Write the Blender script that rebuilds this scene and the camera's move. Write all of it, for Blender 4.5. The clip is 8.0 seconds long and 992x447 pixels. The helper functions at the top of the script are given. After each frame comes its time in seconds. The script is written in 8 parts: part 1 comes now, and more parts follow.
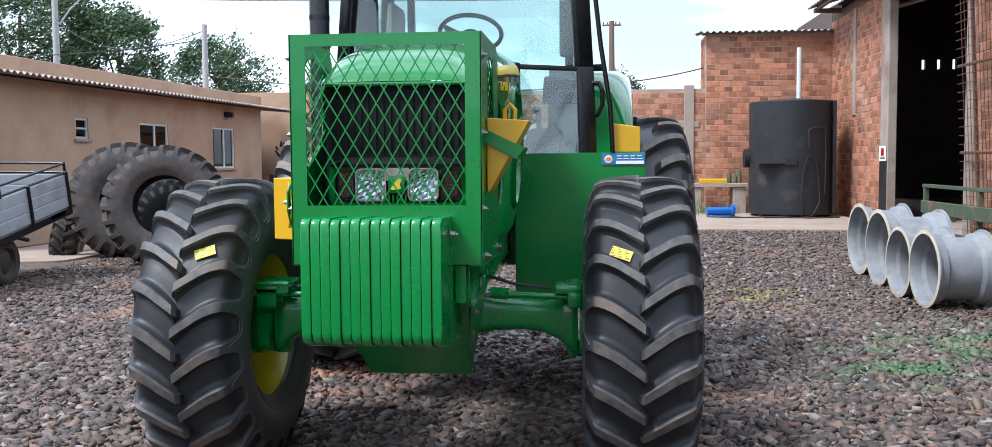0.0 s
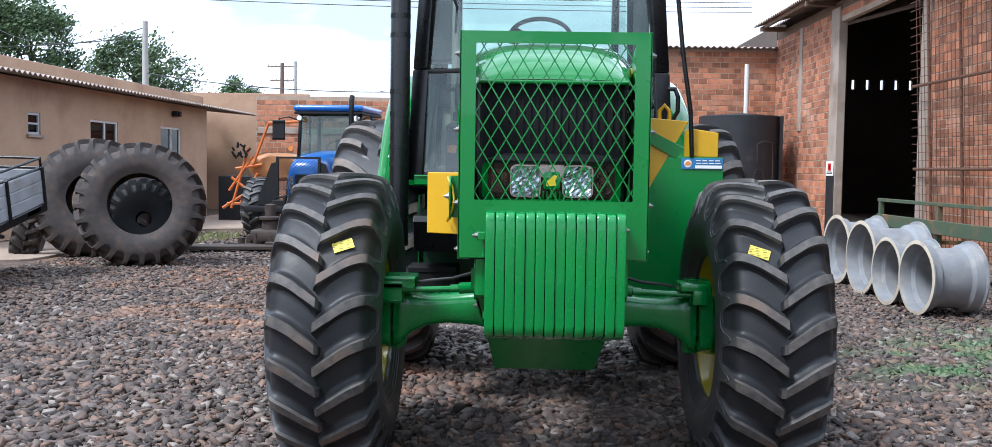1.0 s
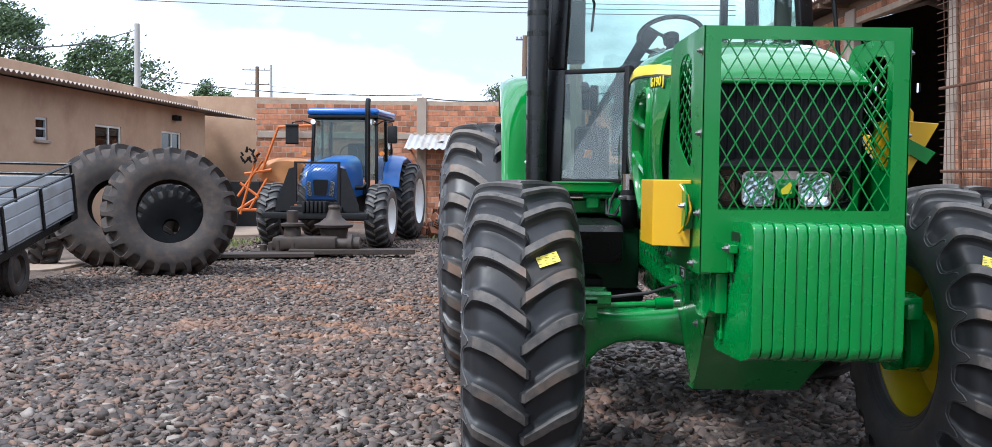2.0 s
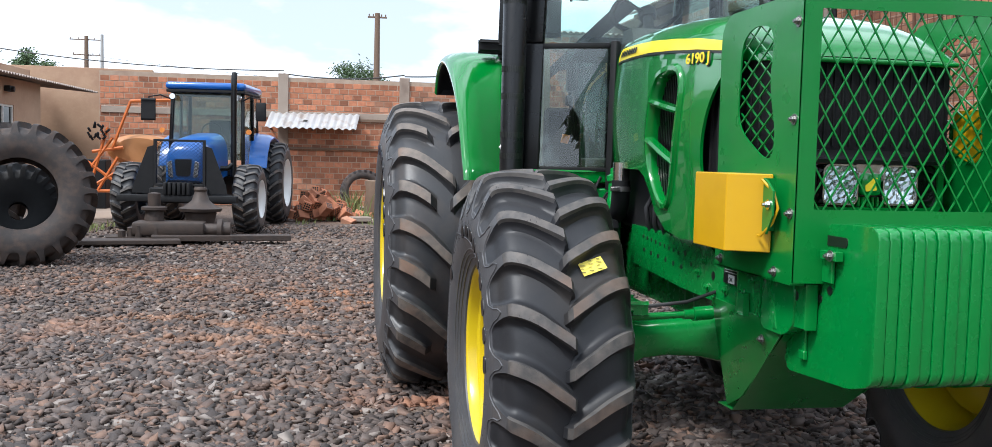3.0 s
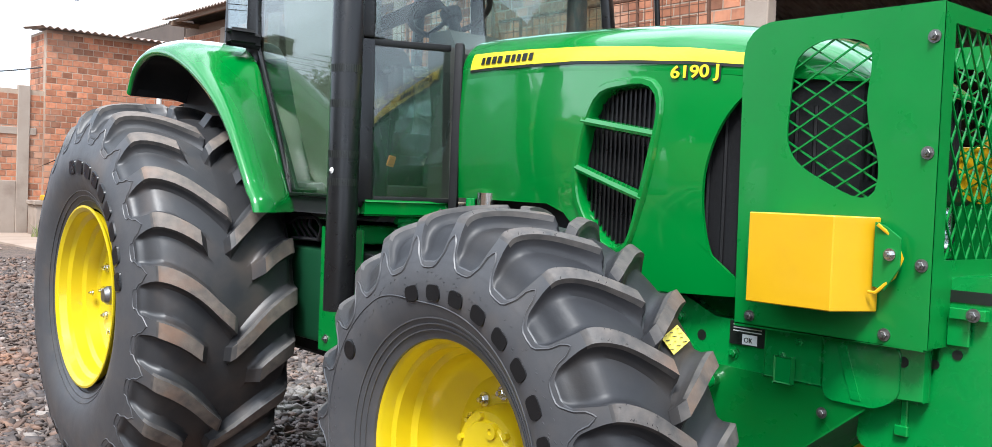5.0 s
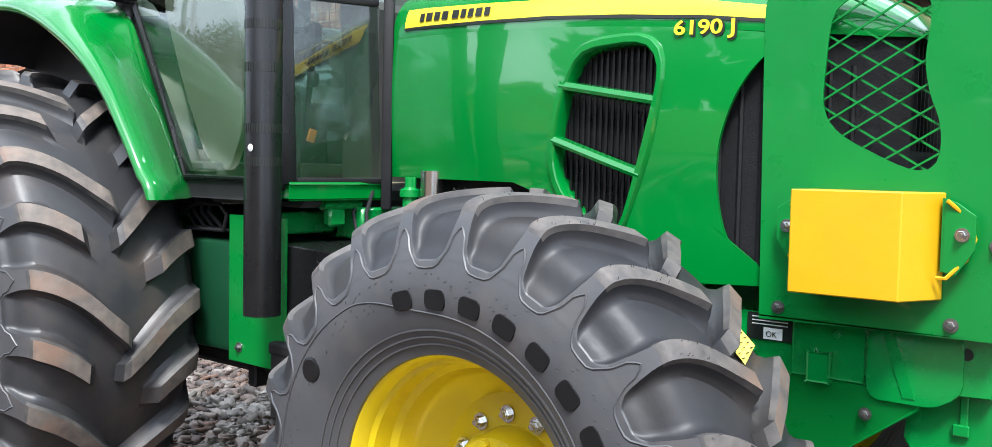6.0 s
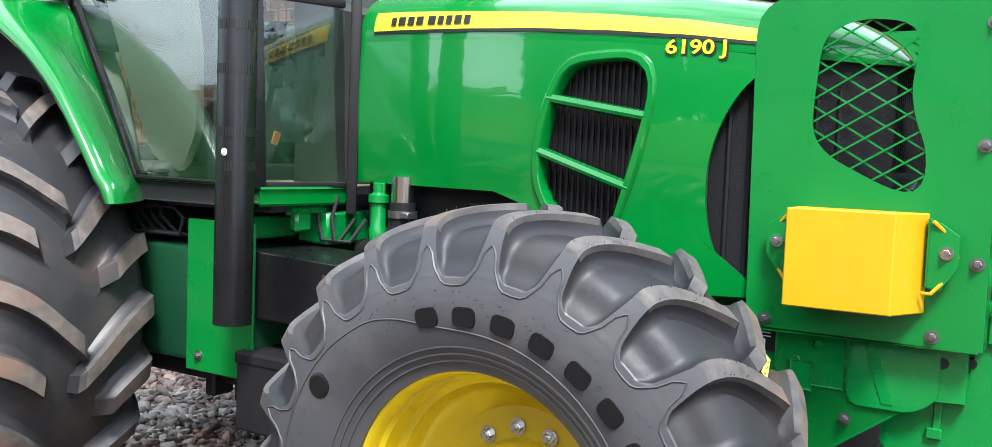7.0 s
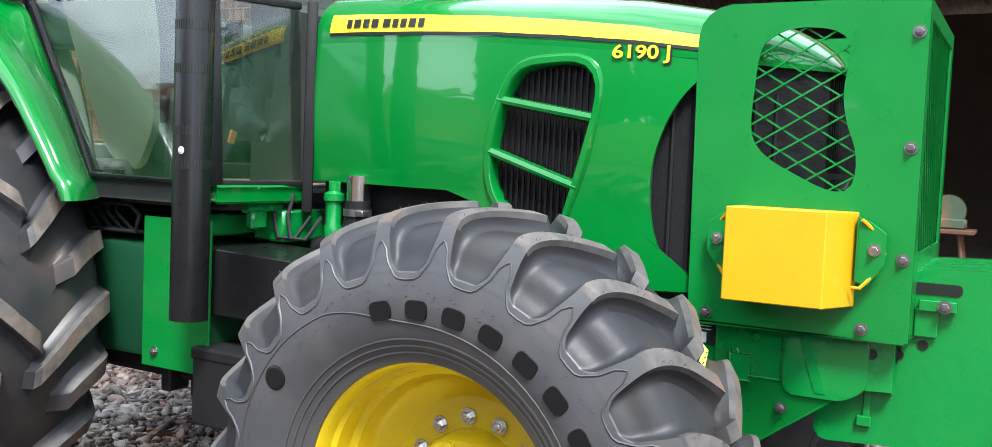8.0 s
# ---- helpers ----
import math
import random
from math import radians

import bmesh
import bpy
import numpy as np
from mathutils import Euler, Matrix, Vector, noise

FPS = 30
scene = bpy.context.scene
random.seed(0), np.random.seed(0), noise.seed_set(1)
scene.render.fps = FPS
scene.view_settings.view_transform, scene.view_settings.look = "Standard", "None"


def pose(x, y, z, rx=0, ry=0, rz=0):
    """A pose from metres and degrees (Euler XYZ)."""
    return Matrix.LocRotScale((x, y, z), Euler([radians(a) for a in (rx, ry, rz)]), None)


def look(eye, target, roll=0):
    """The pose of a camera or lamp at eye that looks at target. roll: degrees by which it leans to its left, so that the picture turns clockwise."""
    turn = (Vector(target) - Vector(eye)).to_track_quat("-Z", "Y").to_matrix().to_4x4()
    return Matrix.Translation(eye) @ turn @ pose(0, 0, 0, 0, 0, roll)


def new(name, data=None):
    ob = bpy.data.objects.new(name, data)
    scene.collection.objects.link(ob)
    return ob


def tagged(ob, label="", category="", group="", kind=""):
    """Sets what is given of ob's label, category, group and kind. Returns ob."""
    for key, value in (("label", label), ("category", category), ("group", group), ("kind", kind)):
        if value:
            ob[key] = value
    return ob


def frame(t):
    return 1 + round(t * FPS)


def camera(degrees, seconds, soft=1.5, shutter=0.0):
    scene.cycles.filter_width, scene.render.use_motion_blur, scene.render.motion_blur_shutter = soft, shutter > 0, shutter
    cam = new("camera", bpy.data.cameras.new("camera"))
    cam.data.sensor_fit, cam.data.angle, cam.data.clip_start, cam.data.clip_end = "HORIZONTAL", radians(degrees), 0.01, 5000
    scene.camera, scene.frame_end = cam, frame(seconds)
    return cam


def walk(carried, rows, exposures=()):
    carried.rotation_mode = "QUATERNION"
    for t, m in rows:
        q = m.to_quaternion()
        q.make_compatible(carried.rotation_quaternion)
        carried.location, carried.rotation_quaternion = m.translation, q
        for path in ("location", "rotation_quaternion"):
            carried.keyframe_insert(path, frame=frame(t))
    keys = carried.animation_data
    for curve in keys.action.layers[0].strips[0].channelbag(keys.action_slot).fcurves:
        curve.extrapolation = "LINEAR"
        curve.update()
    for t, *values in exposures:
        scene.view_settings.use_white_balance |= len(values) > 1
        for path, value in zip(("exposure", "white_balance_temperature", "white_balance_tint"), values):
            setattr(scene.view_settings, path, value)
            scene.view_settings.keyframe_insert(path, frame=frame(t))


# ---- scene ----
cam = camera(54.5, 8.0, soft=0.8)
PATH = [
    (0, (0.011, -0.015, 1.527), (-0.199, 1.97, 1.396), -0.4),
    (0.5, (-0.465, -0.182, 1.51), (-0.53, 1.813, 1.385), -0.6),
    (1, (-0.993, -0.155, 1.474), (-1.028, 1.842, 1.362), 0.9),
    (1.5, (-1.555, -0.063, 1.47), (-1.546, 1.935, 1.385), 1.6),
    (1.7, (-1.768, 0.003, 1.476), (-1.766, 2.0, 1.377), 0.7),
    (2.8, (-2.556, 0.803, 1.479), (-2.305, 2.784, 1.371), 1.5),
    (3, (-2.684, 0.933, 1.493), (-2.331, 2.897, 1.355), 1.4),
    (3.5, (-3.006, 1.321, 1.486), (-2.388, 3.221, 1.397), 1.9),
    (4, (-3.357, 1.693, 1.51), (-2.495, 3.497, 1.438), 1.9),
    (4.2, (-3.473, 1.835, 1.516), (-2.522, 3.593, 1.441), 1.6),
    (5.3, (-3.794, 2.816, 1.477), (-2.426, 4.273, 1.394), 2.5),
    (5.5, (-3.821, 2.945, 1.5), (-2.419, 4.366, 1.389), 2.3),
    (6, (-3.696, 3.261, 1.492), (-2.158, 4.534, 1.379), 1.2),
    (6.5, (-3.745, 3.448, 1.517), (-2.202, 4.717, 1.423), 1.6),
    (7, (-3.921, 3.55, 1.553), (-2.224, 4.6, 1.421), 2.2),
    (7.5, (-4.003, 3.546, 1.546), (-2.246, 4.49, 1.403), 2.3),
    (8, (-3.994, 3.492, 1.549), (-2.25, 4.464, 1.423), 2.5),
]
walk(cam, [(t, look(eye, target, roll)) for t, eye, target, roll in PATH],
     exposures=[(0.0, 1.48, 5880, 10), (1.5, 1.46, 5900, 10), (3.0, 1.36, 6250, 10), (4.0, 1.44, 6300, 9.5), (5.5, 2.0, 6250, 10), (8.0, 2.12, 6300, 11)])

# ---- world and sun: bright, broken overcast ----
world = bpy.data.worlds.new("overcast_sky")
scene.world = world
world.use_nodes = True
wn, wl = world.node_tree.nodes, world.node_tree.links
wn.clear()
w_out, w_bg = wn.new("ShaderNodeOutputWorld"), wn.new("ShaderNodeBackground")
sky = wn.new("ShaderNodeTexSky")
sky.sky_type, sky.sun_disc = "NISHITA", False
SUN_ELEV, SUN_AZIM = 54.0, 234.0
sky.sun_elevation, sky.sun_rotation = radians(SUN_ELEV), radians(SUN_AZIM)
w_tc, w_map = wn.new("ShaderNodeTexCoord"), wn.new("ShaderNodeMapping")
w_map.inputs["Scale"].default_value = (1.6, 1.6, 4.2)
w_map.inputs["Location"].default_value = (0.35, 0.1, 0.55)
w_noise = wn.new("ShaderNodeTexNoise")
w_noise.inputs["Scale"].default_value, w_noise.inputs["Detail"].default_value, w_noise.inputs["Roughness"].default_value = 1.7, 7.0, 0.52
w_ramp = wn.new("ShaderNodeValToRGB")
w_ramp.color_ramp.elements[0].position, w_ramp.color_ramp.elements[0].color = 0.41, (0.33, 0.375, 0.43, 1)
w_ramp.color_ramp.elements[1].position, w_ramp.color_ramp.elements[1].color = 0.60, (0.92, 1.0, 1.11, 1)
w_scale, w_mix = wn.new("ShaderNodeMix"), wn.new("ShaderNodeMix")
w_scale.data_type = w_mix.data_type = "RGBA"
w_scale.blend_type = "MULTIPLY"
w_scale.inputs["Factor"].default_value = 1.0
w_scale.inputs[7].default_value = (0.1, 0.1, 0.1, 1)
w_mix.inputs["Factor"].default_value = 0.86
wl.new(w_tc.outputs["Generated"], w_map.inputs["Vector"])
wl.new(w_map.outputs["Vector"], w_noise.inputs["Vector"])
wl.new(w_noise.outputs["Fac"], w_ramp.inputs["Fac"])
wl.new(sky.outputs["Color"], w_scale.inputs[6])
wl.new(w_scale.outputs[2], w_mix.inputs[6])
wl.new(w_ramp.outputs["Color"], w_mix.inputs[7])
wl.new(w_mix.outputs[2], w_bg.inputs["Color"])
w_bg.inputs["Strength"].default_value = 1.0
wl.new(w_bg.outputs["Background"], w_out.inputs["Surface"])

sun = new("sun", bpy.data.lights.new("sun", "SUN"))
sun.data.energy, sun.data.angle, sun.data.color = 1.75, radians(14), (1.0, 0.985, 0.96)
sun_az, sun_el = radians(SUN_AZIM), radians(SUN_ELEV)
sun.matrix_world = look((0, 0, 0), (-math.sin(sun_az) * math.cos(sun_el), -math.cos(sun_az) * math.cos(sun_el), -math.sin(sun_el)))

# ---- materials ----
def material(name, base, rough=0.5, metal=0.0, var=None, scale=6.0, amount=0.5, bump=0.0, bump_scale=40.0, dist=0.01,
             coat=0.0, spec=0.5, rough_var=0.0, stain=None, stain_scale=1.2, stain_lo=0.52, stain_hi=0.7, obj_var=0.0, island_var=0.0, dust=None, dust_lo=0.3, dust_amt=0.6, patches=(), palette=(), coat_ior=1.5):
    """A painted, worn or natural surface: base colour, a finer variation, larger stains, relief."""
    m = bpy.data.materials.new(name)
    m.use_nodes = True
    n, l = m.node_tree.nodes, m.node_tree.links
    b = n["Principled BSDF"]
    b.inputs["Roughness"].default_value, b.inputs["Metallic"].default_value = rough, metal
    b.inputs["Coat Weight"].default_value, b.inputs["Specular IOR Level"].default_value = coat, spec
    b.inputs["Coat Roughness"].default_value, b.inputs["Coat IOR"].default_value = 0.03, coat_ior
    tc = n.new("ShaderNodeTexCoord")
    geo = n.new("ShaderNodeNewGeometry")

    def noise_tex(sc, detail=6.0):
        t = n.new("ShaderNodeTexNoise")
        t.inputs["Scale"].default_value, t.inputs["Detail"].default_value = sc, detail
        l.new(geo.outputs["Position"], t.inputs["Vector"])
        return t

    def ramp(src, lo, hi):
        r = n.new("ShaderNodeMapRange")
        r.inputs["From Min"].default_value, r.inputs["From Max"].default_value = lo, hi
        l.new(src, r.inputs["Value"])
        return r.outputs["Result"]

    def mixc(fac, a, c):
        x = n.new("ShaderNodeMix")
        x.data_type = "RGBA"
        if isinstance(fac, float):
            x.inputs["Factor"].default_value = fac
        else:
            l.new(fac, x.inputs["Factor"])
        for k, v in ((6, a), (7, c)):
            if isinstance(v, tuple):
                x.inputs[k].default_value = (*v, 1)
            else:
                l.new(v, x.inputs[k])
        return x.outputs[2]

    def times(a, k):
        x = n.new("ShaderNodeMath")
        x.operation = "MULTIPLY"
        l.new(a, x.inputs[0])
        x.inputs[1].default_value = k
        return x.outputs[0]

    col = base
    if palette:
        cr = n.new("ShaderNodeValToRGB")
        cr.color_ramp.interpolation = "CONSTANT"
        while len(cr.color_ramp.elements) < len(palette):
            cr.color_ramp.elements.new(0.5)
        for e, (at_, tone) in zip(cr.color_ramp.elements, palette):
            e.position, e.color = at_, (*tone, 1)
        l.new(geo.outputs["Random Per Island"], cr.inputs["Fac"])
        col = cr.outputs["Color"]
    if var:
        col = mixc(times(ramp(noise_tex(scale).outputs["Fac"], 0.3, 0.7), amount), col, var)
    if stain:
        col = mixc(times(ramp(noise_tex(stain_scale, 8.0).outputs["Fac"], stain_lo, stain_hi), 0.75), col, stain)
    if dust:
        col = mixc(times(ramp(noise_tex(9.0, 9.0).outputs["Fac"], dust_lo, dust_lo + 0.3), dust_amt), col, dust)
    for centre, reach, tint, strength in patches:
        d = n.new("ShaderNodeVectorMath")
        d.operation = "DISTANCE"
        l.new(geo.outputs["Position"], d.inputs[0])
        d.inputs[1].default_value = centre
        near = n.new("ShaderNodeMapRange")
        near.inputs["From Min"].default_value, near.inputs["From Max"].default_value = reach, reach * 0.2
        l.new(d.outputs["Value"], near.inputs["Value"])
        speck = n.new("ShaderNodeMath")
        speck.operation = "MULTIPLY"
        l.new(near.outputs["Result"], speck.inputs[0])
        l.new(ramp(noise_tex(2.6, 9.0).outputs["Fac"], 0.45, 0.62), speck.inputs[1])
        col = mixc(times(speck.outputs[0], strength), col, tint)
    if obj_var or island_var:
        h = n.new("ShaderNodeHueSaturation")
        if obj_var:
            src = n.new("ShaderNodeObjectInfo").outputs["Random"]
        else:
            src = geo.outputs["Random Per Island"]
        k = obj_var or island_var
        r = n.new("ShaderNodeMapRange")
        r.inputs["To Min"].default_value, r.inputs["To Max"].default_value = 1 - k, 1 + k
        l.new(src, r.inputs["Value"])
        l.new(r.outputs["Result"], h.inputs["Value"])
        if isinstance(col, tuple):
            h.inputs["Color"].default_value = (*col, 1)
        else:
            l.new(col, h.inputs["Color"])
        col = h.outputs["Color"]
    if isinstance(col, tuple):
        b.inputs["Base Color"].default_value = (*col, 1)
    else:
        l.new(col, b.inputs["Base Color"])
    if rough_var:
        r = n.new("ShaderNodeMapRange")
        r.inputs["To Min"].default_value, r.inputs["To Max"].default_value = max(0, rough - rough_var), rough + rough_var
        l.new(noise_tex(scale * 2.3).outputs["Fac"], r.inputs["Value"])
        l.new(r.outputs["Result"], b.inputs["Roughness"])
    if bump:
        p = n.new("ShaderNodeBump")
        p.inputs["Strength"].default_value, p.inputs["Distance"].default_value = bump, dist
        l.new(noise_tex(bump_scale, 8.0).outputs["Fac"], p.inputs["Height"])
        l.new(p.outputs["Normal"], b.inputs["Normal"])
    return m


M_GREEN = material("green_gloss_paint", (0.001, 0.165, 0.022), 0.24, 0.0, (0.002, 0.180, 0.026), 3, 0.5, spec=0.25, coat=1.0, coat_ior=1.5, bump=0.006, bump_scale=9, dist=0.01, rough_var=0.05)
M_CAGE = material("green_workshop_paint", (0.002, 0.165, 0.026), 0.30, 0.0, (0.003, 0.195, 0.031), 5, 0.5, coat=0.25, bump=0.06, bump_scale=35, dist=0.004, rough_var=0.1)
M_CAST = material("green_cast_paint", (0.002, 0.205, 0.036), 0.26, 0.0, (0.003, 0.180, 0.031), 8, 0.5, coat=0.35, bump=0.14, bump_scale=55, dist=0.004, rough_var=0.1)
M_YELLOW = material("yellow_paint", (0.60, 0.335, 0.005), 0.36, 0.0, (0.54, 0.29, 0.005), 6, 0.5, coat=0.15, bump=0.05, bump_scale=30, dist=0.004, rough_var=0.1)
M_RIMYEL = material("rim_yellow_paint", (0.60, 0.455, 0.005), 0.28, 0.0, (0.55, 0.39, 0.008), 5, 0.5, coat=0.3, bump=0.03, bump_scale=18, dist=0.005, stain=(0.35, 0.24, 0.03), stain_scale=5, stain_lo=0.66, stain_hi=0.8)
M_RUBBER = material("new_black_rubber", (0.046, 0.047, 0.051), 0.46, 0.0, (0.072, 0.071, 0.073), 7, 0.6, bump=0.12, bump_scale=45, dist=0.006, rough_var=0.12, stain=(0.105, 0.080, 0.064), stain_scale=3.2, stain_lo=0.57, stain_hi=0.76, spec=0.6, dust=(0.105, 0.090, 0.078), dust_lo=0.5, dust_amt=0.4)
M_LUG = material("scuffed_lug_rubber", (0.044, 0.042, 0.041), 0.6, 0.0, (0.115, 0.098, 0.086), 24, 0.9, bump=0.25, bump_scale=60, dist=0.006, stain=(0.17, 0.105, 0.07), stain_scale=4, stain_lo=0.56, stain_hi=0.72)
# darker than the sidewall: shade between the lugs is put into this rubber
M_TREAD = material("shade_toned_tread_rubber", (0.0165, 0.0170, 0.0195), 0.48, 0.0, (0.029, 0.029, 0.031), 9, 0.6, bump=0.12, bump_scale=45, dist=0.006, rough_var=0.08, stain=(0.032, 0.028, 0.025), stain_scale=4, spec=0.35)
M_LUGEDGE = material("worn_lug_edge", (0.040, 0.039, 0.039), 0.55, 0.0, (0.10, 0.089, 0.080), 20, 0.9, bump=0.2, bump_scale=60, dist=0.004)
M_GLOSSBLACK = material("glossy_black_plastic", (0.012, 0.010, 0.010), 0.06, coat=0.6)
M_LUGDUST = material("dusty_lug_rubber", (0.085, 0.074, 0.066), 0.65, 0.0, (0.18, 0.145, 0.118), 20, 0.9, bump=0.25, bump_scale=60, dist=0.006, stain=(0.22, 0.13, 0.085), stain_scale=4, stain_lo=0.55, stain_hi=0.7)
# rear hollows: dusty, and toned down for the shade between lugs
M_TREADDUST = material("dusty_shade_toned_tread", (0.024, 0.0245, 0.027), 0.45, 0.0, (0.038, 0.037, 0.037), 8, 0.7, bump=0.12, bump_scale=45, dist=0.006, stain=(0.065, 0.05, 0.042), stain_scale=4, spec=0.5)
M_OLDRUBBER = material("weathered_rubber", (0.024, 0.022, 0.022), 0.75, 0.0, (0.055, 0.041, 0.034), 4, 0.8, bump=0.2, bump_scale=30, dist=0.01, dust=(0.11, 0.066, 0.046), dust_lo=0.45, dust_amt=0.55)
M_BLACK = material("black_satin_paint", (0.006, 0.006, 0.0065), 0.30, 0.0, (0.009, 0.009, 0.0095), 10, 0.5, spec=0.35, rough_var=0.1, bump=0.03, bump_scale=50, dist=0.003)
M_BLACKMATT = material("black_matt_plastic", (0.009, 0.009, 0.010), 0.6, 0.0, (0.018, 0.018, 0.018), 12, 0.5, spec=0.25, bump=0.06, bump_scale=90, dist=0.003)
M_SCREEN = material("black_screen_mesh", (0.008, 0.008, 0.009), 0.6, 0.0, (0.014, 0.014, 0.015), 60, 0.6, bump=0.4, bump_scale=220, dist=0.004, spec=0.2)
M_STEEL = material("bare_bolt_steel", (0.20, 0.20, 0.20), 0.38, 0.9, (0.32, 0.30, 0.28), 60, 0.6, bump=0.1, bump_scale=150, dist=0.002)
M_CHROME = material("bright_zinc", (0.62, 0.62, 0.60), 0.2, 1.0, (0.5, 0.5, 0.5), 20, 0.4)
M_MIRRORLAMP = material("lamp_reflector", (0.82, 0.84, 0.86), 0.16, 0.85)
M_WHITE = material("white_decal", (0.8, 0.8, 0.78), 0.4)
M_DECALBLUE = material("blue_decal", (0.03, 0.16, 0.36), 0.4, var=(0.04, 0.2, 0.42), scale=30)
M_DECALYEL = material("yellow_decal", (0.85, 0.66, 0.03), 0.3, var=(0.78, 0.6, 0.03), scale=9)
M_STICKER = material("yellow_paper_sticker", (0.75, 0.62, 0.10), 0.6, var=(0.62, 0.5, 0.08), scale=30)
M_INK = material("black_ink", (0.01, 0.012, 0.01), 0.4)
M_BEIGE = material("beige_cab_trim", (0.42, 0.40, 0.33), 0.7, var=(0.33, 0.31, 0.26), scale=5, bump=0.08, bump_scale=80, dist=0.003)
M_OLIVETRIM = material("olive_grey_trim", (0.17, 0.165, 0.125), 0.6, var=(0.12, 0.118, 0.09), scale=4, bump=0.06, bump_scale=80, dist=0.003)
M_CARD = material("cardboard", (0.52, 0.46, 0.34), 0.8, var=(0.45, 0.38, 0.27), scale=15)
M_ORANGE = material("orange_plastic", (0.75, 0.24, 0.04), 0.5)
M_CABDARK = material("dark_cab_trim", (0.06, 0.06, 0.06), 0.7, var=(0.06, 0.06, 0.058), scale=15)
M_CABGREY = material("grey_cab_plastic", (0.055, 0.054, 0.05), 0.6, var=(0.07, 0.068, 0.06), scale=9, bump=0.1, bump_scale=70, dist=0.004)
M_SEAT = material("grey_seat_fabric", (0.050, 0.048, 0.043), 0.75, var=(0.034, 0.033, 0.028), scale=6, bump=0.15, bump_scale=60, dist=0.004)
M_BLUE = material("blue_tractor_paint", (0.006, 0.095, 0.36), 0.28, var=(0.008, 0.115, 0.42), scale=5, coat=0.4)
M_ORANGEPAINT = material("orange_machine_paint", (0.55, 0.13, 0.02), 0.5, var=(0.42, 0.10, 0.025), scale=6, bump=0.1, bump_scale=40)
M_AMBERTANK = material("amber_poly_tank", (0.42, 0.18, 0.06), 0.5, var=(0.34, 0.14, 0.05), scale=3)
M_PLASTER = material("tan_cement_render", (0.44, 0.285, 0.185), 0.88, var=(0.36, 0.225, 0.145), scale=1.1, amount=0.9, bump=0.25, bump_scale=25, dist=0.01, stain=(0.30, 0.17, 0.11), stain_scale=0.8, stain_lo=0.52, stain_hi=0.68, dust=(0.50, 0.35, 0.24), dust_lo=0.5, dust_amt=0.35)
M_CONCRETE = material("weathered_concrete", (0.33, 0.27, 0.22), 0.9, var=(0.26, 0.2, 0.16), scale=3, bump=0.25, bump_scale=30, dist=0.01, stain=(0.16, 0.11, 0.085), stain_scale=1.3)
M_SLAB = material("dusty_concrete_slab", (0.34, 0.265, 0.21), 0.92, var=(0.27, 0.195, 0.145), scale=1.4, amount=0.8, bump=0.2, bump_scale=20, dist=0.01, stain=(0.22, 0.16, 0.12), stain_scale=0.9)
M_MORTAR = material("lime_mortar", (0.40, 0.31, 0.235), 0.95, var=(0.24, 0.16, 0.115), scale=6, bump=0.4, bump_scale=50, dist=0.01, stain=(0.24, 0.14, 0.10), stain_scale=0.9)
M_BRICK = material("fired_hollow_brick", (0.40, 0.165, 0.088), 0.9, var=(0.29, 0.105, 0.055), scale=9, amount=0.9, bump=0.35, bump_scale=60, dist=0.006, obj_var=0.42, stain=(0.36, 0.22, 0.15), stain_scale=0.9, dust=(0.17, 0.085, 0.06), dust_lo=0.56, dust_amt=0.55)
M_BRICKFAR = material("fired_hollow_brick_rest", (0.40, 0.165, 0.088), 0.9, var=(0.29, 0.105, 0.055), scale=9, amount=0.9, bump=0.35, bump_scale=60, dist=0.006, island_var=0.42, stain=(0.36, 0.22, 0.15), stain_scale=0.9, dust=(0.17, 0.085, 0.06), dust_lo=0.56, dust_amt=0.55)
M_ROOFTILE = material("fibre_cement_roofing", (0.36, 0.30, 0.26), 0.9, var=(0.25, 0.19, 0.16), scale=4, bump=0.15, bump_scale=30, dist=0.008, stain=(0.14, 0.11, 0.10), stain_scale=2)
M_ZINC = material("galvanised_sheet", (0.55, 0.56, 0.56), 0.45, 0.5, var=(0.45, 0.46, 0.46), scale=5, stain=(0.35, 0.28, 0.22), stain_scale=2.5)
M_TANK = material("black_steel_tank", (0.018, 0.019, 0.022), 0.5, 0.0, spec=0.3, var=(0.032, 0.032, 0.034), scale=3, bump=0.12, bump_scale=8, dist=0.03, stain=(0.10, 0.075, 0.06), stain_scale=1.5, stain_lo=0.6, stain_hi=0.8)
M_PVC = material("white_pvc_pipe", (0.62, 0.61, 0.58), 0.5, var=(0.5, 0.48, 0.44), scale=5)
M_RUST = material("rusted_steel", (0.13, 0.06, 0.035), 0.85, 0.2, var=(0.07, 0.035, 0.025), scale=12, bump=0.3, bump_scale=60, dist=0.004)
M_OLDIRON = material("greasy_old_iron", (0.040, 0.031, 0.027), 0.65, 0.2, var=(0.085, 0.055, 0.04), scale=9, bump=0.4, bump_scale=40, dist=0.006)
M_GREENOLD = material("faded_green_steel", (0.045, 0.085, 0.045), 0.7, var=(0.07, 0.06, 0.04), scale=6, bump=0.15, bump_scale=40, stain=(0.20, 0.10, 0.05), stain_scale=3)
M_WHEELGREY = material("grey_primer_rim", (0.25, 0.26, 0.275), 0.6, 0.2, var=(0.17, 0.175, 0.18), scale=6, amount=0.8, stain=(0.33, 0.31, 0.28), stain_scale=5, bump=0.12, bump_scale=40)
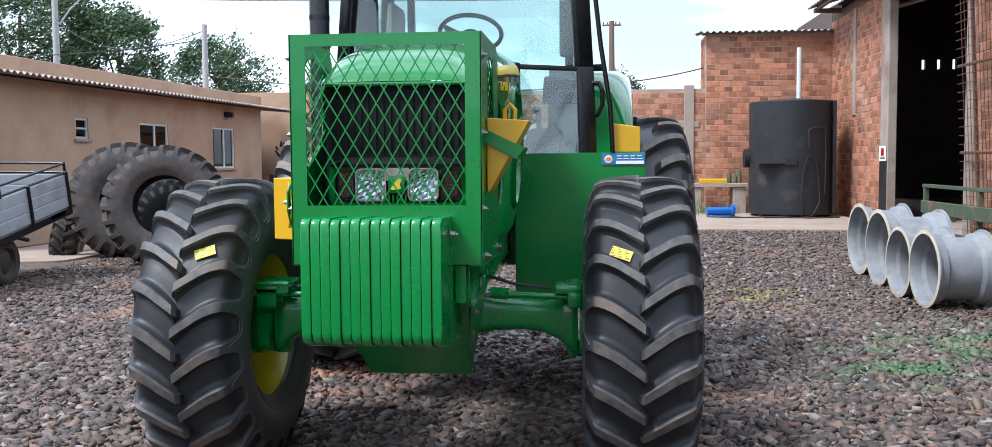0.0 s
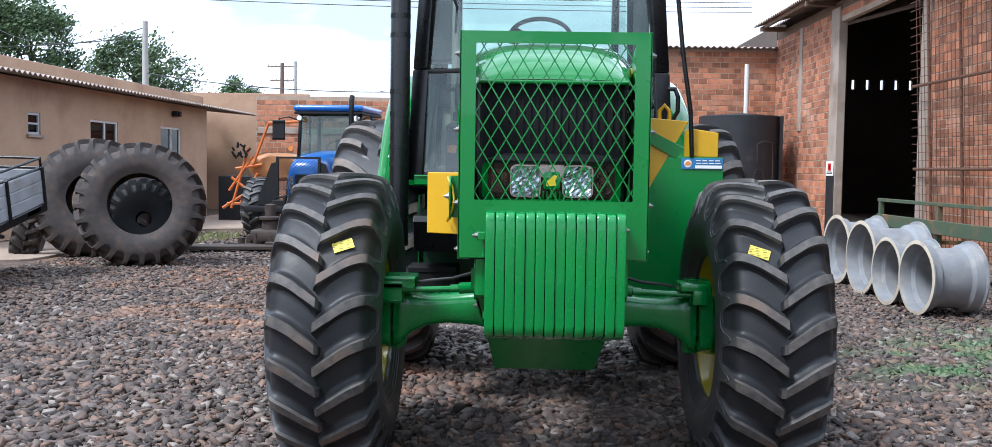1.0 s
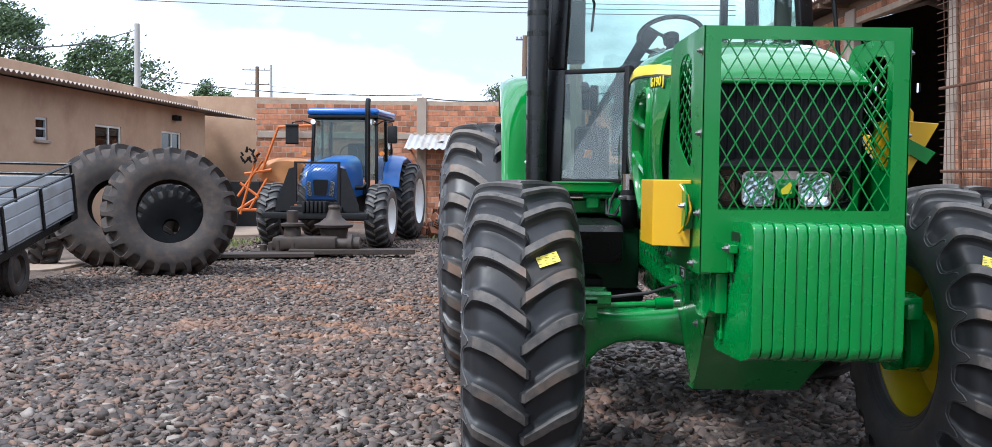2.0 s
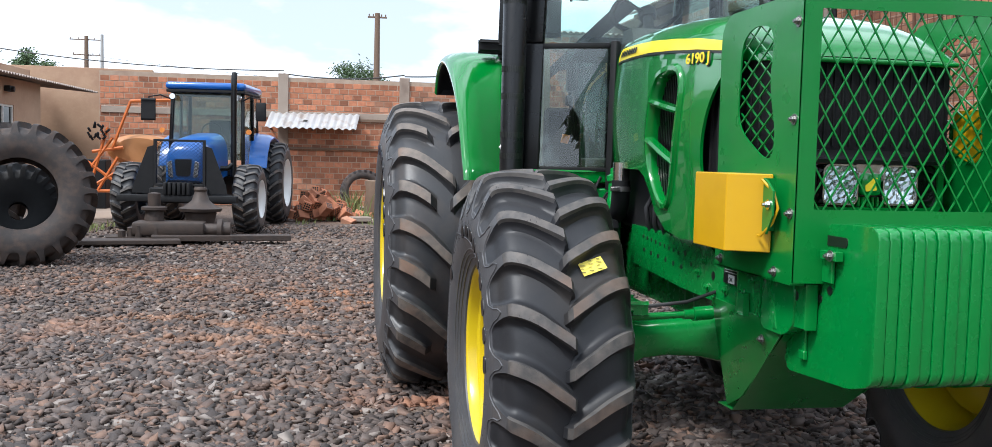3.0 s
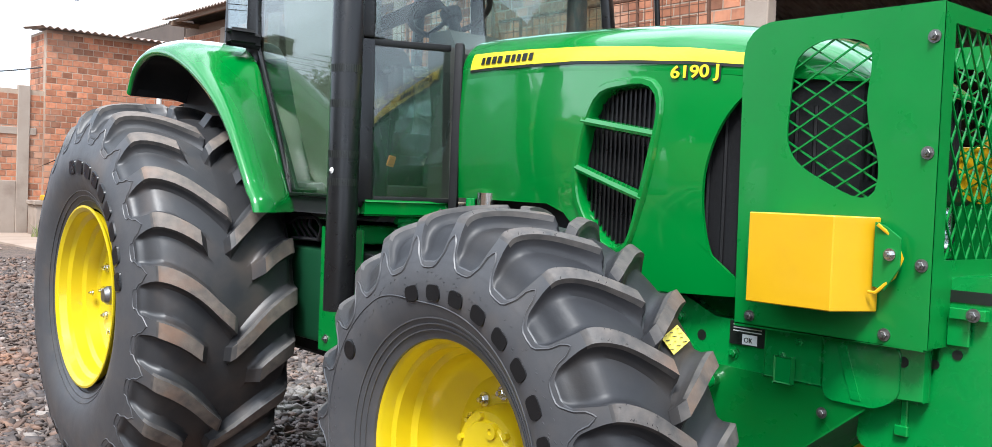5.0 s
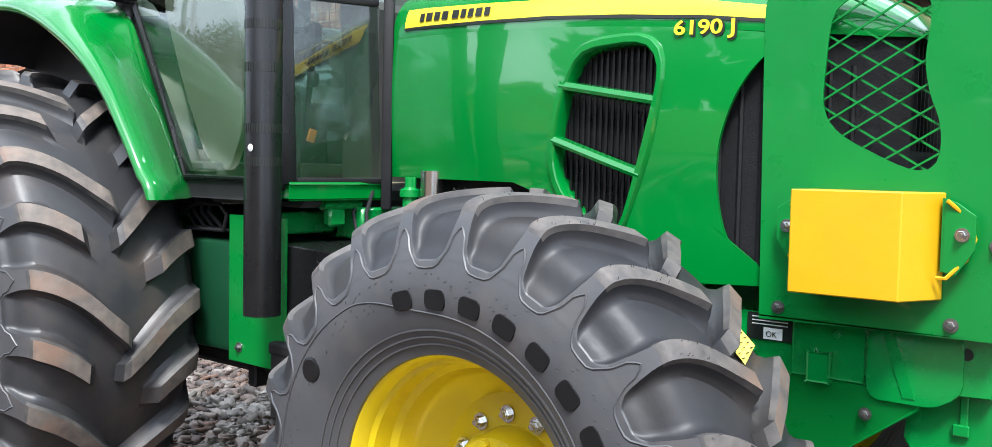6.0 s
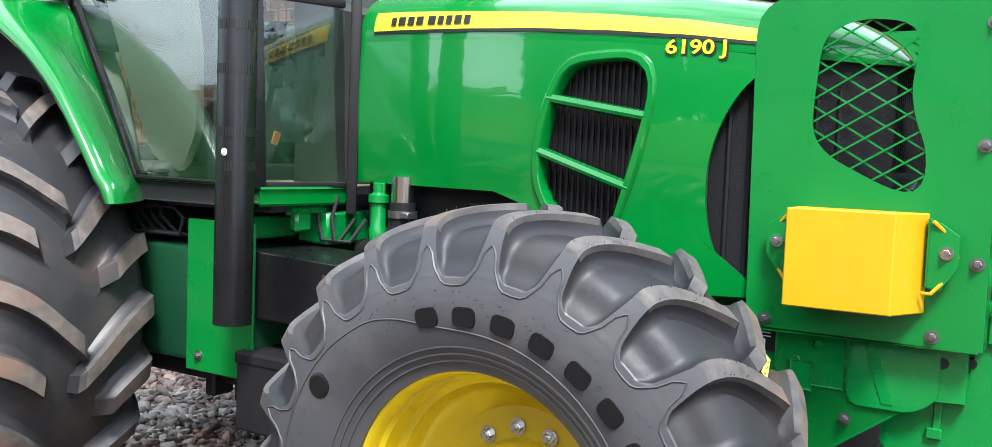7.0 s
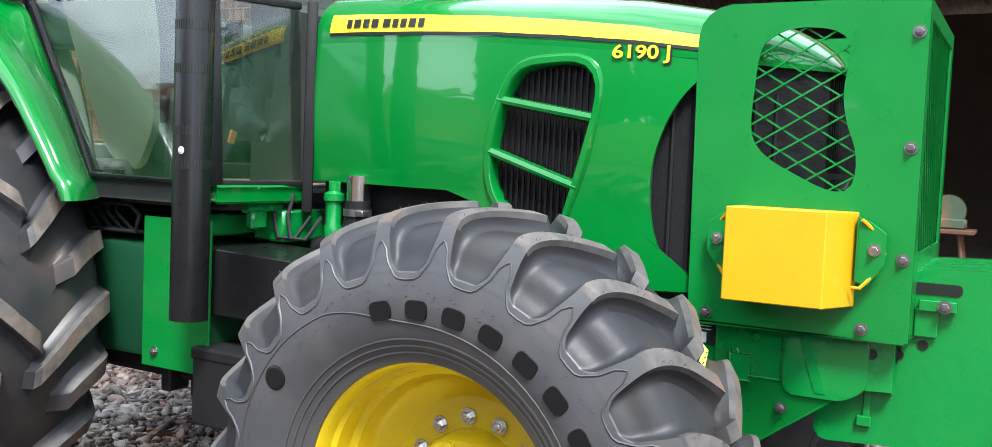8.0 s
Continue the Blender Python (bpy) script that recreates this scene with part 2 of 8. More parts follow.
M_WHEELCREAM = material("cream_rim_face", (0.52, 0.46, 0.36), 0.6, var=(0.40, 0.33, 0.24), scale=5, stain=(0.32, 0.24, 0.17), stain_scale=4, bump=0.1, bump_scale=40)
M_TRAILER = material("grey_trailer_panel", (0.42, 0.44, 0.47), 0.45, 0.3, var=(0.34, 0.36, 0.39), scale=4, stain=(0.28, 0.26, 0.24), stain_scale=2)
M_RED = material("red_reflector", (0.55, 0.02, 0.02), 0.35)
M_WOOD = material("weathered_timber", (0.16, 0.105, 0.07), 0.85, var=(0.10, 0.065, 0.045), scale=10, bump=0.3, bump_scale=50)
M_POLE = material("grey_concrete_pole", (0.36, 0.35, 0.33), 0.85, var=(0.28, 0.27, 0.26), scale=4, bump=0.1, bump_scale=30)
# a much darker green than the guard plate beside it
M_TANKGREEN = material("dark_green_tank", (0.004, 0.045, 0.018), 0.45, 0.0, (0.006, 0.055, 0.022), 6, 0.5, bump=0.05, bump_scale=30, dist=0.004)
M_CABLE = material("black_cable", (0.02, 0.02, 0.022), 0.6)
M_LEAF = material("mid_green_leaves", (0.075, 0.12, 0.045), 0.6, var=(0.045, 0.085, 0.03), scale=1.3, amount=0.9, island_var=0.4)
M_GRASS = material("dry_green_grass", (0.12, 0.16, 0.045), 0.7, var=(0.22, 0.19, 0.08), scale=4, island_var=0.35)
M_BARK = material("rough_bark", (0.11, 0.08, 0.06), 0.9, var=(0.07, 0.05, 0.04), scale=8, bump=0.5, bump_scale=20, dist=0.02)
# dim interiors are put into this dark wall colour
M_SHEDDARK = material("dark_interior_wall", (0.10, 0.075, 0.06), 0.95, var=(0.06, 0.045, 0.04), scale=2)
# tinted patches of stone; the last one is paler, under the rear axle
TINTED_PATCHES = [((2.7, 7.3, 0), 1.5, (0.06, 0.20, 0.06), 0.6), ((3.6, 8.6, 0), 1.3, (0.07, 0.17, 0.07), 0.5), ((1.7, 11.0, 0), 0.9, (0.30, 0.24, 0.04), 0.6),
          ((-3.2, 8.9, 0), 1.2, (0.30, 0.145, 0.075), 0.6), ((-4.1, 9.6, 0), 1.0, (0.30, 0.145, 0.075), 0.6), ((-2.6, 10.9, 0), 1.6, (0.33, 0.14, 0.06), 0.7), ((-4.6, 12.6, 0), 1.5, (0.33, 0.14, 0.06), 0.7), ((-1.9, 6.6, 0), 0.8, (0.30, 0.13, 0.07), 0.7), ((-0.3, 8.0, 0), 1.9, (0.36, 0.33, 0.29), 0.9)]
M_STONE = material("crushed_basalt", (0.115, 0.098, 0.092), 0.8, var=(0.12, 0.10, 0.095), scale=9, amount=0.35, patches=TINTED_PATCHES, palette=((0.0, (0.057, 0.043, 0.037)), (0.25, (0.092, 0.068, 0.057)), (0.5, (0.132, 0.098, 0.081)), (0.68, (0.092, 0.056, 0.041)), (0.80, (0.150, 0.088, 0.060)), (0.94, (0.20, 0.17, 0.148))), bump=0.15, bump_scale=90, dist=0.002, island_var=0.3, stain=(0.25, 0.125, 0.075), stain_scale=0.9, stain_lo=0.57, stain_hi=0.78)


def glass_material(name, tint, rough=0.0, ior=1.55):
    m = bpy.data.materials.new(name)
    m.use_nodes = True
    n, l = m.node_tree.nodes, m.node_tree.links
    n.clear()
    out, mix, tr, gl = (n.new(k) for k in ("ShaderNodeOutputMaterial", "ShaderNodeMixShader", "ShaderNodeBsdfTransparent", "ShaderNodeBsdfGlossy"))
    lw, pw, sc = n.new("ShaderNodeLayerWeight"), n.new("ShaderNodeMath"), n.new("ShaderNodeMath")
    lw.inputs["Blend"].default_value = 0.5
    pw.operation, sc.operation = "POWER", "MULTIPLY_ADD"
    pw.inputs[1].default_value = 5.0
    f0 = ((ior - 1) / (ior + 1)) ** 2
    sc.inputs[1].default_value, sc.inputs[2].default_value = 1 - f0, f0
    l.new(lw.outputs["Facing"], pw.inputs[0])
    l.new(pw.outputs[0], sc.inputs[0])
    tr.inputs["Color"].default_value = (*tint, 1)
    gl.inputs["Roughness"].default_value = rough
    gl.inputs["Color"].default_value = (1, 1, 1, 1)
    l.new(sc.outputs[0], mix.inputs["Fac"])
    l.new(tr.outputs["BSDF"], mix.inputs[1])
    l.new(gl.outputs["BSDF"], mix.inputs[2])
    l.new(mix.outputs["Shader"], out.inputs["Surface"])
    return m


M_GLASS = glass_material("tinted_cab_glass", (0.84, 0.92, 0.89))
M_GLASSDARK = glass_material("dark_tinted_glass", (0.70, 0.78, 0.75), 0.0, 1.68)
M_CLEAR = glass_material("clear_lens", (0.92, 0.95, 0.96))
M_PLASTICFILM = glass_material("plastic_film", (0.86, 0.89, 0.89), 0.03, 1.7)
M_WINDOW = glass_material("window_glass", (0.10, 0.11, 0.11), 0.0, 1.18)


def ground_material():
    """Crushed stone seen from afar: pebbles at two sizes over red-brown soil, with ochre dust patches."""
    m = bpy.data.materials.new("crushed_stone_yard")
    m.use_nodes = True
    n, l = m.node_tree.nodes, m.node_tree.links
    b = n["Principled BSDF"]
    b.inputs["Roughness"].default_value = 0.9
    geo = n.new("ShaderNodeNewGeometry")

    def vor(scale, feature):
        v = n.new("ShaderNodeTexVoronoi")
        v.inputs["Scale"].default_value, v.feature = scale, feature
        l.new(geo.outputs["Position"], v.inputs["Vector"])
        return v

    def mixc(fac, a, c):
        x = n.new("ShaderNodeMix")
        x.data_type = "RGBA"
        if isinstance(fac, float):
            x.inputs["Factor"].default_value = fac
        else:
            l.new(fac, x.inputs["Factor"])
        for k, v in ((6, a), (7, c)):
            if isinstance(v, tuple):
                x.inputs[k].default_value = (*v, 1)
            else:
                l.new(v, x.inputs[k])
        return x.outputs[2]

    cells = vor(17, "F1")
    sep = n.new("ShaderNodeSeparateColor")
    l.new(cells.outputs["Color"], sep.inputs["Color"])
    stone = mixc(sep.outputs["Red"], (0.062, 0.045, 0.036), (0.145, 0.104, 0.080))
    big = n.new("ShaderNodeTexNoise")
    big.inputs["Scale"].default_value, big.inputs["Detail"].default_value = 0.55, 9
    l.new(geo.outputs["Position"], big.inputs["Vector"])
    r1 = n.new("ShaderNodeMapRange")
    r1.inputs["From Min"].default_value, r1.inputs["From Max"].default_value = 0.50, 0.68
    l.new(big.outputs["Fac"], r1.inputs["Value"])
    k1 = n.new("ShaderNodeMath")
    k1.operation = "MULTIPLY"
    k1.inputs[1].default_value = 0.5
    l.new(r1.outputs["Result"], k1.inputs[0])
    col = mixc(k1.outputs[0], stone, (0.23, 0.125, 0.072))
    l.new(col, b.inputs["Base Color"])
    edge = vor(17, "DISTANCE_TO_EDGE")
    bp = n.new("ShaderNodeBump")
    bp.inputs["Strength"].default_value, bp.inputs["Distance"].default_value = 0.9, 0.03
    l.new(edge.outputs["Distance"], bp.inputs["Height"])
    l.new(bp.outputs["Normal"], b.inputs["Normal"])
    return m


M_GROUND = ground_material()

# ---- building tools ----
def thing(name, at=(0, 0, 0), turn=0, label="", category="", group="", kind=""):
    ob = new(name)
    ob.empty_display_size = 0.2
    ob.matrix_world = pose(*at, 0, 0, turn)
    return tagged(ob, label, category, group, kind)


def mesh_of(name, bm, material_, smooth=0):
    bmesh.ops.remove_doubles(bm, verts=bm.verts, dist=1e-5)
    bmesh.ops.recalc_face_normals(bm, faces=bm.faces)
    if smooth:
        for f in bm.faces:
            f.smooth = True
        for e in bm.edges:
            if len(e.link_faces) == 2 and e.calc_face_angle(0) > radians(smooth):
                e.smooth = False
    me = bpy.data.meshes.new(name)
    bm.to_mesh(me)
    bm.free()
    for mm in (material_ if isinstance(material_, (list, tuple)) else [material_]):
        me.materials.append(mm)
    return me


def part(name, bm, material_, parent, label="", smooth=0, at=None, turn=0):
    ob = new(name, mesh_of(name, bm, material_, smooth))
    ob.parent = parent
    if at:
        ob.matrix_basis = pose(*at, 0, 0, turn)
    return tagged(ob, label)


def solid(name, bm, material_, label, category, smooth=0, kind="", group="", at=None, turn=0):
    ob = new(name, mesh_of(name, bm, material_, smooth))
    if at:
        ob.matrix_basis = pose(*at, 0, 0, turn)
    return tagged(ob, label, category, group, kind)


def again(name, ob, parent, m):
    """The same mesh once more, as a part of its own."""
    o = new(name, ob.data)
    o.parent = parent
    o.matrix_basis = m
    return o


def box(bm, x0, x1, y0, y1, z0, z1, bev=0.0, seg=1, mi=0, m=None):
    r = bmesh.ops.create_cube(bm, size=1)
    vs = r["verts"]
    for v in vs:
        v.co = Vector(((x0 + x1) / 2 + v.co.x * (x1 - x0), (y0 + y1) / 2 + v.co.y * (y1 - y0), (z0 + z1) / 2 + v.co.z * (z1 - z0)))
    fs = set(f for v in vs for f in v.link_faces)
    if bev:
        es = list(set(e for v in vs for e in v.link_edges))
        out = bmesh.ops.bevel(bm, geom=es, offset=bev, segments=seg, affect="EDGES", profile=0.5)
        fs = set(out["faces"]) | set(f for f in fs if f.is_valid)
        vs = list(set(v for f in fs for v in f.verts))
    for f in fs:
        f.material_index = mi
    if m is not None:
        bmesh.ops.transform(bm, matrix=m, verts=vs)
    return bm


def cube(x0, x1, y0, y1, z0, z1, bev=0.004, seg=1):
    return box(bmesh.new(), x0, x1, y0, y1, z0, z1, bev, seg)


def prism(bm, pts, axis, a, b, bev=0.0, mi=0):
    """A flat outline drawn out along an axis. pts: (y, z) for x, (x, z) for y, (x, y) for z."""
    def at(p, d):
        return {"x": (d, p[0], p[1]), "y": (p[0], d, p[1]), "z": (p[0], p[1], d)}[axis]
    lo = [bm.verts.new(at(p, a)) for p in pts]
    hi = [bm.verts.new(at(p, b)) for p in pts]
    n = len(pts)
    fs = [bm.faces.new(lo), bm.faces.new(hi[::-1])]
    fs += [bm.faces.new((lo[i], lo[(i + 1) % n], hi[(i + 1) % n], hi[i])) for i in range(n)]
    for f in fs:
        f.material_index = mi
    if bev:
        es = [e for f in fs[:2] for e in f.edges]
        bmesh.ops.bevel(bm, geom=list(set(es)), offset=bev, segments=2, affect="EDGES", profile=0.5)
    return bm


def rounded(pts, r, seg=4):
    """A closed outline with its corners rounded off."""
    out, n = [], len(pts)
    for i in range(n):
        p, a, b = Vector(pts[i]), Vector(pts[i - 1]), Vector(pts[(i + 1) % n])
        k = min(r, (a - p).length * 0.45, (b - p).length * 0.45)
        s, e = p + (a - p).normalized() * k, p + (b - p).normalized() * k
        for j in range(seg + 1):
            t = j / seg
            out.append(tuple((1 - t) ** 2 * s + 2 * t * (1 - t) * p + t * t * e))
    return out


def smooth_loop(pts, n):
    """n points evenly along a closed Catmull-Rom curve through pts."""
    k, dense = len(pts), []
    P = [Vector(p) for p in pts]
    for i in range(k):
        a, b, c, d = P[i - 1], P[i], P[(i + 1) % k], P[(i + 2) % k]
        for j in range(12):
            t = j / 12
            dense.append(0.5 * (2 * b + (c - a) * t + (2 * a - 5 * b + 4 * c - d) * t * t + (3 * b - a - 3 * c + d) * t ** 3))
    return resample(dense, n)


def resample(P, n):
    P = [Vector(p) for p in P]
    L = [0.0]
    for i in range(len(P)):
        L.append(L[-1] + (P[(i + 1) % len(P)] - P[i]).length)
    out, j = [], 0
    for i in range(n):
        d = L[-1] * i / n
        while L[j + 1] < d:
            j += 1
        f = (d - L[j]) / max(1e-9, L[j + 1] - L[j])
        out.append(tuple(P[j].lerp(P[(j + 1) % len(P)], f)))
    return out


def ray_ring(outline, centre, angles):
    """Where rays from the centre meet a closed outline, one for each angle."""
    out, n = [], len(outline)
    c = Vector(centre)
    for a in angles:
        d = Vector((math.cos(a), math.sin(a)))
        best = None
        for i in range(n):
            p, q = Vector(outline[i]) - c, Vector(outline[(i + 1) % n]) - c
            e = q - p
            den = d.x * e.y - d.y * e.x
            if abs(den) < 1e-12:
                continue
            t = (p.x * e.y - p.y * e.x) / den
            s = (p.x * d.y - p.y * d.x) / den
            if t > 0 and -1e-9 <= s <= 1 + 1e-9 and (best is None or t > best):
                best = t
        out.append(tuple(c + d * (best or 0.001)))
    return out


def holed(bm, outer, hole, place, thick, loops=1, extra=64):
    """A plate with one hole: rings of faces from the hole to the outline. place(u, v, d) gives the 3D place at depth d."""
    c = sum((Vector(p) for p in hole), Vector((0, 0))) / len(hole)
    ang = sorted([math.atan2(p[1] - c.y, p[0] - c.x) for p in list(outer) + list(hole)] + [2 * math.pi * i / extra - math.pi for i in range(extra)])
    ang = [a for i, a in enumerate(ang) if i == 0 or a - ang[i - 1] > 1e-4]
    A, B = ray_ring(hole, c, ang), ray_ring(outer, c, ang)
    n, rows = len(ang), []
    for d in (0.0, thick):
        for k in range(loops + 1):
            f = k / loops
            rows.append([bm.verts.new(place(a[0] + (b[0] - a[0]) * f, a[1] + (b[1] - a[1]) * f, d)) for a, b in zip(A, B)])
    def band(r, s):
        for i in range(n):
            j = (i + 1) % n
            bm.faces.new((r[i], r[j], s[j], s[i]))
    for k in range(loops):
        band(rows[k], rows[k + 1])
        band(rows[loops + 1 + k], rows[loops + 2 + k])
    band(rows[0], rows[loops + 1])
    band(rows[loops], rows[2 * loops + 1])
    return bm


def tube(bm, pts, r, n=8, closed=False, taper=None, mi=0):
    P = [Vector(p) for p in pts]
    rings, up = [], None
    for i, p in enumerate(P):
        if closed:
            d = (P[(i + 1) % len(P)] - P[i - 1]).normalized()
        else:
            d = (P[min(i + 1, len(P) - 1)] - P[max(i - 1, 0)]).normalized()
        if up is None:
            up = d.orthogonal().normalized()
        up = (up - d * up.dot(d)).normalized()
        side = d.cross(up)
        rr = r if taper is None else r + (taper - r) * i / (len(P) - 1)
        rings.append([bm.verts.new(p + (up * math.cos(2 * math.pi * k / n) + side * math.sin(2 * math.pi * k / n)) * rr) for k in range(n)])
    m = len(P)
    for i in range(m if closed else m - 1):
        a, b = rings[i], rings[(i + 1) % m]
        for k in range(n):
            bm.faces.new((a[k], a[(k + 1) % n], b[(k + 1) % n], b[k])).material_index = mi
    if not closed:
        bm.faces.new(rings[0]).material_index = mi
        bm.faces.new(rings[-1][::-1]).material_index = mi
    return bm


def rod(bm, a, b, r, n=8, mi=0):
    return tube(bm, [a, b], r, n, mi=mi)


def revolve(bm, prof, n=48, axis="x", at=(0, 0, 0), closed=False, mi=0):
    """Turns a profile of (along the axis, radius) round the axis."""
    def co(d, r, a):
        c, s = r * math.cos(a), r * math.sin(a)
        v = {"x": (d, -c, s), "y": (c, d, s), "z": (c, s, d)}[axis]
        return (v[0] + at[0], v[1] + at[1], v[2] + at[2])
    rings = []
    for d, r in prof:
        if r < 1e-6:
            rings.append([bm.verts.new(co(d, 0, 0))])
        else:
            rings.append([bm.verts.new(co(d, r, 2 * math.pi * k / n)) for k in range(n)])
    m = len(rings)
    for i in range(m if closed else m - 1):
        a, b = rings[i], rings[(i + 1) % m]
        for k in range(n):
            j = (k + 1) % n
            if len(a) == 1 and len(b) == 1:
                continue
            if len(a) == 1:
                f = bm.faces.new((a[0], b[j], b[k]))
            elif len(b) == 1:
                f = bm.faces.new((a[k], a[j], b[0]))
            else:
                f = bm.faces.new((a[k], a[j], b[j], b[k]))
            f.material_index = mi
    return bm


def loft(bm, rings, caps=True, closed_ring=True):
    R = [[bm.verts.new(p) for p in ring] for ring in rings]
    n = len(R[0])
    for a, b in zip(R, R[1:]):
        for k in range(n if closed_ring else n - 1):
            j = (k + 1) % n
            bm.faces.new((a[k], a[j], b[j], b[k]))
    if caps and closed_ring:
        bm.faces.new(R[0])
        bm.faces.new(R[-1][::-1])
    return bm


def bolt(bm, at, axis="x", r=0.012, h=0.012, sign=-1, mi=0):
    """A washer, a hexagonal head and a thread end, pointing along the axis."""
    prof = [(0, 0), (0, r * 1.55), (sign * h * 0.25, r * 1.55), (sign * h * 0.25, r * 0.2)]
    revolve(bm, prof, 16, axis, at, mi=mi)
    prof = [(sign * h * 0.25, 0.0), (sign * h * 0.25, r), (sign * h * 0.9, r), (sign * h, r * 0.85), (sign * h, 0)]
    revolve(bm, prof, 6, axis, at, mi=mi)
    prof = [(sign * h, 0.0), (sign * h, r * 0.5), (sign * h * 1.5, r * 0.48), (sign * h * 1.5, 0)]
    revolve(bm, prof, 8, axis, at, mi=mi)
    return bm


def lerp_table(table, x):
    for (x0, *a), (x1, *b) in zip(table, table[1:]):
        if x <= x1 or (x1, *b) == tuple(table[-1]):
            f = min(1, max(0, (x - x0) / (x1 - x0)))
            f = f * f * (3 - 2 * f) * 0.3 + f * 0.7
            return [p + (q - p) * f for p, q in zip(a, b)]


def pieces(name, bm, material_, parent, label="", smooth=0):
    """Each loose piece of a bmesh as a part of its own."""
    bm.verts.index_update()
    seen = set()
    for v in bm.verts:
        if v.index in seen:
            continue
        stack, group = [v], []
        seen.add(v.index)
        while stack:
            a = stack.pop()
            group.append(a)
            for e in a.link_edges:
                b = e.other_vert(a)
                if b.index not in seen:
                    seen.add(b.index)
                    stack.append(b)
        one, at_ = bmesh.new(), {}
        for a in group:
            at_[a] = one.verts.new(a.co)
        for f in {f for a in group for f in a.link_faces}:
            one.faces.new([at_[a] for a in f.verts])
        part(name, one, material_, parent, label, smooth)
    bm.free()


def along(pts, f):
    """A smooth curve through pts at 0 to 1."""
    u = f * (len(pts) - 1)
    i = min(int(u), len(pts) - 2)
    t = u - i
    P = [Vector(pts[max(0, min(len(pts) - 1, i + k))]) for k in (-1, 0, 1, 2)]
    return 0.5 * (2 * P[1] + (P[2] - P[0]) * t + (2 * P[0] - 5 * P[1] + 4 * P[2] - P[3]) * t * t + (P[3] - P[0] + 3 * (P[1] - P[2])) * t ** 3)

# ---- the yard: ground and buildings ----
def ground_height(x, y):
    d = max(0.0, math.hypot(x, y - 8) - 4)
    return 0.012 * noise.noise(Vector((x * 0.7, y * 0.7, 0))) * min(1, d / 4) - 0.012


bm = bmesh.new()
xs = [-900, -300, -120, -60, -30] + [-20 + k * 0.8 for k in range(51)] + [30, 60, 120, 300, 900]
ys = [-900, -300, -100, -40] + [-16 + k * 0.8 for k in range(64)] + [45, 70, 120, 300, 900]
grid = [[bm.verts.new((x, y, ground_height(x, y))) for y in ys] for x in xs]
for a, b in zip(grid, grid[1:]):
    for k in range(len(ys) - 1):
        bm.faces.new((a[k], b[k], b[k + 1], a[k + 1]))
solid("ground", bm, M_GROUND, "crushed stone yard over red-brown soil", "ground", 60, "structure")

# concrete aprons
bm = bmesh.new()
prism(bm, rounded([(1.6, 20.95), (6.3, 20.6), (6.3, 27.9), (1.2, 27.9)], 0.15, 3), "z", -0.05, 0.035, 0.01)
solid("pavement_tank", bm, M_SLAB, "dusty concrete apron under a black tank", "concrete slab", kind="structure")
bm = bmesh.new()
prism(bm, rounded([(-2.1, 21.9), (1.0, 22.6), (1.0, 27.9), (-2.3, 27.9)], 0.3, 3), "z", -0.05, 0.03, 0.01)
solid("pavement_wall", bm, M_SLAB, "dusty concrete slab along the brick wall", "concrete slab", kind="structure")
bm = bmesh.new()
prism(bm, rounded([(-10.3, 13.5), (-8.2, 14.0), (-8.0, 21.5), (-6.9, 22.0), (-7.0, 24.0), (-9.6, 29.0)], 0.3, 3), "z", -0.05, 0.03, 0.01)
solid("pavement_office", bm, M_SLAB, "dusty concrete walk along the tan building", "concrete slab", kind="structure")


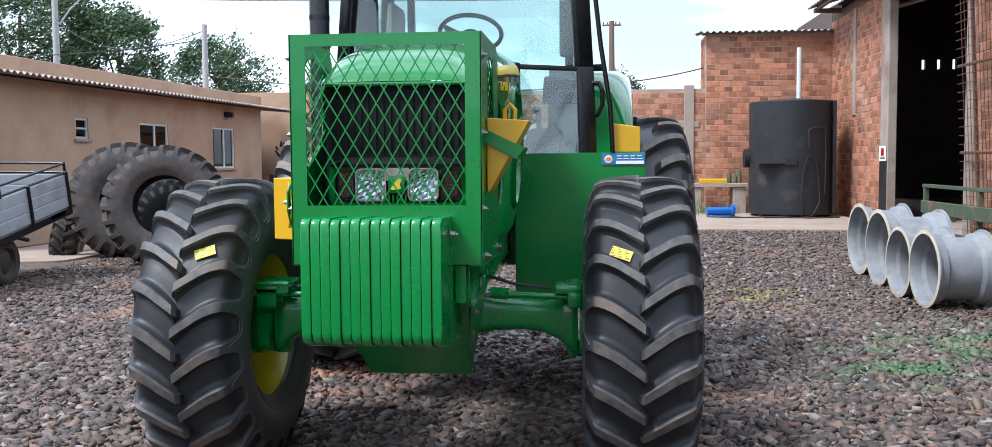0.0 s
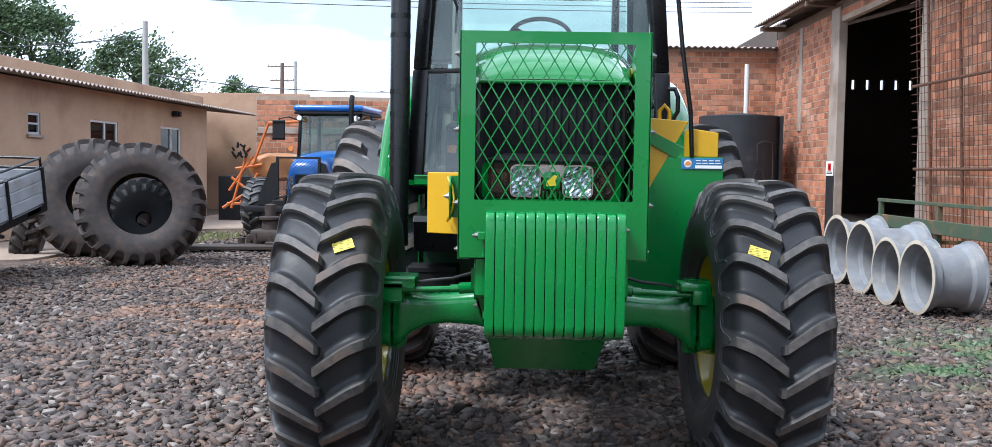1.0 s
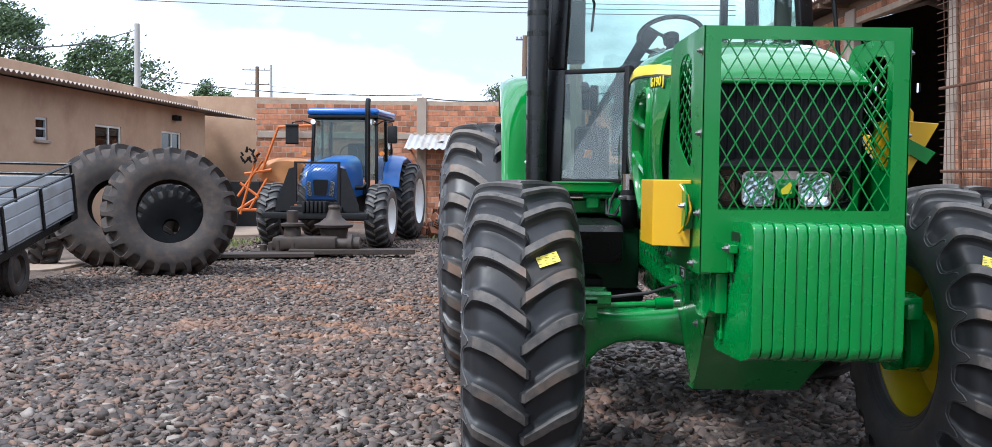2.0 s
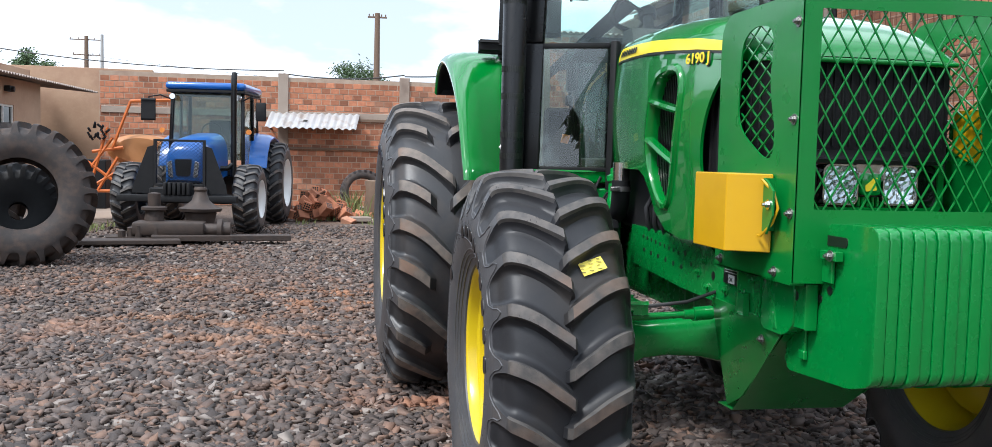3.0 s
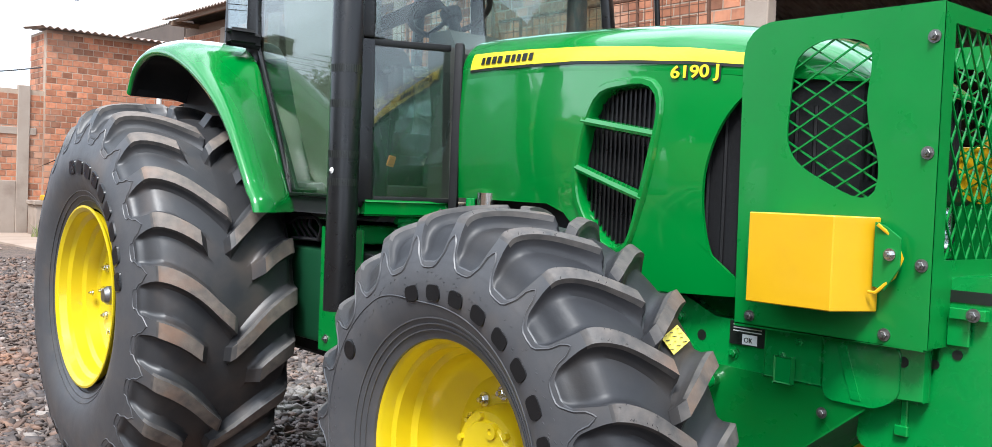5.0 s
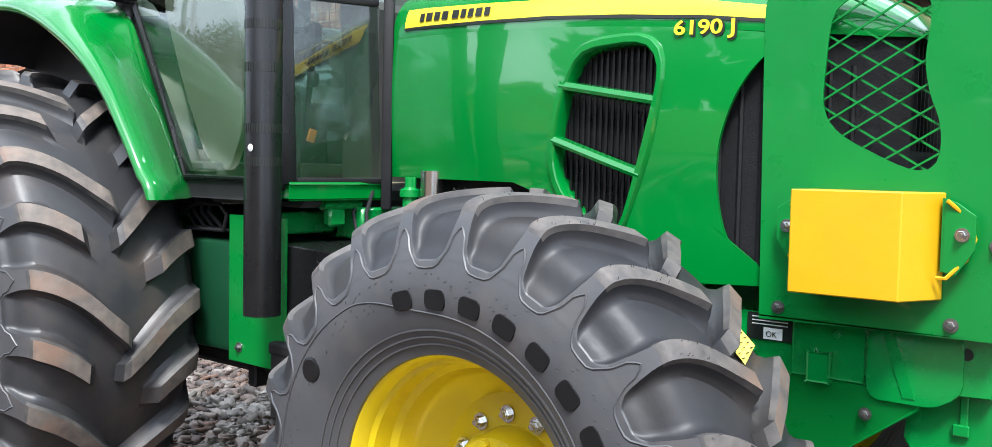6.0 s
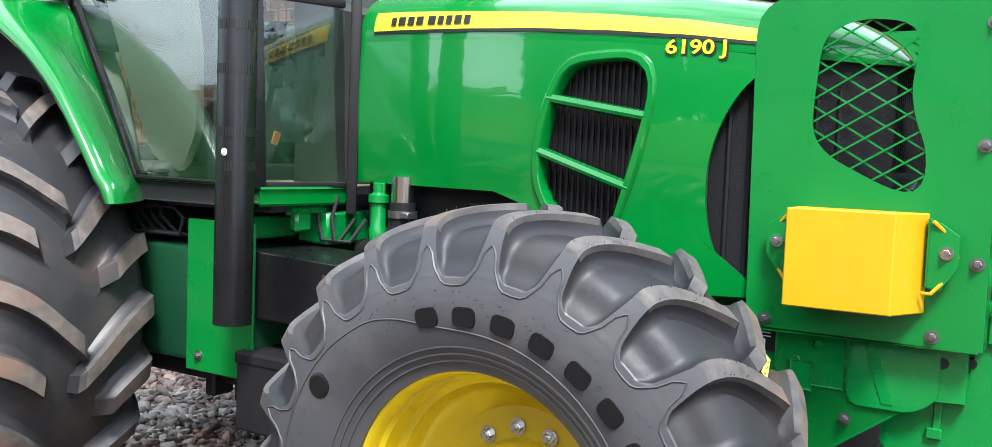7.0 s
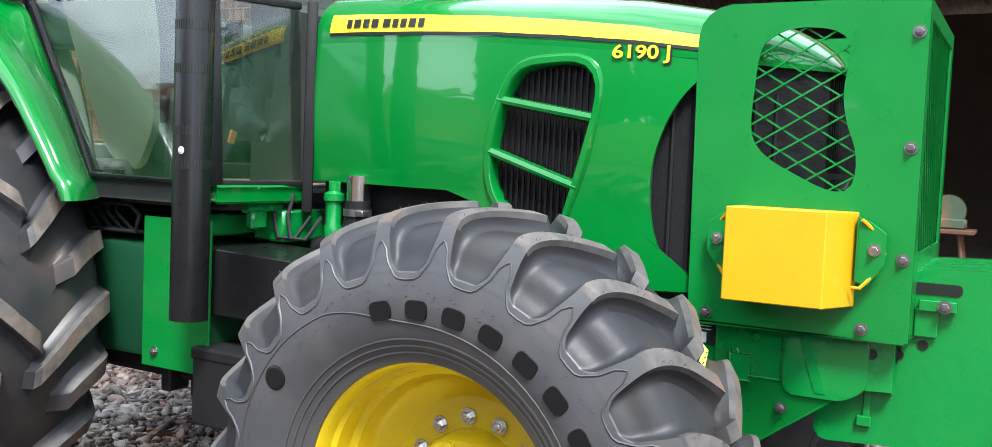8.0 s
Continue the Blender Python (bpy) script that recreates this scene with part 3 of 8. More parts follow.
def brick_wall(name, label, p, q, z0, z1, thick, openings=(), course=0.155, length=0.245, near=None, seed=1, pieces=True):
    """A brick wall from p to q (plan points): a mortar core and bricks proud of it on the side to the left of p -> q.
    openings: (from, to, low, high) along the wall. The bricks nearest to `near` are parts of their own."""
    p, q = Vector((*p, 0)), Vector((*q, 0))
    L = (q - p).length
    m = Matrix.Translation(p) @ pose(0, 0, 0, 0, 0, math.degrees(math.atan2(q.y - p.y, q.x - p.x)))
    cuts = sorted({0.0, L, *[a for o in openings for a in o[:2]]})
    core = bmesh.new()
    for a, b in zip(cuts, cuts[1:]):
        spans, z = [], z0
        for o in sorted(o for o in openings if o[0] <= a and o[1] >= b):
            if o[2] > z:
                spans.append((z, o[2]))
            z = o[3]
        if z < z1:
            spans.append((z, z1))
        for s0, s1 in spans:
            box(core, a, b, -thick, -0.006, s0, s1)
    wall = new(name, mesh_of(name, core, M_MORTAR))
    wall.matrix_basis = m
    tagged(wall, label, "brick wall", kind="structure")
    if not pieces:
        return wall
    rng = random.Random(seed)
    g = 0.019
    bm = bmesh.new()
    box(bm, -length / 2 + g / 2, length / 2 - g / 2, -0.012, 0.0, -course / 2 + g / 2, course / 2 - g / 2, 0.004)
    one = mesh_of("brick", bm, M_BRICK)
    spots = []
    for r in range(int((z1 - z0) / course)):
        z = z0 + course * (r + 0.5)
        x = length / 2 - (length / 2 if r % 2 else 0)
        while x < L:
            lo, hi = max(0.0, x - length / 2), min(L, x + length / 2)
            ok = hi - lo > 0.06
            for o in openings:
                if hi > o[0] and lo < o[1] and z + course / 2 > o[2] and z - course / 2 < o[3]:
                    if lo < o[0] - 0.06:
                        hi = o[0]
                    elif hi > o[1] + 0.06:
                        lo = o[1]
                    else:
                        ok = False
            if ok:
                spots.append(((lo + hi) / 2, z, hi - lo))
            x += length
    if near is not None:
        spots.sort(key=lambda s: (s[0] - near[0]) ** 2 + (s[1] - near[1]) ** 2)
    vs, fs = [], []
    for k, (x, z, w) in enumerate(spots):
        out = rng.uniform(-0.003, 0.005)
        tilt = rng.uniform(-0.35, 0.35)
        if k < 290:
            o = new("brick", one)
            o.parent = wall
            o.matrix_basis = pose(x, out, z, 0, tilt, 0) @ Matrix.Diagonal((w / length, 1, 1, 1))
        else:
            a, h, b = w / 2 - g / 2, course / 2 - g / 2, 0.004
            n = len(vs)
            vs += [(x - a, -0.01, z - h), (x + a, -0.01, z - h), (x + a, -0.01, z + h), (x - a, -0.01, z + h),
                   (x - a + b, out, z - h + b), (x + a - b, out, z - h + b), (x + a - b, out, z + h - b), (x - a + b, out, z + h - b)]
            fs += [(n + 4, n + 5, n + 6, n + 7)] + [(n + i, n + (i + 1) % 4, n + 4 + (i + 1) % 4, n + 4 + i) for i in range(4)]
    if vs:
        me = bpy.data.meshes.new("bricks")
        me.from_pydata(vs, [], fs)
        me.materials.append(M_BRICKFAR)
        o = new("bricks", me)
        o.parent = wall
        tagged(o, "further bricks of the same wall", kind="stuff")
    return wall


# back wall of the yard; the viewer is on its south side, so it runs from east to west
WALL_Y = 28.0
brick_wall("wall_north", "tall red hollow-brick yard wall with pale mortar", (3.1, WALL_Y), (-8.55, WALL_Y), 0.0, 3.52, 0.2, near=(5.5, 1.7), seed=3)
bm = bmesh.new()
for x in (-3.8, -0.5, 2.6):
    box(bm, x - 0.14, x + 0.14, WALL_Y - 0.05, WALL_Y + 0.1, 0, 3.62, 0.012)
box(bm, -8.5, 2.9, WALL_Y - 0.028, WALL_Y + 0.1, 2.42, 2.60, 0.01)
solid("pillar_north", bm, M_CONCRETE, "rough concrete posts and tie beam of the brick wall", "concrete post", kind="structure")
bm = bmesh.new()
box(bm, -0.36, 2.46, WALL_Y - 0.03, WALL_Y + 0.05, 0.0, 1.30, 0.01)
solid("plinth_north", bm, M_CONCRETE, "stained cement render low on the brick wall", "cement render", kind="structure")
bm = bmesh.new()
box(bm, -3.66, -0.9, WALL_Y - 0.06, WALL_Y - 0.01, 2.36, 2.44, 0.005)
box(bm, -3.66, -0.95, WALL_Y - 0.10, WALL_Y - 0.01, 1.57, 1.63, 0.005)
solid("lintel_timber", bm, M_WOOD, "dark timber lintel and sill in the brick wall", "lintel", kind="structure")


def corrugated(bm, u0, u1, pitch, amp, place, thick=0.008, per=8):
    """Wavy sheet: u across the waves, place(u, f, h) with f from 0 to 1 along them and h the height."""
    n = int((u1 - u0) / pitch * per)
    top = [[bm.verts.new(place(u0 + (u1 - u0) * k / n, f, amp * math.sin(2 * math.pi * (u1 - u0) * k / n / pitch))) for k in range(n + 1)] for f in (0, 1)]
    low = [[bm.verts.new(place(u0 + (u1 - u0) * k / n, f, amp * math.sin(2 * math.pi * (u1 - u0) * k / n / pitch) - thick)) for k in range(n + 1)] for f in (0, 1)]
    for k in range(n):
        bm.faces.new((top[0][k], top[0][k + 1], top[1][k + 1], top[1][k]))
        bm.faces.new((low[1][k], low[1][k + 1], low[0][k + 1], low[0][k]))
        for i in (0, 1):
            bm.faces.new((top[i][k], low[i][k], low[i][k + 1], top[i][k + 1]))
    return bm


awning = thing("awning", (-3.0, 27.5, 2.2), 0, "small corrugated metal awning on the brick wall", "awning")
part("sheet", corrugated(bmesh.new(), -1.25, 1.15, 0.19, 0.022, lambda u, f, h: (u + 0.12 * f, -0.25 + 0.72 * f, -0.06 + 0.42 * f + h)), M_ZINC, awning, "pale corrugated sheet", 50)
bm = bmesh.new()
for u in (-1.1, 0.0, 1.1):
    box(bm, u - 0.02, u + 0.02, -0.2, 0.5, -0.12, -0.08, m=pose(0, 0, 0, 0, 0, 0))
pieces("support", bm, M_RUST, awning)
bm = prism(bmesh.new(), [(-0.35, 0.02), (-0.16, 0.03), (-0.12, 0.09), (-0.2, 0.12), (-0.3, 0.1), (-0.2, 0.08)], "z", 0.0, 0.004)
mk = part("painted_mark", bm, M_INK, awning, "dark scribbled mark")
mk.matrix_basis = pose(0, -0.02, 0.105, 30)

# annex with the tank in front, joined to the long shed
brick_wall("wall_annex", "red hollow-brick annex wall under a corrugated roof edge", (6.5, 27.9), (3.05, 27.9), 0.0, 5.02, 0.2, near=(2.0, 2.5), seed=5)
brick_wall("wall_annex_side", "narrow side wall of the brick annex", (3.05, 28.1), (3.05, 29.3), 0.0, 5.02, 0.2, near=(0, 4.0), seed=6)
roof_a = corrugated(bmesh.new(), 2.84, 6.7, 0.177, 0.028, lambda u, f, h: (u, 27.62 + 1.9 * f, 5.06 + 0.16 * f + h))
solid("roof_annex", roof_a, M_ROOFTILE, "corrugated fibre-cement annex roof", "roof", 50, "structure")

# long shed with two wide doorways
SX = 6.5
brick_wall("wall_shed", "long red brick shed wall with two wide dark doorways", (SX, -4.0), (SX, 27.9), 0.0, 5.3, 0.14, [(21.85, 26.4, 0.0, 5.0), (0.0, 13.95, 0.0, 4.2)], course=0.165, length=0.27, near=(19.0, 3.0), seed=8)
bm = bmesh.new()
box(bm, SX - 0.05, SX + 0.15, 22.38, 22.95, 0, 5.35, 0.015)
box(bm, SX - 0.04, SX + 0.15, 17.5, 17.86, 0, 5.3, 0.015)
box(bm, SX - 0.04, SX + 0.15, 9.6, 9.95, 0, 5.3, 0.015)
box(bm, SX - 0.03, SX + 0.15, 25.3, 25.55, 2.6, 5.3, 0.012)
solid("pillar_shed", bm, M_CONCRETE, "pale concrete door posts of the shed", "concrete post", kind="structure")
bm = bmesh.new()
box(bm, SX - 0.06, SX - 0.05, 22.39, 22.94, 0, 1.45, 0.002)
solid("plinth_shed", bm, M_TANK, "black painted foot of a door post", "painted post", kind="structure")
roof_s = corrugated(bmesh.new(), -5.0, 27.6, 0.177, 0.028, lambda u, f, h: (SX - 0.75 + 9 * f, u, 5.62 + 2.6 * f + h))
solid("roof_shed", roof_s, M_ROOFTILE, "corrugated fibre-cement shed roof with an overhanging eave", "roof", 50, "structure")
roof_s = corrugated(bmesh.new(), -5.0, 40.0, 0.177, 0.028, lambda u, f, h: (SX + 8.25 + 9 * f, u, 8.22 - 2.6 * f + h))
solid("roof_shed_far", roof_s, M_ROOFTILE, "far slope of the shed roof", "roof", 50, "structure")
roof_s = corrugated(bmesh.new(), 27.6, 40.0, 0.177, 0.028, lambda u, f, h: (SX + 0.3 + 7.95 * f, u, 5.92 + 2.3 * f + h))
solid("roof_shed_back", roof_s, M_ROOFTILE, "rear part of the shed roof", "roof", 50, "structure")
bm = bmesh.new()
for y in (-4, 1, 5.5, 9.8, 13.5, 17.6, 20.3, 22.9, 27.0):
    box(bm, SX - 0.70, SX + 0.2, y - 0.05, y + 0.05, 5.42, 5.54, 0.004)
box(bm, SX - 0.62, SX - 0.54, -4.5, 27.4, 5.50, 5.58, 0.004)
box(bm, SX + 0.0, SX + 0.12, -4.0, 27.8, 5.28, 5.50, 0.004)
solid("eave_timber", bm, M_WOOD, "dark timber rafters under the eave", "rafter", kind="structure")
# far walls in the dark interior colour, so the doorways stay black
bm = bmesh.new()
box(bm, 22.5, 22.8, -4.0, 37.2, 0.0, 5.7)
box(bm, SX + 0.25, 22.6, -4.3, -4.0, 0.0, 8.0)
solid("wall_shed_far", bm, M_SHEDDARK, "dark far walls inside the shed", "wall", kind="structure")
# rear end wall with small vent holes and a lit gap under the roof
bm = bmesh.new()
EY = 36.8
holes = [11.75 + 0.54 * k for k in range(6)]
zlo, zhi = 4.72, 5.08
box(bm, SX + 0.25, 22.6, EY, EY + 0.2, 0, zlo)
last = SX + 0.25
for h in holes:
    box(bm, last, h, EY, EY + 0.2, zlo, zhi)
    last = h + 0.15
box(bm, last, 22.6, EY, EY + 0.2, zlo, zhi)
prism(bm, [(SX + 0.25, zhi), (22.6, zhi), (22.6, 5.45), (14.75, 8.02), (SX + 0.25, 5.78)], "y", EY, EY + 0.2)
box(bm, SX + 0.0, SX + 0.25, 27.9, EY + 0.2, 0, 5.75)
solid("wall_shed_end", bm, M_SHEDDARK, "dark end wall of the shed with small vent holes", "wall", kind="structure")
bm = bmesh.new()
box(bm, SX + 0.25, 22.6, -4.2, EY, -0.04, 0.02)
solid("floor_shed", bm, M_CONCRETE, "dark concrete floor inside the shed", "floor", kind="structure")

# tan office building
OA = math.degrees(math.atan2(10, 0.45))
def office_wall():
    m = Matrix.Translation((-10.62, 15.0, 0)) @ pose(0, 0, 0, 0, 0, OA)
    L, H, t = 13.1, 3.10, 0.2
    wins = [(3.50, 3.96, 2.02, 2.45), (6.02, 7.36, 1.35, 2.44), (9.80, 11.16, 1.36, 2.46)]
    bm = bmesh.new()
    cuts = sorted({0.0, L, *[a for w in wins for a in w[:2]]})
    for a, b in zip(cuts, cuts[1:]):
        w = [w for w in wins if w[0] <= a and w[1] >= b]
        if w:
            box(bm, a, b, 0, t, 0, w[0][2])
            box(bm, a, b, 0, t, w[0][3], H)
        else:
            box(bm, a, b, 0, t, 0, H)
    # porch: return wall and set-back wall
    box(bm, L - 0.2, L, t, 3.0, 0, H)
    box(bm, L, L + 3.4, 2.8, 3.0, 0, H)
    box(bm, 0, 0.2, t, 6.0, 0, H)
    wall = solid("wall_office", bm, M_PLASTER, "tan rendered office wall with stains and small windows", "wall", kind="structure")
    wall.matrix_basis = m
    for k, (a, b, z0, z1) in enumerate(wins):
        win = thing("window_%d" % (k + 1), (0, 0, 0), 0, "small pale-framed aluminium window in the tan wall", "window", kind="structure")
        win.matrix_basis = m
        bm = bmesh.new()
        for x0, x1, y0, y1 in ((a, a + 0.05, z0, z1), (b - 0.05, b, z0, z1), (a + 0.05, b - 0.05, z0, z0 + 0.05), (a + 0.05, b - 0.05, z1 - 0.05, z1)):
            box(bm, x0, x1, 0.02, 0.10, y0, y1, 0.004)
        if k:
            box(bm, a + (b - a) * 0.52, a + (b - a) * 0.52 + 0.05, 0.02, 0.10, z0 + 0.05, z1 - 0.05, 0.004)
        else:
            box(bm, a + 0.05, b - 0.05, 0.02, 0.08, (z0 + z1) / 2 - 0.02, (z0 + z1) / 2 + 0.02, 0.004)
        part("window_frame", bm, M_PVC if k else M_TRAILER, win)
        bm = bmesh.new()
        box(bm, a + 0.05, b - 0.05, 0.055, 0.062, z0 + 0.05, z1 - 0.05)
        part("pane", bm, M_WINDOW, win)
        bm = bmesh.new()
        box(bm, a - 0.06, b + 0.06, -0.05, 0.05, z0 - 0.06, z0 - 0.004, 0.006)
        part("window_sill", bm, M_CONCRETE, win)
    # dark-coloured wall added behind the windows so the rooms look unlit
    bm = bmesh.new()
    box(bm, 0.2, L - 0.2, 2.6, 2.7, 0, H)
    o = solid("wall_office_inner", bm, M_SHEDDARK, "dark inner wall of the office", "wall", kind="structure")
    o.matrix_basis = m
    bm = corrugated(bmesh.new(), -0.6, L + 3.4, 0.177, 0.026, lambda u, f, h: (u, -0.55 + 6.5 * f, H + 0.02 + 0.55 * f + h))
    o = solid("roof_office", bm, M_ROOFTILE, "corrugated fibre-cement office roof with a wavy eave", "roof", 50, "structure")
    o.matrix_basis = m
    bm = bmesh.new()
    box(bm, -0.6, L + 3.5, 1.4, 1.6, H + 0.1, H + 0.62, 0.01)
    o = solid("parapet_office", bm, M_PLASTER, "tan rendered parapet behind the eave", "parapet", kind="structure")
    o.matrix_basis = m
    bm = bmesh.new()
    box(bm, 10.5, 10.85, -0.16, 0.0, 2.76, 2.90, 0.03, 2)
    revolve(bm, [(-0.22, 0.0), (-0.22, 0.055), (-0.14, 0.06), (-0.14, 0)], 14, "y", (10.6, 0, 2.82))
    o = solid("wall_lamp", bm, M_BLACKMATT, "small black floodlight under the office eave", "lamp", 40)
    o.matrix_basis = m


office_wall()
bm = bmesh.new()
box(bm, -40, -7.9, WALL_Y + 4.2, WALL_Y + 4.4, 0.0, 3.9, 0.01)
solid("wall_tan_end", bm, M_PLASTER, "tan rendered wall beside the brick wall", "wall", kind="structure")

# plain walls that close the yard behind the viewer
bm = bmesh.new()
box(bm, -17.2, -17.0, -16, 15, 0, 2.8, 0.01)
box(bm, -17.0, 22.0, -16.2, -16.0, 0, 2.8, 0.01)
solid("wall_south", bm, M_PLASTER, "plain tan wall that closes the yard", "wall", kind="structure")

# ---- the green tractor ----
def text_mesh(name, words, size, depth, material_, bold=0.0):
    cu = bpy.data.curves.new(name, "FONT")
    cu.body, cu.size, cu.extrude, cu.align_x, cu.align_y, cu.offset = words, size, depth, "LEFT", "BOTTOM_BASELINE", bold
    tmp = new(name + "_outline", cu)
    bpy.context.view_layer.update()
    me = bpy.data.meshes.new_from_object(tmp)
    bpy.data.objects.remove(tmp)
    me.materials.clear()
    me.materials.append(material_)
    return me


def smooth_curve(pts, k):
    """k points on a smooth curve through pts."""
    return [tuple(along(pts, j / (k - 1))) for j in range(k)]


# outer envelope of a tractor tyre: (share of the half width, share of the way from the crown down to the bead)
TYRE_SECTION = [(0.0, 0.0), (0.2, 0.004), (0.38, 0.012), (0.52, 0.024), (0.64, 0.040), (0.73, 0.062), (0.785, 0.085), (0.81, 0.108), (0.835, 0.15), (0.868, 0.21), (0.90, 0.28), (0.928, 0.35),
                (0.955, 0.42), (0.978, 0.49), (0.995, 0.57), (1.0, 0.64), (0.985, 0.72), (0.945, 0.80), (0.89, 0.88), (0.835, 0.94), (0.80, 1.0)]


def tyre_mesh(name, R, W, bead, n, lean, lug, depth, phase, materials, short=0.0, low=0.425, far=False):
    """A tractor tyre about the x axis, front towards -y: lugs that lean from the crown to the shoulder, smooth hollows between
    them that close in a U on the shoulder, a moulded line round their ends, rings at the bead and a lining.
    lug: half the width of a lug; low: how far down the hollows reach; short: share of the half width left bare by every other lug."""
    hw, span, pitch = W / 2, R - bead, 2 * math.pi * R / n
    # rows: (w, f), denser round the shoulder and the foot of the hollows
    ws = [0.0, 0.006, 0.014, 0.024, 0.06, 0.12, 0.2, 0.28, 0.36, 0.42, 0.46, 0.50, 0.55, 0.61, 0.67, 0.73, 0.765]
    rows = []
    for w in ws:
        rows.append((w, lerp_table(TYRE_SECTION[:9], w)[0]))
    fs = [0.085, 0.098, 0.112, 0.135, 0.165, 0.20, 0.235, 0.27, 0.305, 0.335, 0.36, 0.38, 0.395, 0.408, 0.418, 0.425, 0.430, 0.437, 0.46, 0.50, 0.56, 0.63, 0.70, 0.76, 0.82, 0.87, 0.91, 0.95, 0.98, 1.0]
    by_f = [(f, w) for w, f in TYRE_SECTION]
    for f in fs:
        f2 = f if f < 0.2 else (0.2 + (f - 0.2) * (low - 0.2) / 0.225 if f <= 0.43 else low + 0.005 + (f - 0.43) * (0.995 - low) / 0.57)
        rows.append((lerp_table(by_f, f2)[0], f2))
    if far:
        rows = [r for k, r in enumerate(rows) if k in (0, 2, 4, 7, 12, 14, 16, 18, 20, 22, 25, 29, 31, 33, 36, 39, 41, 43) or k == len(rows) - 1]
    m = len(rows)
    wv = np.array([a for a, _ in rows]) * hw
    fv = np.array([b for _, b in rows])
    rv = R - fv * span
    # columns across one pitch: q runs 0 (lug centre) to 1 (middle of the hollow), the lug's edge at 0.3
    half_q = [0.0, 0.15, 0.24, 0.30, 0.315, 0.34, 0.38, 0.44, 0.52, 0.62, 0.74, 0.87]
    if far:
        half_q = [0.0, 0.30, 0.33, 0.44, 0.70]
    qs = [(-q, q) for q in half_q[::-1][:-1]] + [(q, q) for q in half_q] + [(1.0, 1.0)]
    # half width of the lug on each row
    g = np.clip((fv - 0.10) / (low - 0.10), 0, 1)
    e0 = lug * (1.0 + 0.10 * np.clip(wv / (0.78 * hw), 0, 1))
    e = e0 * (1 - 0.12 * np.clip((fv - 0.08) / 0.1, 0, 1)) + (pitch * 0.5 - e0) * (0.34 * g ** 1.5 + 0.26 * np.clip((g - 0.7) / 0.3, 0, 1) ** 3)
    # floor of the hollows, from the crown over the shoulder to their foot, taken at the same share of its length as the envelope
    fd = depth / span
    floor_line = smooth_curve([(0.0, fd), (0.3, fd + 0.006), (0.55, fd + 0.022), (0.70, fd + 0.055), (0.79, fd + 0.115), (0.855, 0.5 * (fd + 0.125 + low)), (0.915, low - 0.035), (lerp_table(by_f, low)[0] - 0.006, low + 0.002)], 60)
    fl = np.array(floor_line) * np.array([hw, -span]) + np.array([0, R])
    fa = np.concatenate([[0], np.cumsum(np.hypot(*np.diff(fl, axis=0).T))])
    ea = np.concatenate([[0], np.cumsum(np.hypot(np.diff(wv), np.diff(rv)))])
    share = np.clip(ea / np.interp(low, fv, ea), 0, 1)
    fw, fr = np.interp(share * fa[-1], fa, fl[:, 0]), np.interp(share * fa[-1], fa, fl[:, 1])
    inside = fv <= low + 0.001
    fw, fr = np.where(inside, fw, wv), np.where(inside, fr, rv)
    fill = np.where(fv < 0.10, 0.030, 0.030 - 0.016 * g)
    tilt = lean * (1.6 * np.clip(wv / (0.8 * hw), 0, 1.2) - 0.6 * np.clip(wv / (0.8 * hw), 0, 1.2) ** 2)
    vs, fcs, mats, beads, lines = [], [], [], [], bmesh.new()
    for side in (-1, 1):
        base = len(vs)
        cols = []
        for i in range(n):
            th0 = phase + 2 * math.pi * (i + (0.5 if side > 0 else 0.0)) / n
            cut = short * hw if short and (i + (side > 0)) % 2 else 0.0
            for sq, q in qs:
                u = np.where(q <= 0.3, e * q / 0.3, e + (pitch / 2 - e) * (q - 0.3) / 0.7)
                t = np.clip((u - e) / fill, 0, 1)
                # steep at the lug's edge, then a long soft foot
                drop = np.where(q <= 0.3, 0.0, 0.55 * np.clip((u - e) / 0.009, 0, 1) + 0.45 * t * t * (3 - 2 * t))
                # blunt nose at the crown, or where a short lug begins
                start = 0.012 if cut == 0 else cut
                nose = np.clip((start - wv) / 0.012 + 0.0, 0, 1)
                # the nose reaches a little past the middle
                past = 0.022 * (1 - drop) * np.clip(1 - wv / 0.07, 0, 1) if cut == 0 else 0.0
                drop = np.maximum(drop, nose)
                th = th0 + tilt + (u if sq >= 0 else -u) / R
                w_, r_ = wv + (fw - wv) * drop, rv + (fr - rv) * drop
                w_ = np.maximum(w_, 0.0) - past
                r_ = np.where(wv == 0, R - depth, r_)
                cols.append((w_, r_, th, drop, sq, q))
        for w_, r_, th, drop, sq, q in cols:
            vs.extend(zip((side * w_).tolist(), (-r_ * np.cos(th)).tolist(), (r_ * np.sin(th)).tolist()))
        nc = len(cols)
        beads.append([(base + c * m + m - 1, float(cols[c][2][-1])) for c in range(nc)])
        for c in range(nc):
            c2 = (c + 1) % nc
            qa = (cols[c][5] + cols[c2][5]) / 2
            for k in range(m - 1):
                a_, b_, c_, d_ = base + c * m + k, base + c2 * m + k, base + c2 * m + k + 1, base + c * m + k + 1
                fcs.append((a_, b_, c_, d_) if side < 0 else (d_, c_, b_, a_))
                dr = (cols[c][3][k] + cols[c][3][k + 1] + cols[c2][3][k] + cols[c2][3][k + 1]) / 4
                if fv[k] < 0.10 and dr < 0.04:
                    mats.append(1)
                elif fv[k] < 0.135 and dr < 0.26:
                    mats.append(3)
                # hollows get the darker rubber, their shade painted by material
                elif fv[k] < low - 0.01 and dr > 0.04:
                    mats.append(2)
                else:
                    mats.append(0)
        # moulded line round the lug ends
        line = []
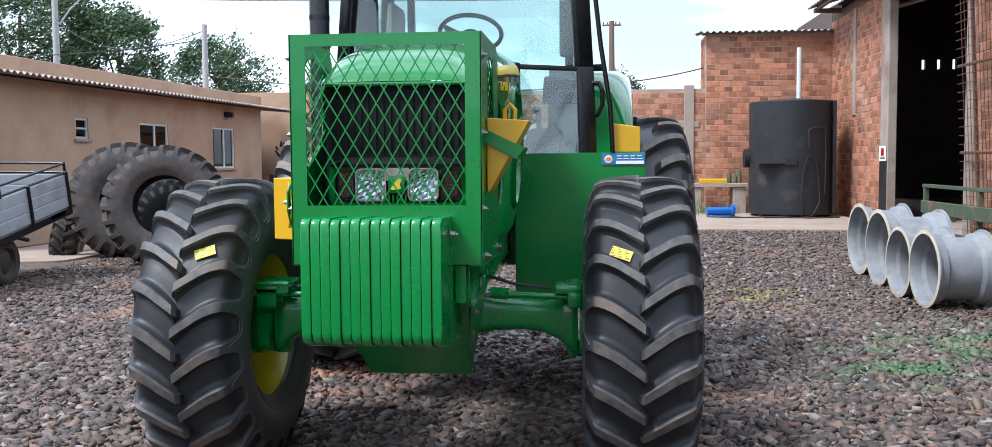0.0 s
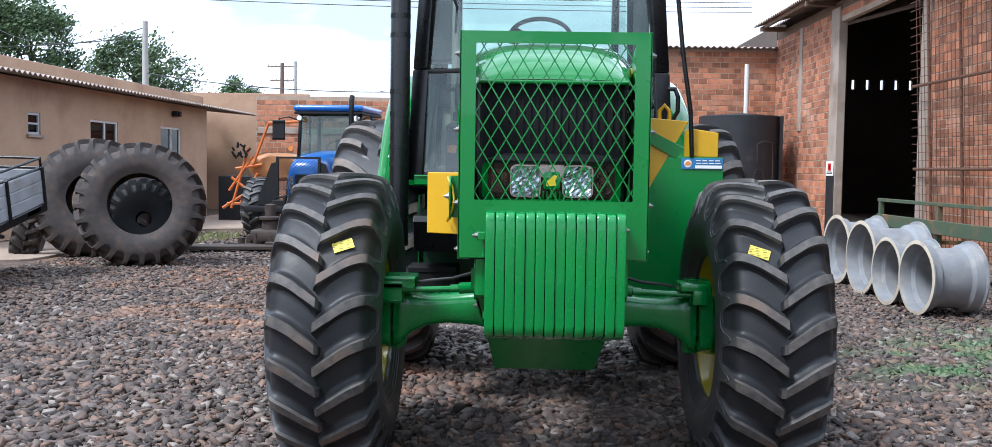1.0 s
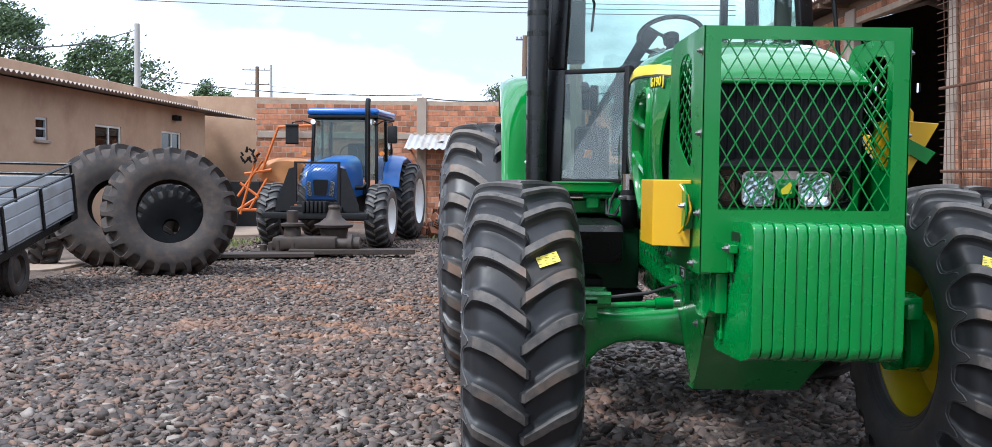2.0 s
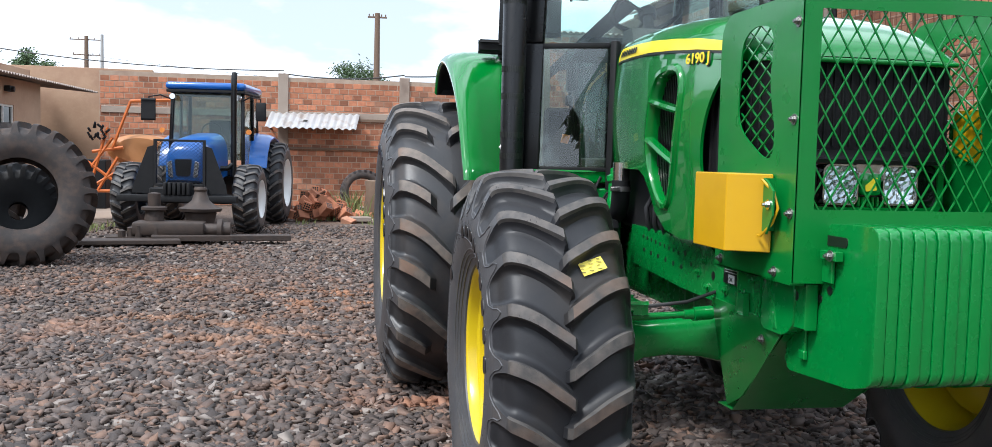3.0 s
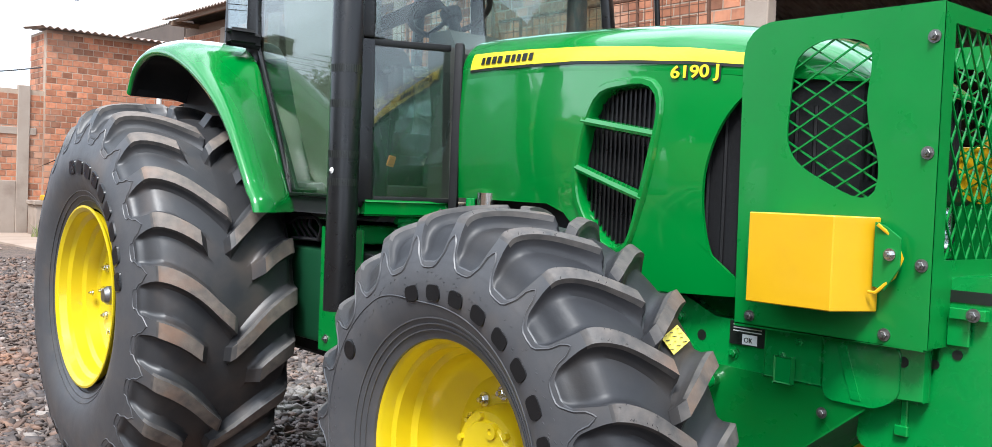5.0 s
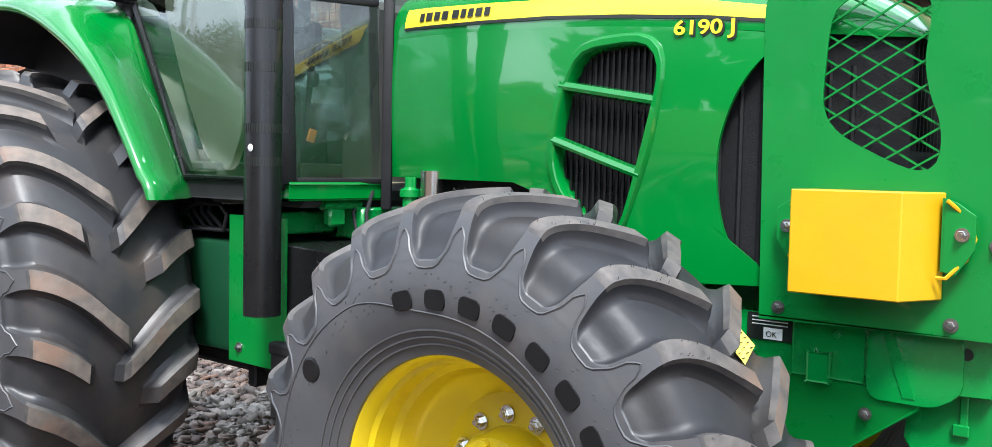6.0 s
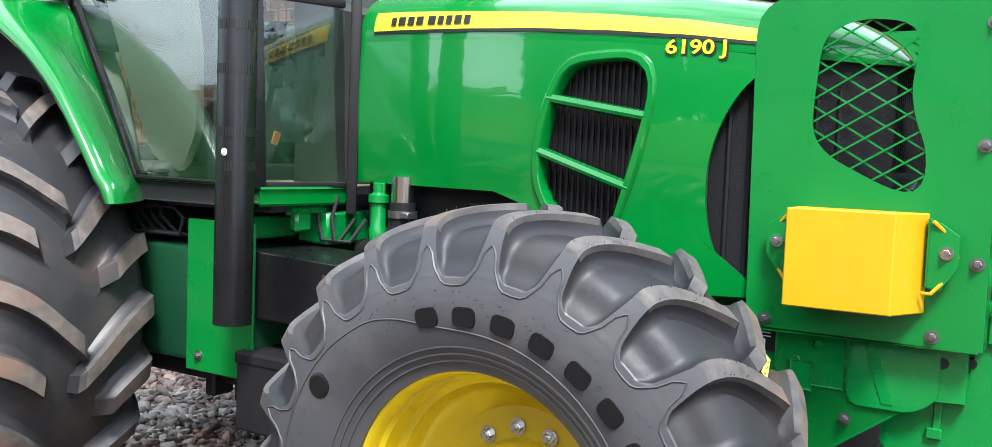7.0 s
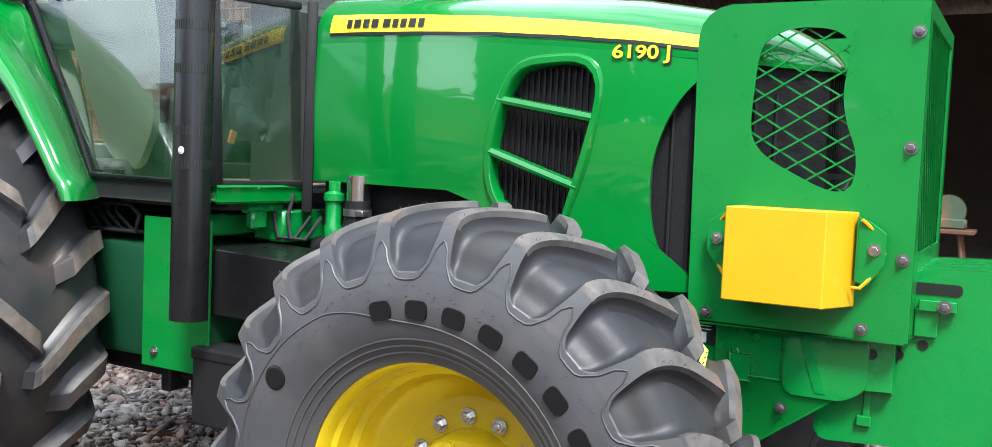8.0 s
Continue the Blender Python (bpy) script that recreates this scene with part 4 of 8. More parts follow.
        for i in range(n):
            th0 = phase + 2 * math.pi * (i + (0.5 if side > 0 else 0.0)) / n
            edge = lambda f: float(np.interp(f, fv, e))
            one = [(0.0, 0.225), (0.007, 0.24)] + [(max(0.010, edge(f) - 0.012), f) for f in (0.28, 0.32, 0.36, 0.39)]
            one += [(edge(low - 0.012) - 0.004, low + 0.022), (edge(low - 0.012) + 0.012, low + 0.042), (pitch / 2, low + 0.048)]
            for sg, seq in ((1, one), (-1, one[::-1][1:-1])):
                for u, f in seq:
                    w = float(np.interp(f, fv, wv))
                    tt = float(np.interp(f, fv, tilt))
                    th = th0 + tt + (u if sg > 0 else pitch - u) / R
                    line.append((side * (w + 0.0008), -(R - f * span) * math.cos(th), (R - f * span) * math.sin(th)))
        if far:
            continue
        tube(lines, line, 0.0028, 4, closed=True)
        for f in (0.84, 0.885, 0.93):
            w, r = float(np.interp(f, fv, wv)), R - f * span
            tube(lines, [(side * (w + 0.0005), -r * math.cos(2 * math.pi * k / 80), r * math.sin(2 * math.pi * k / 80)) for k in range(80)], 0.0028, 4, closed=True)
    # lining from bead to bead
    ring = [(-0.74 * hw, bead - 0.004), (-0.80 * hw, bead + 0.1 * span), (-0.9 * hw, R - 0.55 * span), (-0.72 * hw, R - depth - 0.06), (0, R - depth - 0.03), (0.72 * hw, R - depth - 0.06), (0.9 * hw, R - 0.55 * span), (0.80 * hw, bead + 0.1 * span), (0.74 * hw, bead - 0.004)]
    cols = []
    for (i0, a0), (i1, a1) in zip(*beads):
        k0 = len(vs)
        for j, (w, r) in enumerate(ring):
            a = a0 + (a1 - a0) * (j + 1) / (len(ring) + 1)
            vs.append((w, -r * math.cos(a), r * math.sin(a)))
        cols.append([i0] + list(range(k0, k0 + len(ring))) + [i1])
    for p, q in zip(cols, cols[1:] + cols[:1]):
        for j in range(len(p) - 1):
            fcs.append((p[j], p[j + 1], q[j + 1], q[j]))
            mats.append(0)
    me = bpy.data.meshes.new(name)
    me.from_pydata(vs, [], fcs)
    for mm in materials:
        me.materials.append(mm)
    me.polygons.foreach_set("material_index", mats)
    me.polygons.foreach_set("use_smooth", [True] * len(fcs))
    me.set_sharp_from_angle(angle=radians(38))
    me.update()
    if far:
        lines.free()
        return me
    return me, mesh_of("moulded_line", lines, materials[0], 60)


def moulding_details(R, W, bead, parent, seed):
    """Fine rubber hairs left on the lug edges, short raised ticks and a curved raised line on the outer sidewall."""
    rng = random.Random(seed)
    span, hw = R - bead, W / 2
    by_f = [(f, w) for w, f in TYRE_SECTION]
    place = lambda f, th, out=0.0: Vector((-(lerp_table(by_f, f)[0] * hw + out), -(R - f * span) * math.cos(th), (R - f * span) * math.sin(th)))
    bm = bmesh.new()
    for _ in range(230):
        g = rng.uniform(0.35, 1.0)
        th = radians(-2.8) + 2 * math.pi * rng.randrange(23) / 23 + 0.185 * (1.6 * g - 0.6 * g * g) + rng.choice((-1, 1)) * rng.uniform(0.018, 0.027)
        w = g * 0.785
        a = Vector((-w * hw, -(R - lerp_table(TYRE_SECTION, w)[0] * span) * math.cos(th), (R - lerp_table(TYRE_SECTION, w)[0] * span) * math.sin(th)))
        up = Vector((rng.uniform(-0.5, 0.1), -math.cos(th) + rng.uniform(-0.5, 0.5), math.sin(th) + rng.uniform(-0.5, 0.5))).normalized()
        rod(bm, a - up * 0.003, a + up * rng.uniform(0.003, 0.010), 0.0006, 3)
    tagged(part("rubber_hair", bm, M_TREAD, parent), kind="stuff")
    bm = bmesh.new()
    for _ in range(230):
        th, f = rng.uniform(0.0, 2 * math.pi), rng.uniform(0.49, 0.66)
        d = rng.uniform(0.007, 0.012)
        rod(bm, place(f, th, 0.0005), place(f + d * 0.8, th + d * 1.2, 0.0005), 0.0011, 4)
    tagged(part("sidewall_tick", bm, M_RUBBER, parent), kind="stuff")
    line = [(0.56, 196), (0.50, 178), (0.487, 160), (0.50, 142), (0.535, 128), (0.56, 121), (0.62, 113), (0.68, 106), (0.725, 98), (0.745, 88), (0.76, 70), (0.78, 45), (0.80, 20)]
    part("raised_line", tube(bmesh.new(), [place(f, radians(a), 0.0008) for f, a in smooth_curve(line, 60)], 0.0022, 5), M_RUBBER, parent, smooth=60)


def brand_blocks(R, W, r_mid, h, spans, side):
    """Raised plain blocks round the sidewall, in the place of a maker's name."""
    bm = bmesh.new()
    for a0, a1 in spans:
        half = abs(radians(a1 - a0)) * r_mid / 2
        c = Vector((r_mid, (a0 + a1) / 2))
        ring = [(r_mid + v, c.y + math.degrees(u / r_mid)) for u, v in rounded([(-half, -h / 2), (-half, h / 2), (half, h / 2), (half, -h / 2)], 0.02, 4)]
        ring2 = [(c.x + (r - c.x) * 0.9, c.y + (a - c.y) * 0.9) for r, a in ring]
        v0 = [bm.verts.new((side * (W / 2 - 0.006), -r * math.cos(radians(a)), r * math.sin(radians(a)))) for r, a in ring]
        v1 = [bm.verts.new((side * (W / 2 + 0.004), -r * math.cos(radians(a)), r * math.sin(radians(a)))) for r, a in ring2]
        m = len(ring)
        for k in range(m):
            bm.faces.new((v0[k], v0[(k + 1) % m], v1[(k + 1) % m], v1[k]))
        bm.faces.new(v1)
    return bm


TX = -0.83
WHEEL_SHIFT = 0.008
tractor = thing("tractor", (TX, 0, 0), 0, "glossy green farm tractor with yellow wheels and a mesh guard", "tractor")

# --- wheels ---
FY, FZ, FL = 4.733, 0.698, 1.031
RY, RZ, RL = 7.28, 0.915, 1.12
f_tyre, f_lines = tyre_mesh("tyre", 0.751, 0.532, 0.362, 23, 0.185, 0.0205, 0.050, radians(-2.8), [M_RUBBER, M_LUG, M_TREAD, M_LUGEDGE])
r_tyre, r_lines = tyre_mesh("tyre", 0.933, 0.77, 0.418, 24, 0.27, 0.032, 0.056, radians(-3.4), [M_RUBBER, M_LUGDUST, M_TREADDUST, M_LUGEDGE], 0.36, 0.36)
f_rim = mesh_of("rim", revolve(bmesh.new(), [(-0.180, 0.357), (-0.193, 0.367), (-0.201, 0.371), (-0.207, 0.373), (-0.210, 0.366), (-0.202, 0.357), (-0.188, 0.350), (-0.158, 0.345), (-0.148, 0.333), (-0.095, 0.328), (-0.080, 0.312), (-0.030, 0.306), (-0.012, 0.290),
        (0.006, 0.270), (0.020, 0.248), (0.030, 0.235), (0.030, 0.000), (0.045, 0.000), (0.045, 0.240), (0.030, 0.290), (-0.020, 0.318), (0.080, 0.328), (0.153, 0.346), (0.191, 0.357), (0.205, 0.376), (0.199, 0.383), (0.183, 0.361)], 72, "x"), M_RIMYEL, 35)
r_rim = mesh_of("rim", revolve(bmesh.new(), [(-0.30, 0.405), (-0.325, 0.412), (-0.338, 0.428), (-0.346, 0.430), (-0.348, 0.42), (-0.335, 0.402), (-0.30, 0.392), (-0.285, 0.372), (-0.235, 0.365), (-0.22, 0.345), (-0.17, 0.335), (-0.15, 0.31),
        (-0.155, 0.29), (-0.175, 0.265), (-0.175, 0.12), (-0.175, 0.0), (-0.15, 0.0), (-0.15, 0.26), (-0.10, 0.33), (0.2, 0.37), (0.30, 0.40), (0.33, 0.425), (0.32, 0.43), (0.29, 0.405)], 72, "x"), M_RIMYEL, 35)


def hub_bm(front):
    bm = bmesh.new()
    if front:
        revolve(bm, [(0.03, 0.0), (0.03, 0.152), (-0.035, 0.146), (-0.050, 0.135), (-0.052, 0.112), (-0.062, 0.105), (-0.062, 0.0)], 40, "x")
        revolve(bm, [(0.16, 0.0), (0.16, 0.13), (0.03, 0.15), (0.03, 0.0)], 40, "x")
        for k in range(6):
            a = 2 * math.pi * k / 6 + 0.3
            revolve(bm, [(-0.05, 0.0), (-0.05, 0.012), (-0.066, 0.011), (-0.066, 0.0)], 6, "x", (0, 0.122 * math.cos(a), 0.122 * math.sin(a)))
        revolve(bm, [(-0.05, 0.0), (-0.05, 0.026), (-0.070, 0.024), (-0.070, 0.010), (-0.064, 0.008), (-0.064, 0.0)], 12, "x", (0, -0.03, 0.085))
    else:
        revolve(bm, [(0.0, 0.0), (0.0, 0.14), (-0.175, 0.14), (-0.19, 0.12), (-0.19, 0.0)], 40, "x")
    return bm


def lug_bolts(parent, n, r, x, turn=0.0):
    bm = bmesh.new()
    revolve(bm, [(0.0, 0.0), (0.0, 0.021), (-0.005, 0.020), (-0.005, 0.0)], 16, "x")
    bolt(bm, (-0.005, 0, 0), "x", 0.0145, 0.016)
    revolve(bm, [(-0.02, 0.0), (-0.02, 0.008), (-0.032, 0.0075), (-0.032, 0.0)], 10, "x")
    first = part("wheel_bolt", bm, M_CHROME, parent, "bright zinc wheel bolt", 30, (x, r * math.cos(turn), r * math.sin(turn)))
    for k in range(1, n):
        a = 2 * math.pi * k / n + turn
        again("wheel_bolt", first, parent, pose(x, r * math.cos(a), r * math.sin(a)))


TYRE_TURN = 4.7  # right-hand rims are turned round, the tyres are only rolled on
for name, side, y, z, lat, tyre_me, rim_me, front in (("front_wheel", -1, FY, FZ, FL, f_tyre, f_rim, True), ("front_wheel", 1, FY, FZ, FL, f_tyre, f_rim, True),
                                                      ("rear_wheel", -1, RY, RZ, RL, r_tyre, r_rim, False), ("rear_wheel", 1, RY, RZ, RL, r_tyre, r_rim, False)):
    wheel = part(name, hub_bm(front), M_RIMYEL, tractor, "yellow wheel with a black lugged tyre", 35, (side * lat + WHEEL_SHIFT, y, z), 0 if side < 0 else 180)
    ty = new("tyre", tyre_me)
    ty.parent = wheel
    ty.matrix_basis = pose(0, 0, 0, 0, 0, 0) if side < 0 else pose(0, 0, 0, 0, 0, 180) @ pose(0, 0, 0, TYRE_TURN)
    tagged(ty, "new black lugged rubber tyre")
    ln = tagged(new("moulded_line", f_lines if front else r_lines), kind="stuff")
    ln.parent, ln.matrix_basis = wheel, ty.matrix_basis
    rm = new("rim", rim_me)
    rm.parent = wheel
    tagged(rm, "glossy yellow steel rim")
    if front:
        lug_bolts(wheel, 12, 0.182, 0.03, radians(23))
        words = brand_blocks(0.755, 0.528, 0.497, 0.050, [(107 - 12.0 * k, 107 - 12.0 * k - 7.8) for k in range(9)], -1)
        pieces("raised_block", words, M_BLACK, wheel, "raised black block on the sidewall", 30)
        disc = revolve(bmesh.new(), [(-0.256, 0.0), (-0.269, 0.0), (-0.269, 0.026), (-0.267, 0.032), (-0.256, 0.034)], 24, "x", (0, -0.515 * math.cos(radians(148)), 0.515 * math.sin(radians(148))))
        part("moulded_badge", disc, M_BLACK, wheel)
        if side < 0:
            moulding_details(0.751, 0.532, 0.362, wheel, 31)
    else:
        words = brand_blocks(0.932, 0.77, 0.61, 0.07, [(100 - 10.5 * k, 100 - 10.5 * k - 8) for k in range(9)], -1)
        pieces("raised_block", words, M_BLACK, wheel, "raised black block on the sidewall", 30)
        cap = revolve(bmesh.new(), [(-0.17, 0.0), (-0.17, 0.05), (-0.23, 0.045), (-0.25, 0.03), (-0.25, 0.0)], 20, "x")
        part("axle_cap", cap, M_STEEL, wheel, "dark steel axle end", 30)
        lug_bolts(wheel, 10, 0.20, -0.175)
        vb = bmesh.new()
        bolt(vb, (0, 0, 0), "x", 0.010, 0.016)
        part("valve", vb, M_CHROME, wheel, "bright valve bolt", 30, (-0.20, 0.30, -0.02))

# paper stickers stuck on the front treads
for side in (-1, 1):
    bm = bmesh.new()
    rows = []
    for i in range(7):
        a = math.atan2(1.125 - FZ, FY - 4.16) + (i - 3) * 0.0115
        r = 0.7085
        rows.append([bm.verts.new((side * 0.935 + (j - 2) * 0.022 + (i - 3) * 0.003 * side, FY - (r + 0.003 * ((i * j) % 2)) * math.cos(a + 0.012 * (j - 2) * -side), FZ + r * math.sin(a + 0.012 * (j - 2) * -side))) for j in range(5)])
    for p, q in zip(rows, rows[1:]):
        for j in range(4):
            f = bm.faces.new((p[j], p[j + 1], q[j + 1], q[j]))
    st = part("paper_sticker", bm, M_STICKER, tractor, "crumpled yellow paper sticker")
    st.location.x = WHEEL_SHIFT
    bars = bmesh.new()
    for i in range(4):
        a = math.atan2(1.125 - FZ, FY - 4.16) + (i - 1.5) * 0.018
        for j in range(3):
            cx = side * 0.935 - 0.034 + j * 0.03
            v = [bars.verts.new((cx + dx, FY - 0.7125 * math.cos(a + da + 0.012 * (j - 1) * -side), FZ + 0.7125 * math.sin(a + da + 0.012 * (j - 1) * -side))) for dx, da in ((-0.011, -0.0018), (0.007 - 0.006 * (i % 2), -0.0018), (0.007 - 0.006 * (i % 2), 0.0014), (-0.011, 0.0014))]
            bars.faces.new(v)
    part("printed_lines", bars, M_INK, st)

# --- hood ---
HOOD = [(3.985, 0.318, 1.850, 1.862), (3.995, 0.324, 1.853, 1.880), (4.03, 0.331, 1.857, 1.917), (4.08, 0.338, 1.861, 1.953), (4.14, 0.346, 1.867, 1.986), (4.22, 0.357, 1.875, 2.018), (4.35, 0.378, 1.888, 2.052),
        (4.6, 0.418, 1.912, 2.095), (4.85, 0.430, 1.932, 2.115), (5.1, 0.430, 1.948, 2.13), (5.4, 0.405, 1.96, 2.145), (5.65, 0.375, 1.968, 2.155), (5.86, 0.343, 1.972, 2.16)]


def hood_sec(y, phi):
    w, zs, zt = lerp_table(HOOD, y)
    c, s = max(0.0, math.cos(phi)), max(0.0, math.sin(phi))
    return w * c ** 0.58, zs + (zt - zs) * s ** 0.9


hood_ys = [h[0] for h in HOOD]
hood_ys = sorted(set(hood_ys + [(a + b) / 2 for a, b in zip(hood_ys, hood_ys[1:])]))
bm = bmesh.new()
rings = []
for y in hood_ys:
    half = [hood_sec(y, math.pi / 2 * k / 14) for k in range(15)]
    low = half[0][1] - 0.012
    rings.append([(-half[0][0], y, low)] + [(-x, y, z) for x, z in half] + [(x, y, z) for x, z in half[::-1][1:]] + [(half[0][0], y, low)])
loft(bm, rings, caps=False, closed_ring=False)
hood = part("hood", bm, M_GREEN, tractor, "glossy green engine hood", 50)
# front lip of the hood
bm = bmesh.new()
tube(bm, [(x, 3.99, 1.850) for x in [-0.318 + 0.636 * k / 16 for k in range(17)]], 0.010, 8)
part("hood_lip", bm, M_GREEN, hood, smooth=50)

VENT = smooth_loop([(4.83, 1.865), (4.94, 1.845), (4.995, 1.76), (5.035, 1.60), (5.03, 1.47), (4.96, 1.37), (4.88, 1.315), (4.81, 1.33), (4.765, 1.45), (4.715, 1.62), (4.685, 1.76), (4.70, 1.835), (4.75, 1.865)], 40)
SIDE = [(5.86, 1.96), (5.86, 1.455), (5.5, 1.452), (5.22, 1.45), (5.12, 1.42), (5.05, 1.36), (4.98, 1.27), (4.86, 1.20), (4.7, 1.175), (4.36, 1.185)] + [tuple(along([(4.36, 1.222), (4.42, 1.245), (4.475, 1.31), (4.502, 1.42), (4.50, 1.56), (4.468, 1.68), (4.42, 1.77), (4.36, 1.835)], k / 36)) for k in range(37)] + [(4.34, 1.872), (4.6, 1.902), (4.85, 1.922), (5.1, 1.938), (5.4, 1.95), (5.65, 1.958)]


def flank(y, z):
    w, zs, zt = lerp_table(HOOD, y)
    t = max(0.0, min(1.0, (1.62 - z) / 0.45))
    return w + 0.012 * math.sin(max(0, min(1, (zs - z) / 0.5)) * math.pi) - 0.02 * t * t


for side in (-1, 1):
    bm = holed(bmesh.new(), SIDE, VENT, lambda u, v, d: (side * (flank(u, v) - d), u, v), 0.012, 5, 72)
    panel = part("side_panel", bm, M_GREEN, hood, "glossy green hood side panel", 50)
    # raised frame round the vent
    bm = bmesh.new()
    ring = [(u, v) for u, v in VENT]
    cen = sum((Vector(p) for p in ring), Vector((0, 0))) / len(ring)
    secs = []
    for k in range(len(ring)):
        p = Vector(ring[k])
        o = (p - cen).normalized()
        secs.append([(side * (flank(*(p + o * d)) + e), (p + o * d)[0], (p + o * d)[1]) for d, e in ((-0.004, -0.05), (-0.004, 0.004), (0.004, 0.014), (0.022, 0.014), (0.032, 0.002), (0.032, -0.004))])
    loft(bm, secs + [secs[0]], caps=False, closed_ring=False)
    frame_ = part("vent_frame", bm, M_GREEN, hood, "raised green frame round a dark side vent", 40)
    bm = bmesh.new()
    v0 = [bm.verts.new((side * (flank(u, v) - 0.048), u, v)) for u, v in ring]
    bm.faces.new(v0)
    part("vent_screen", bm, M_SCREEN, hood, "black vent screen")
    bm = bmesh.new()
    for k in range(16):
        y = 4.71 + k * 0.021
        zz = sorted(p[1] for p in ray_ring(ring, (y, 1.6), (math.pi / 2, -math.pi / 2)) if abs(p[1] - 1.6) > 0.02) if 4.70 < y < 5.03 else []
        if len(zz) == 2 and zz[1] - zz[0] > 0.1:
            box(bm, side * (flank(y, 1.6) - 0.046) - 0.004, side * (flank(y, 1.6) - 0.046) + 0.004, y - 0.004, y + 0.004, zz[0] + 0.01, zz[1] - 0.01)
    pieces("vent_fin", bm, M_BLACK, hood)
    for (ya, za), (yb, zb) in (((5.02, 1.752), (4.69, 1.697)), ((5.045, 1.585), (4.735, 1.482))):
        bm = bmesh.new()
        m = 8
        rr = []
        for k in range(m + 1):
            y, z = ya + (yb - ya) * k / m, za + (zb - za) * k / m
            f = flank(y, z)
            rr.append([(side * (f + e), y, z + d) for e, d in ((-0.02, -0.018), (0.012, -0.010), (0.016, 0.0), (0.010, 0.014), (-0.02, 0.018))])
        loft(bm, rr)
        part("vent_bar", bm, M_GREEN, hood, smooth=40)
    # stripe with plain bars in the place of the maker's name
    bm = bmesh.new()
    rows = []
    for k in range(41):
        y = 5.79 - (5.79 - 4.34) * k / 40
        a0, a1 = 0.10, 0.47 - 0.16 * (k / 40)
        row = []
        for j in range(5):
            x, z = hood_sec(y, a0 + (a1 - a0) * j / 4)
            row.append(bm.verts.new((side * (x + 0.0035), y, z + 0.002)))
        rows.append(row)
    for p, q in zip(rows, rows[1:]):
        for j in range(4):
            bm.faces.new((p[j], p[j + 1], q[j + 1], q[j]))
    stripe = part("stripe", bm, M_DECALYEL, hood, "yellow decal stripe with plain black bars", 60)
    bm = bmesh.new()
    edge = []
    for k in range(41):
        y = 5.79 - (5.79 - 4.34) * k / 40
        edge.append([bm.verts.new((side * (hood_sec(y, a)[0] + 0.004), y, hood_sec(y, a)[1] + 0.001)) for a in (0.055, 0.10)])
    for p, q in zip(edge, edge[1:]):
        bm.faces.new((p[0], p[1], q[1], q[0]))
    part("stripe_edge", bm, M_INK, hood)
    bm = bmesh.new()
    y = 5.70
    for k, wd in enumerate((0.024, 0.032, 0.03, 0.032, 0, 0.034, 0.026, 0.026, 0.03, 0.026)):
        if wd:
            v = []
            for dy, a in ((0, 0.17), (wd, 0.17), (wd, 0.33), (0, 0.33)):
                x, z = hood_sec(y - dy, a)
                v.append(bm.verts.new((side * (x + 0.0075), y - dy, z + 0.004)))
            bm.faces.new(v)
        y -= (wd + 0.011) if wd else 0.012
    pieces("plain_bar", bm, M_INK, stripe)

number = text_mesh("model_number", "6190 J", 0.056, 0.0015, M_DECALYEL, 0.0010)
number_edge = text_mesh("model_number_edge", "6190 J", 0.056, 0.0010, M_INK, 0.0026)
for side in (-1, 1):
    for me, dx, dy, dz, nm in ((number, 0.0045, 0, 0, "model_number"), (number_edge, 0.002, -0.004, -0.004, "model_number_edge")):
        o = new(nm, me)
        o.parent = hood
        yy, zz = (4.640, 1.882) if side < 0 else (4.42, 1.848)
        slope = math.degrees(math.atan2(flank(4.64, 1.88) - flank(4.44, 1.88), 0.2))
        lat = flank(yy, 1.88) + dx + 0.004
        o.matrix_basis = Matrix.Translation((side * lat, yy + dy * -side, zz + dz)) @ pose(0, 0, 0, 0, 0, (-90 + slope) if side < 0 else (90 - slope)) @ pose(0, 0, 0, 90, 0, 0) @ pose(0, 0, 0, 0, 0, -1 if side < 0 else 3) @ Matrix.Diagonal((1.28, 1.0, 1.0, 1.0))
        tagged(o, "yellow model number 6190 J with a black edge" if nm == "model_number" else "")

# --- radiator nose: dark screen, lamp panel ---
nose = part("nose", loft(bmesh.new(), [[(-a, y, z0), (-a, y, z1), (a, y, z1), (a, y, z0)] for y, a, z0, z1 in ((4.02, 0.312, 1.20, 1.846), (4.12, 0.325, 1.19, 1.858), (4.35, 0.345, 1.19, 1.875), (4.62, 0.36, 1.19, 1.90))]), M_SCREEN, tractor, "black radiator screen housing", 30)
for side in (-1, 1):
    bm = bmesh.new()
    for k in range(7):
        y = 4.16 + 0.06 * k
        a = 0.328 + 0.03 * k / 6
        revolve(bm, [(1.22, 0.008), (1.78, 0.008)], 6, "z", (side * a, y, 0))
    pieces("screen_rib", bm, M_SCREEN, nose, smooth=50)
bm = bmesh.new()
for k in range(19):
    x = -0.288 + 0.032 * k
    box(bm, x - 0.003, x + 0.003, 4.012, 4.022, 1.56, 1.84)
pieces("grille_slat", bm, M_SCREEN, nose)
bm = bmesh.new()
prism(bm, rounded([(-0.29, 1.515), (-0.20, 1.545), (0.20, 1.545), (0.29, 1.515), (0.27, 1.50), (-0.27, 1.50)], 0.01, 3), "y", 3.965, 4.03, 0.004)
part("lamp_brow", bm, M_BLACK, nose, "shiny black strip over the lamps", 40)
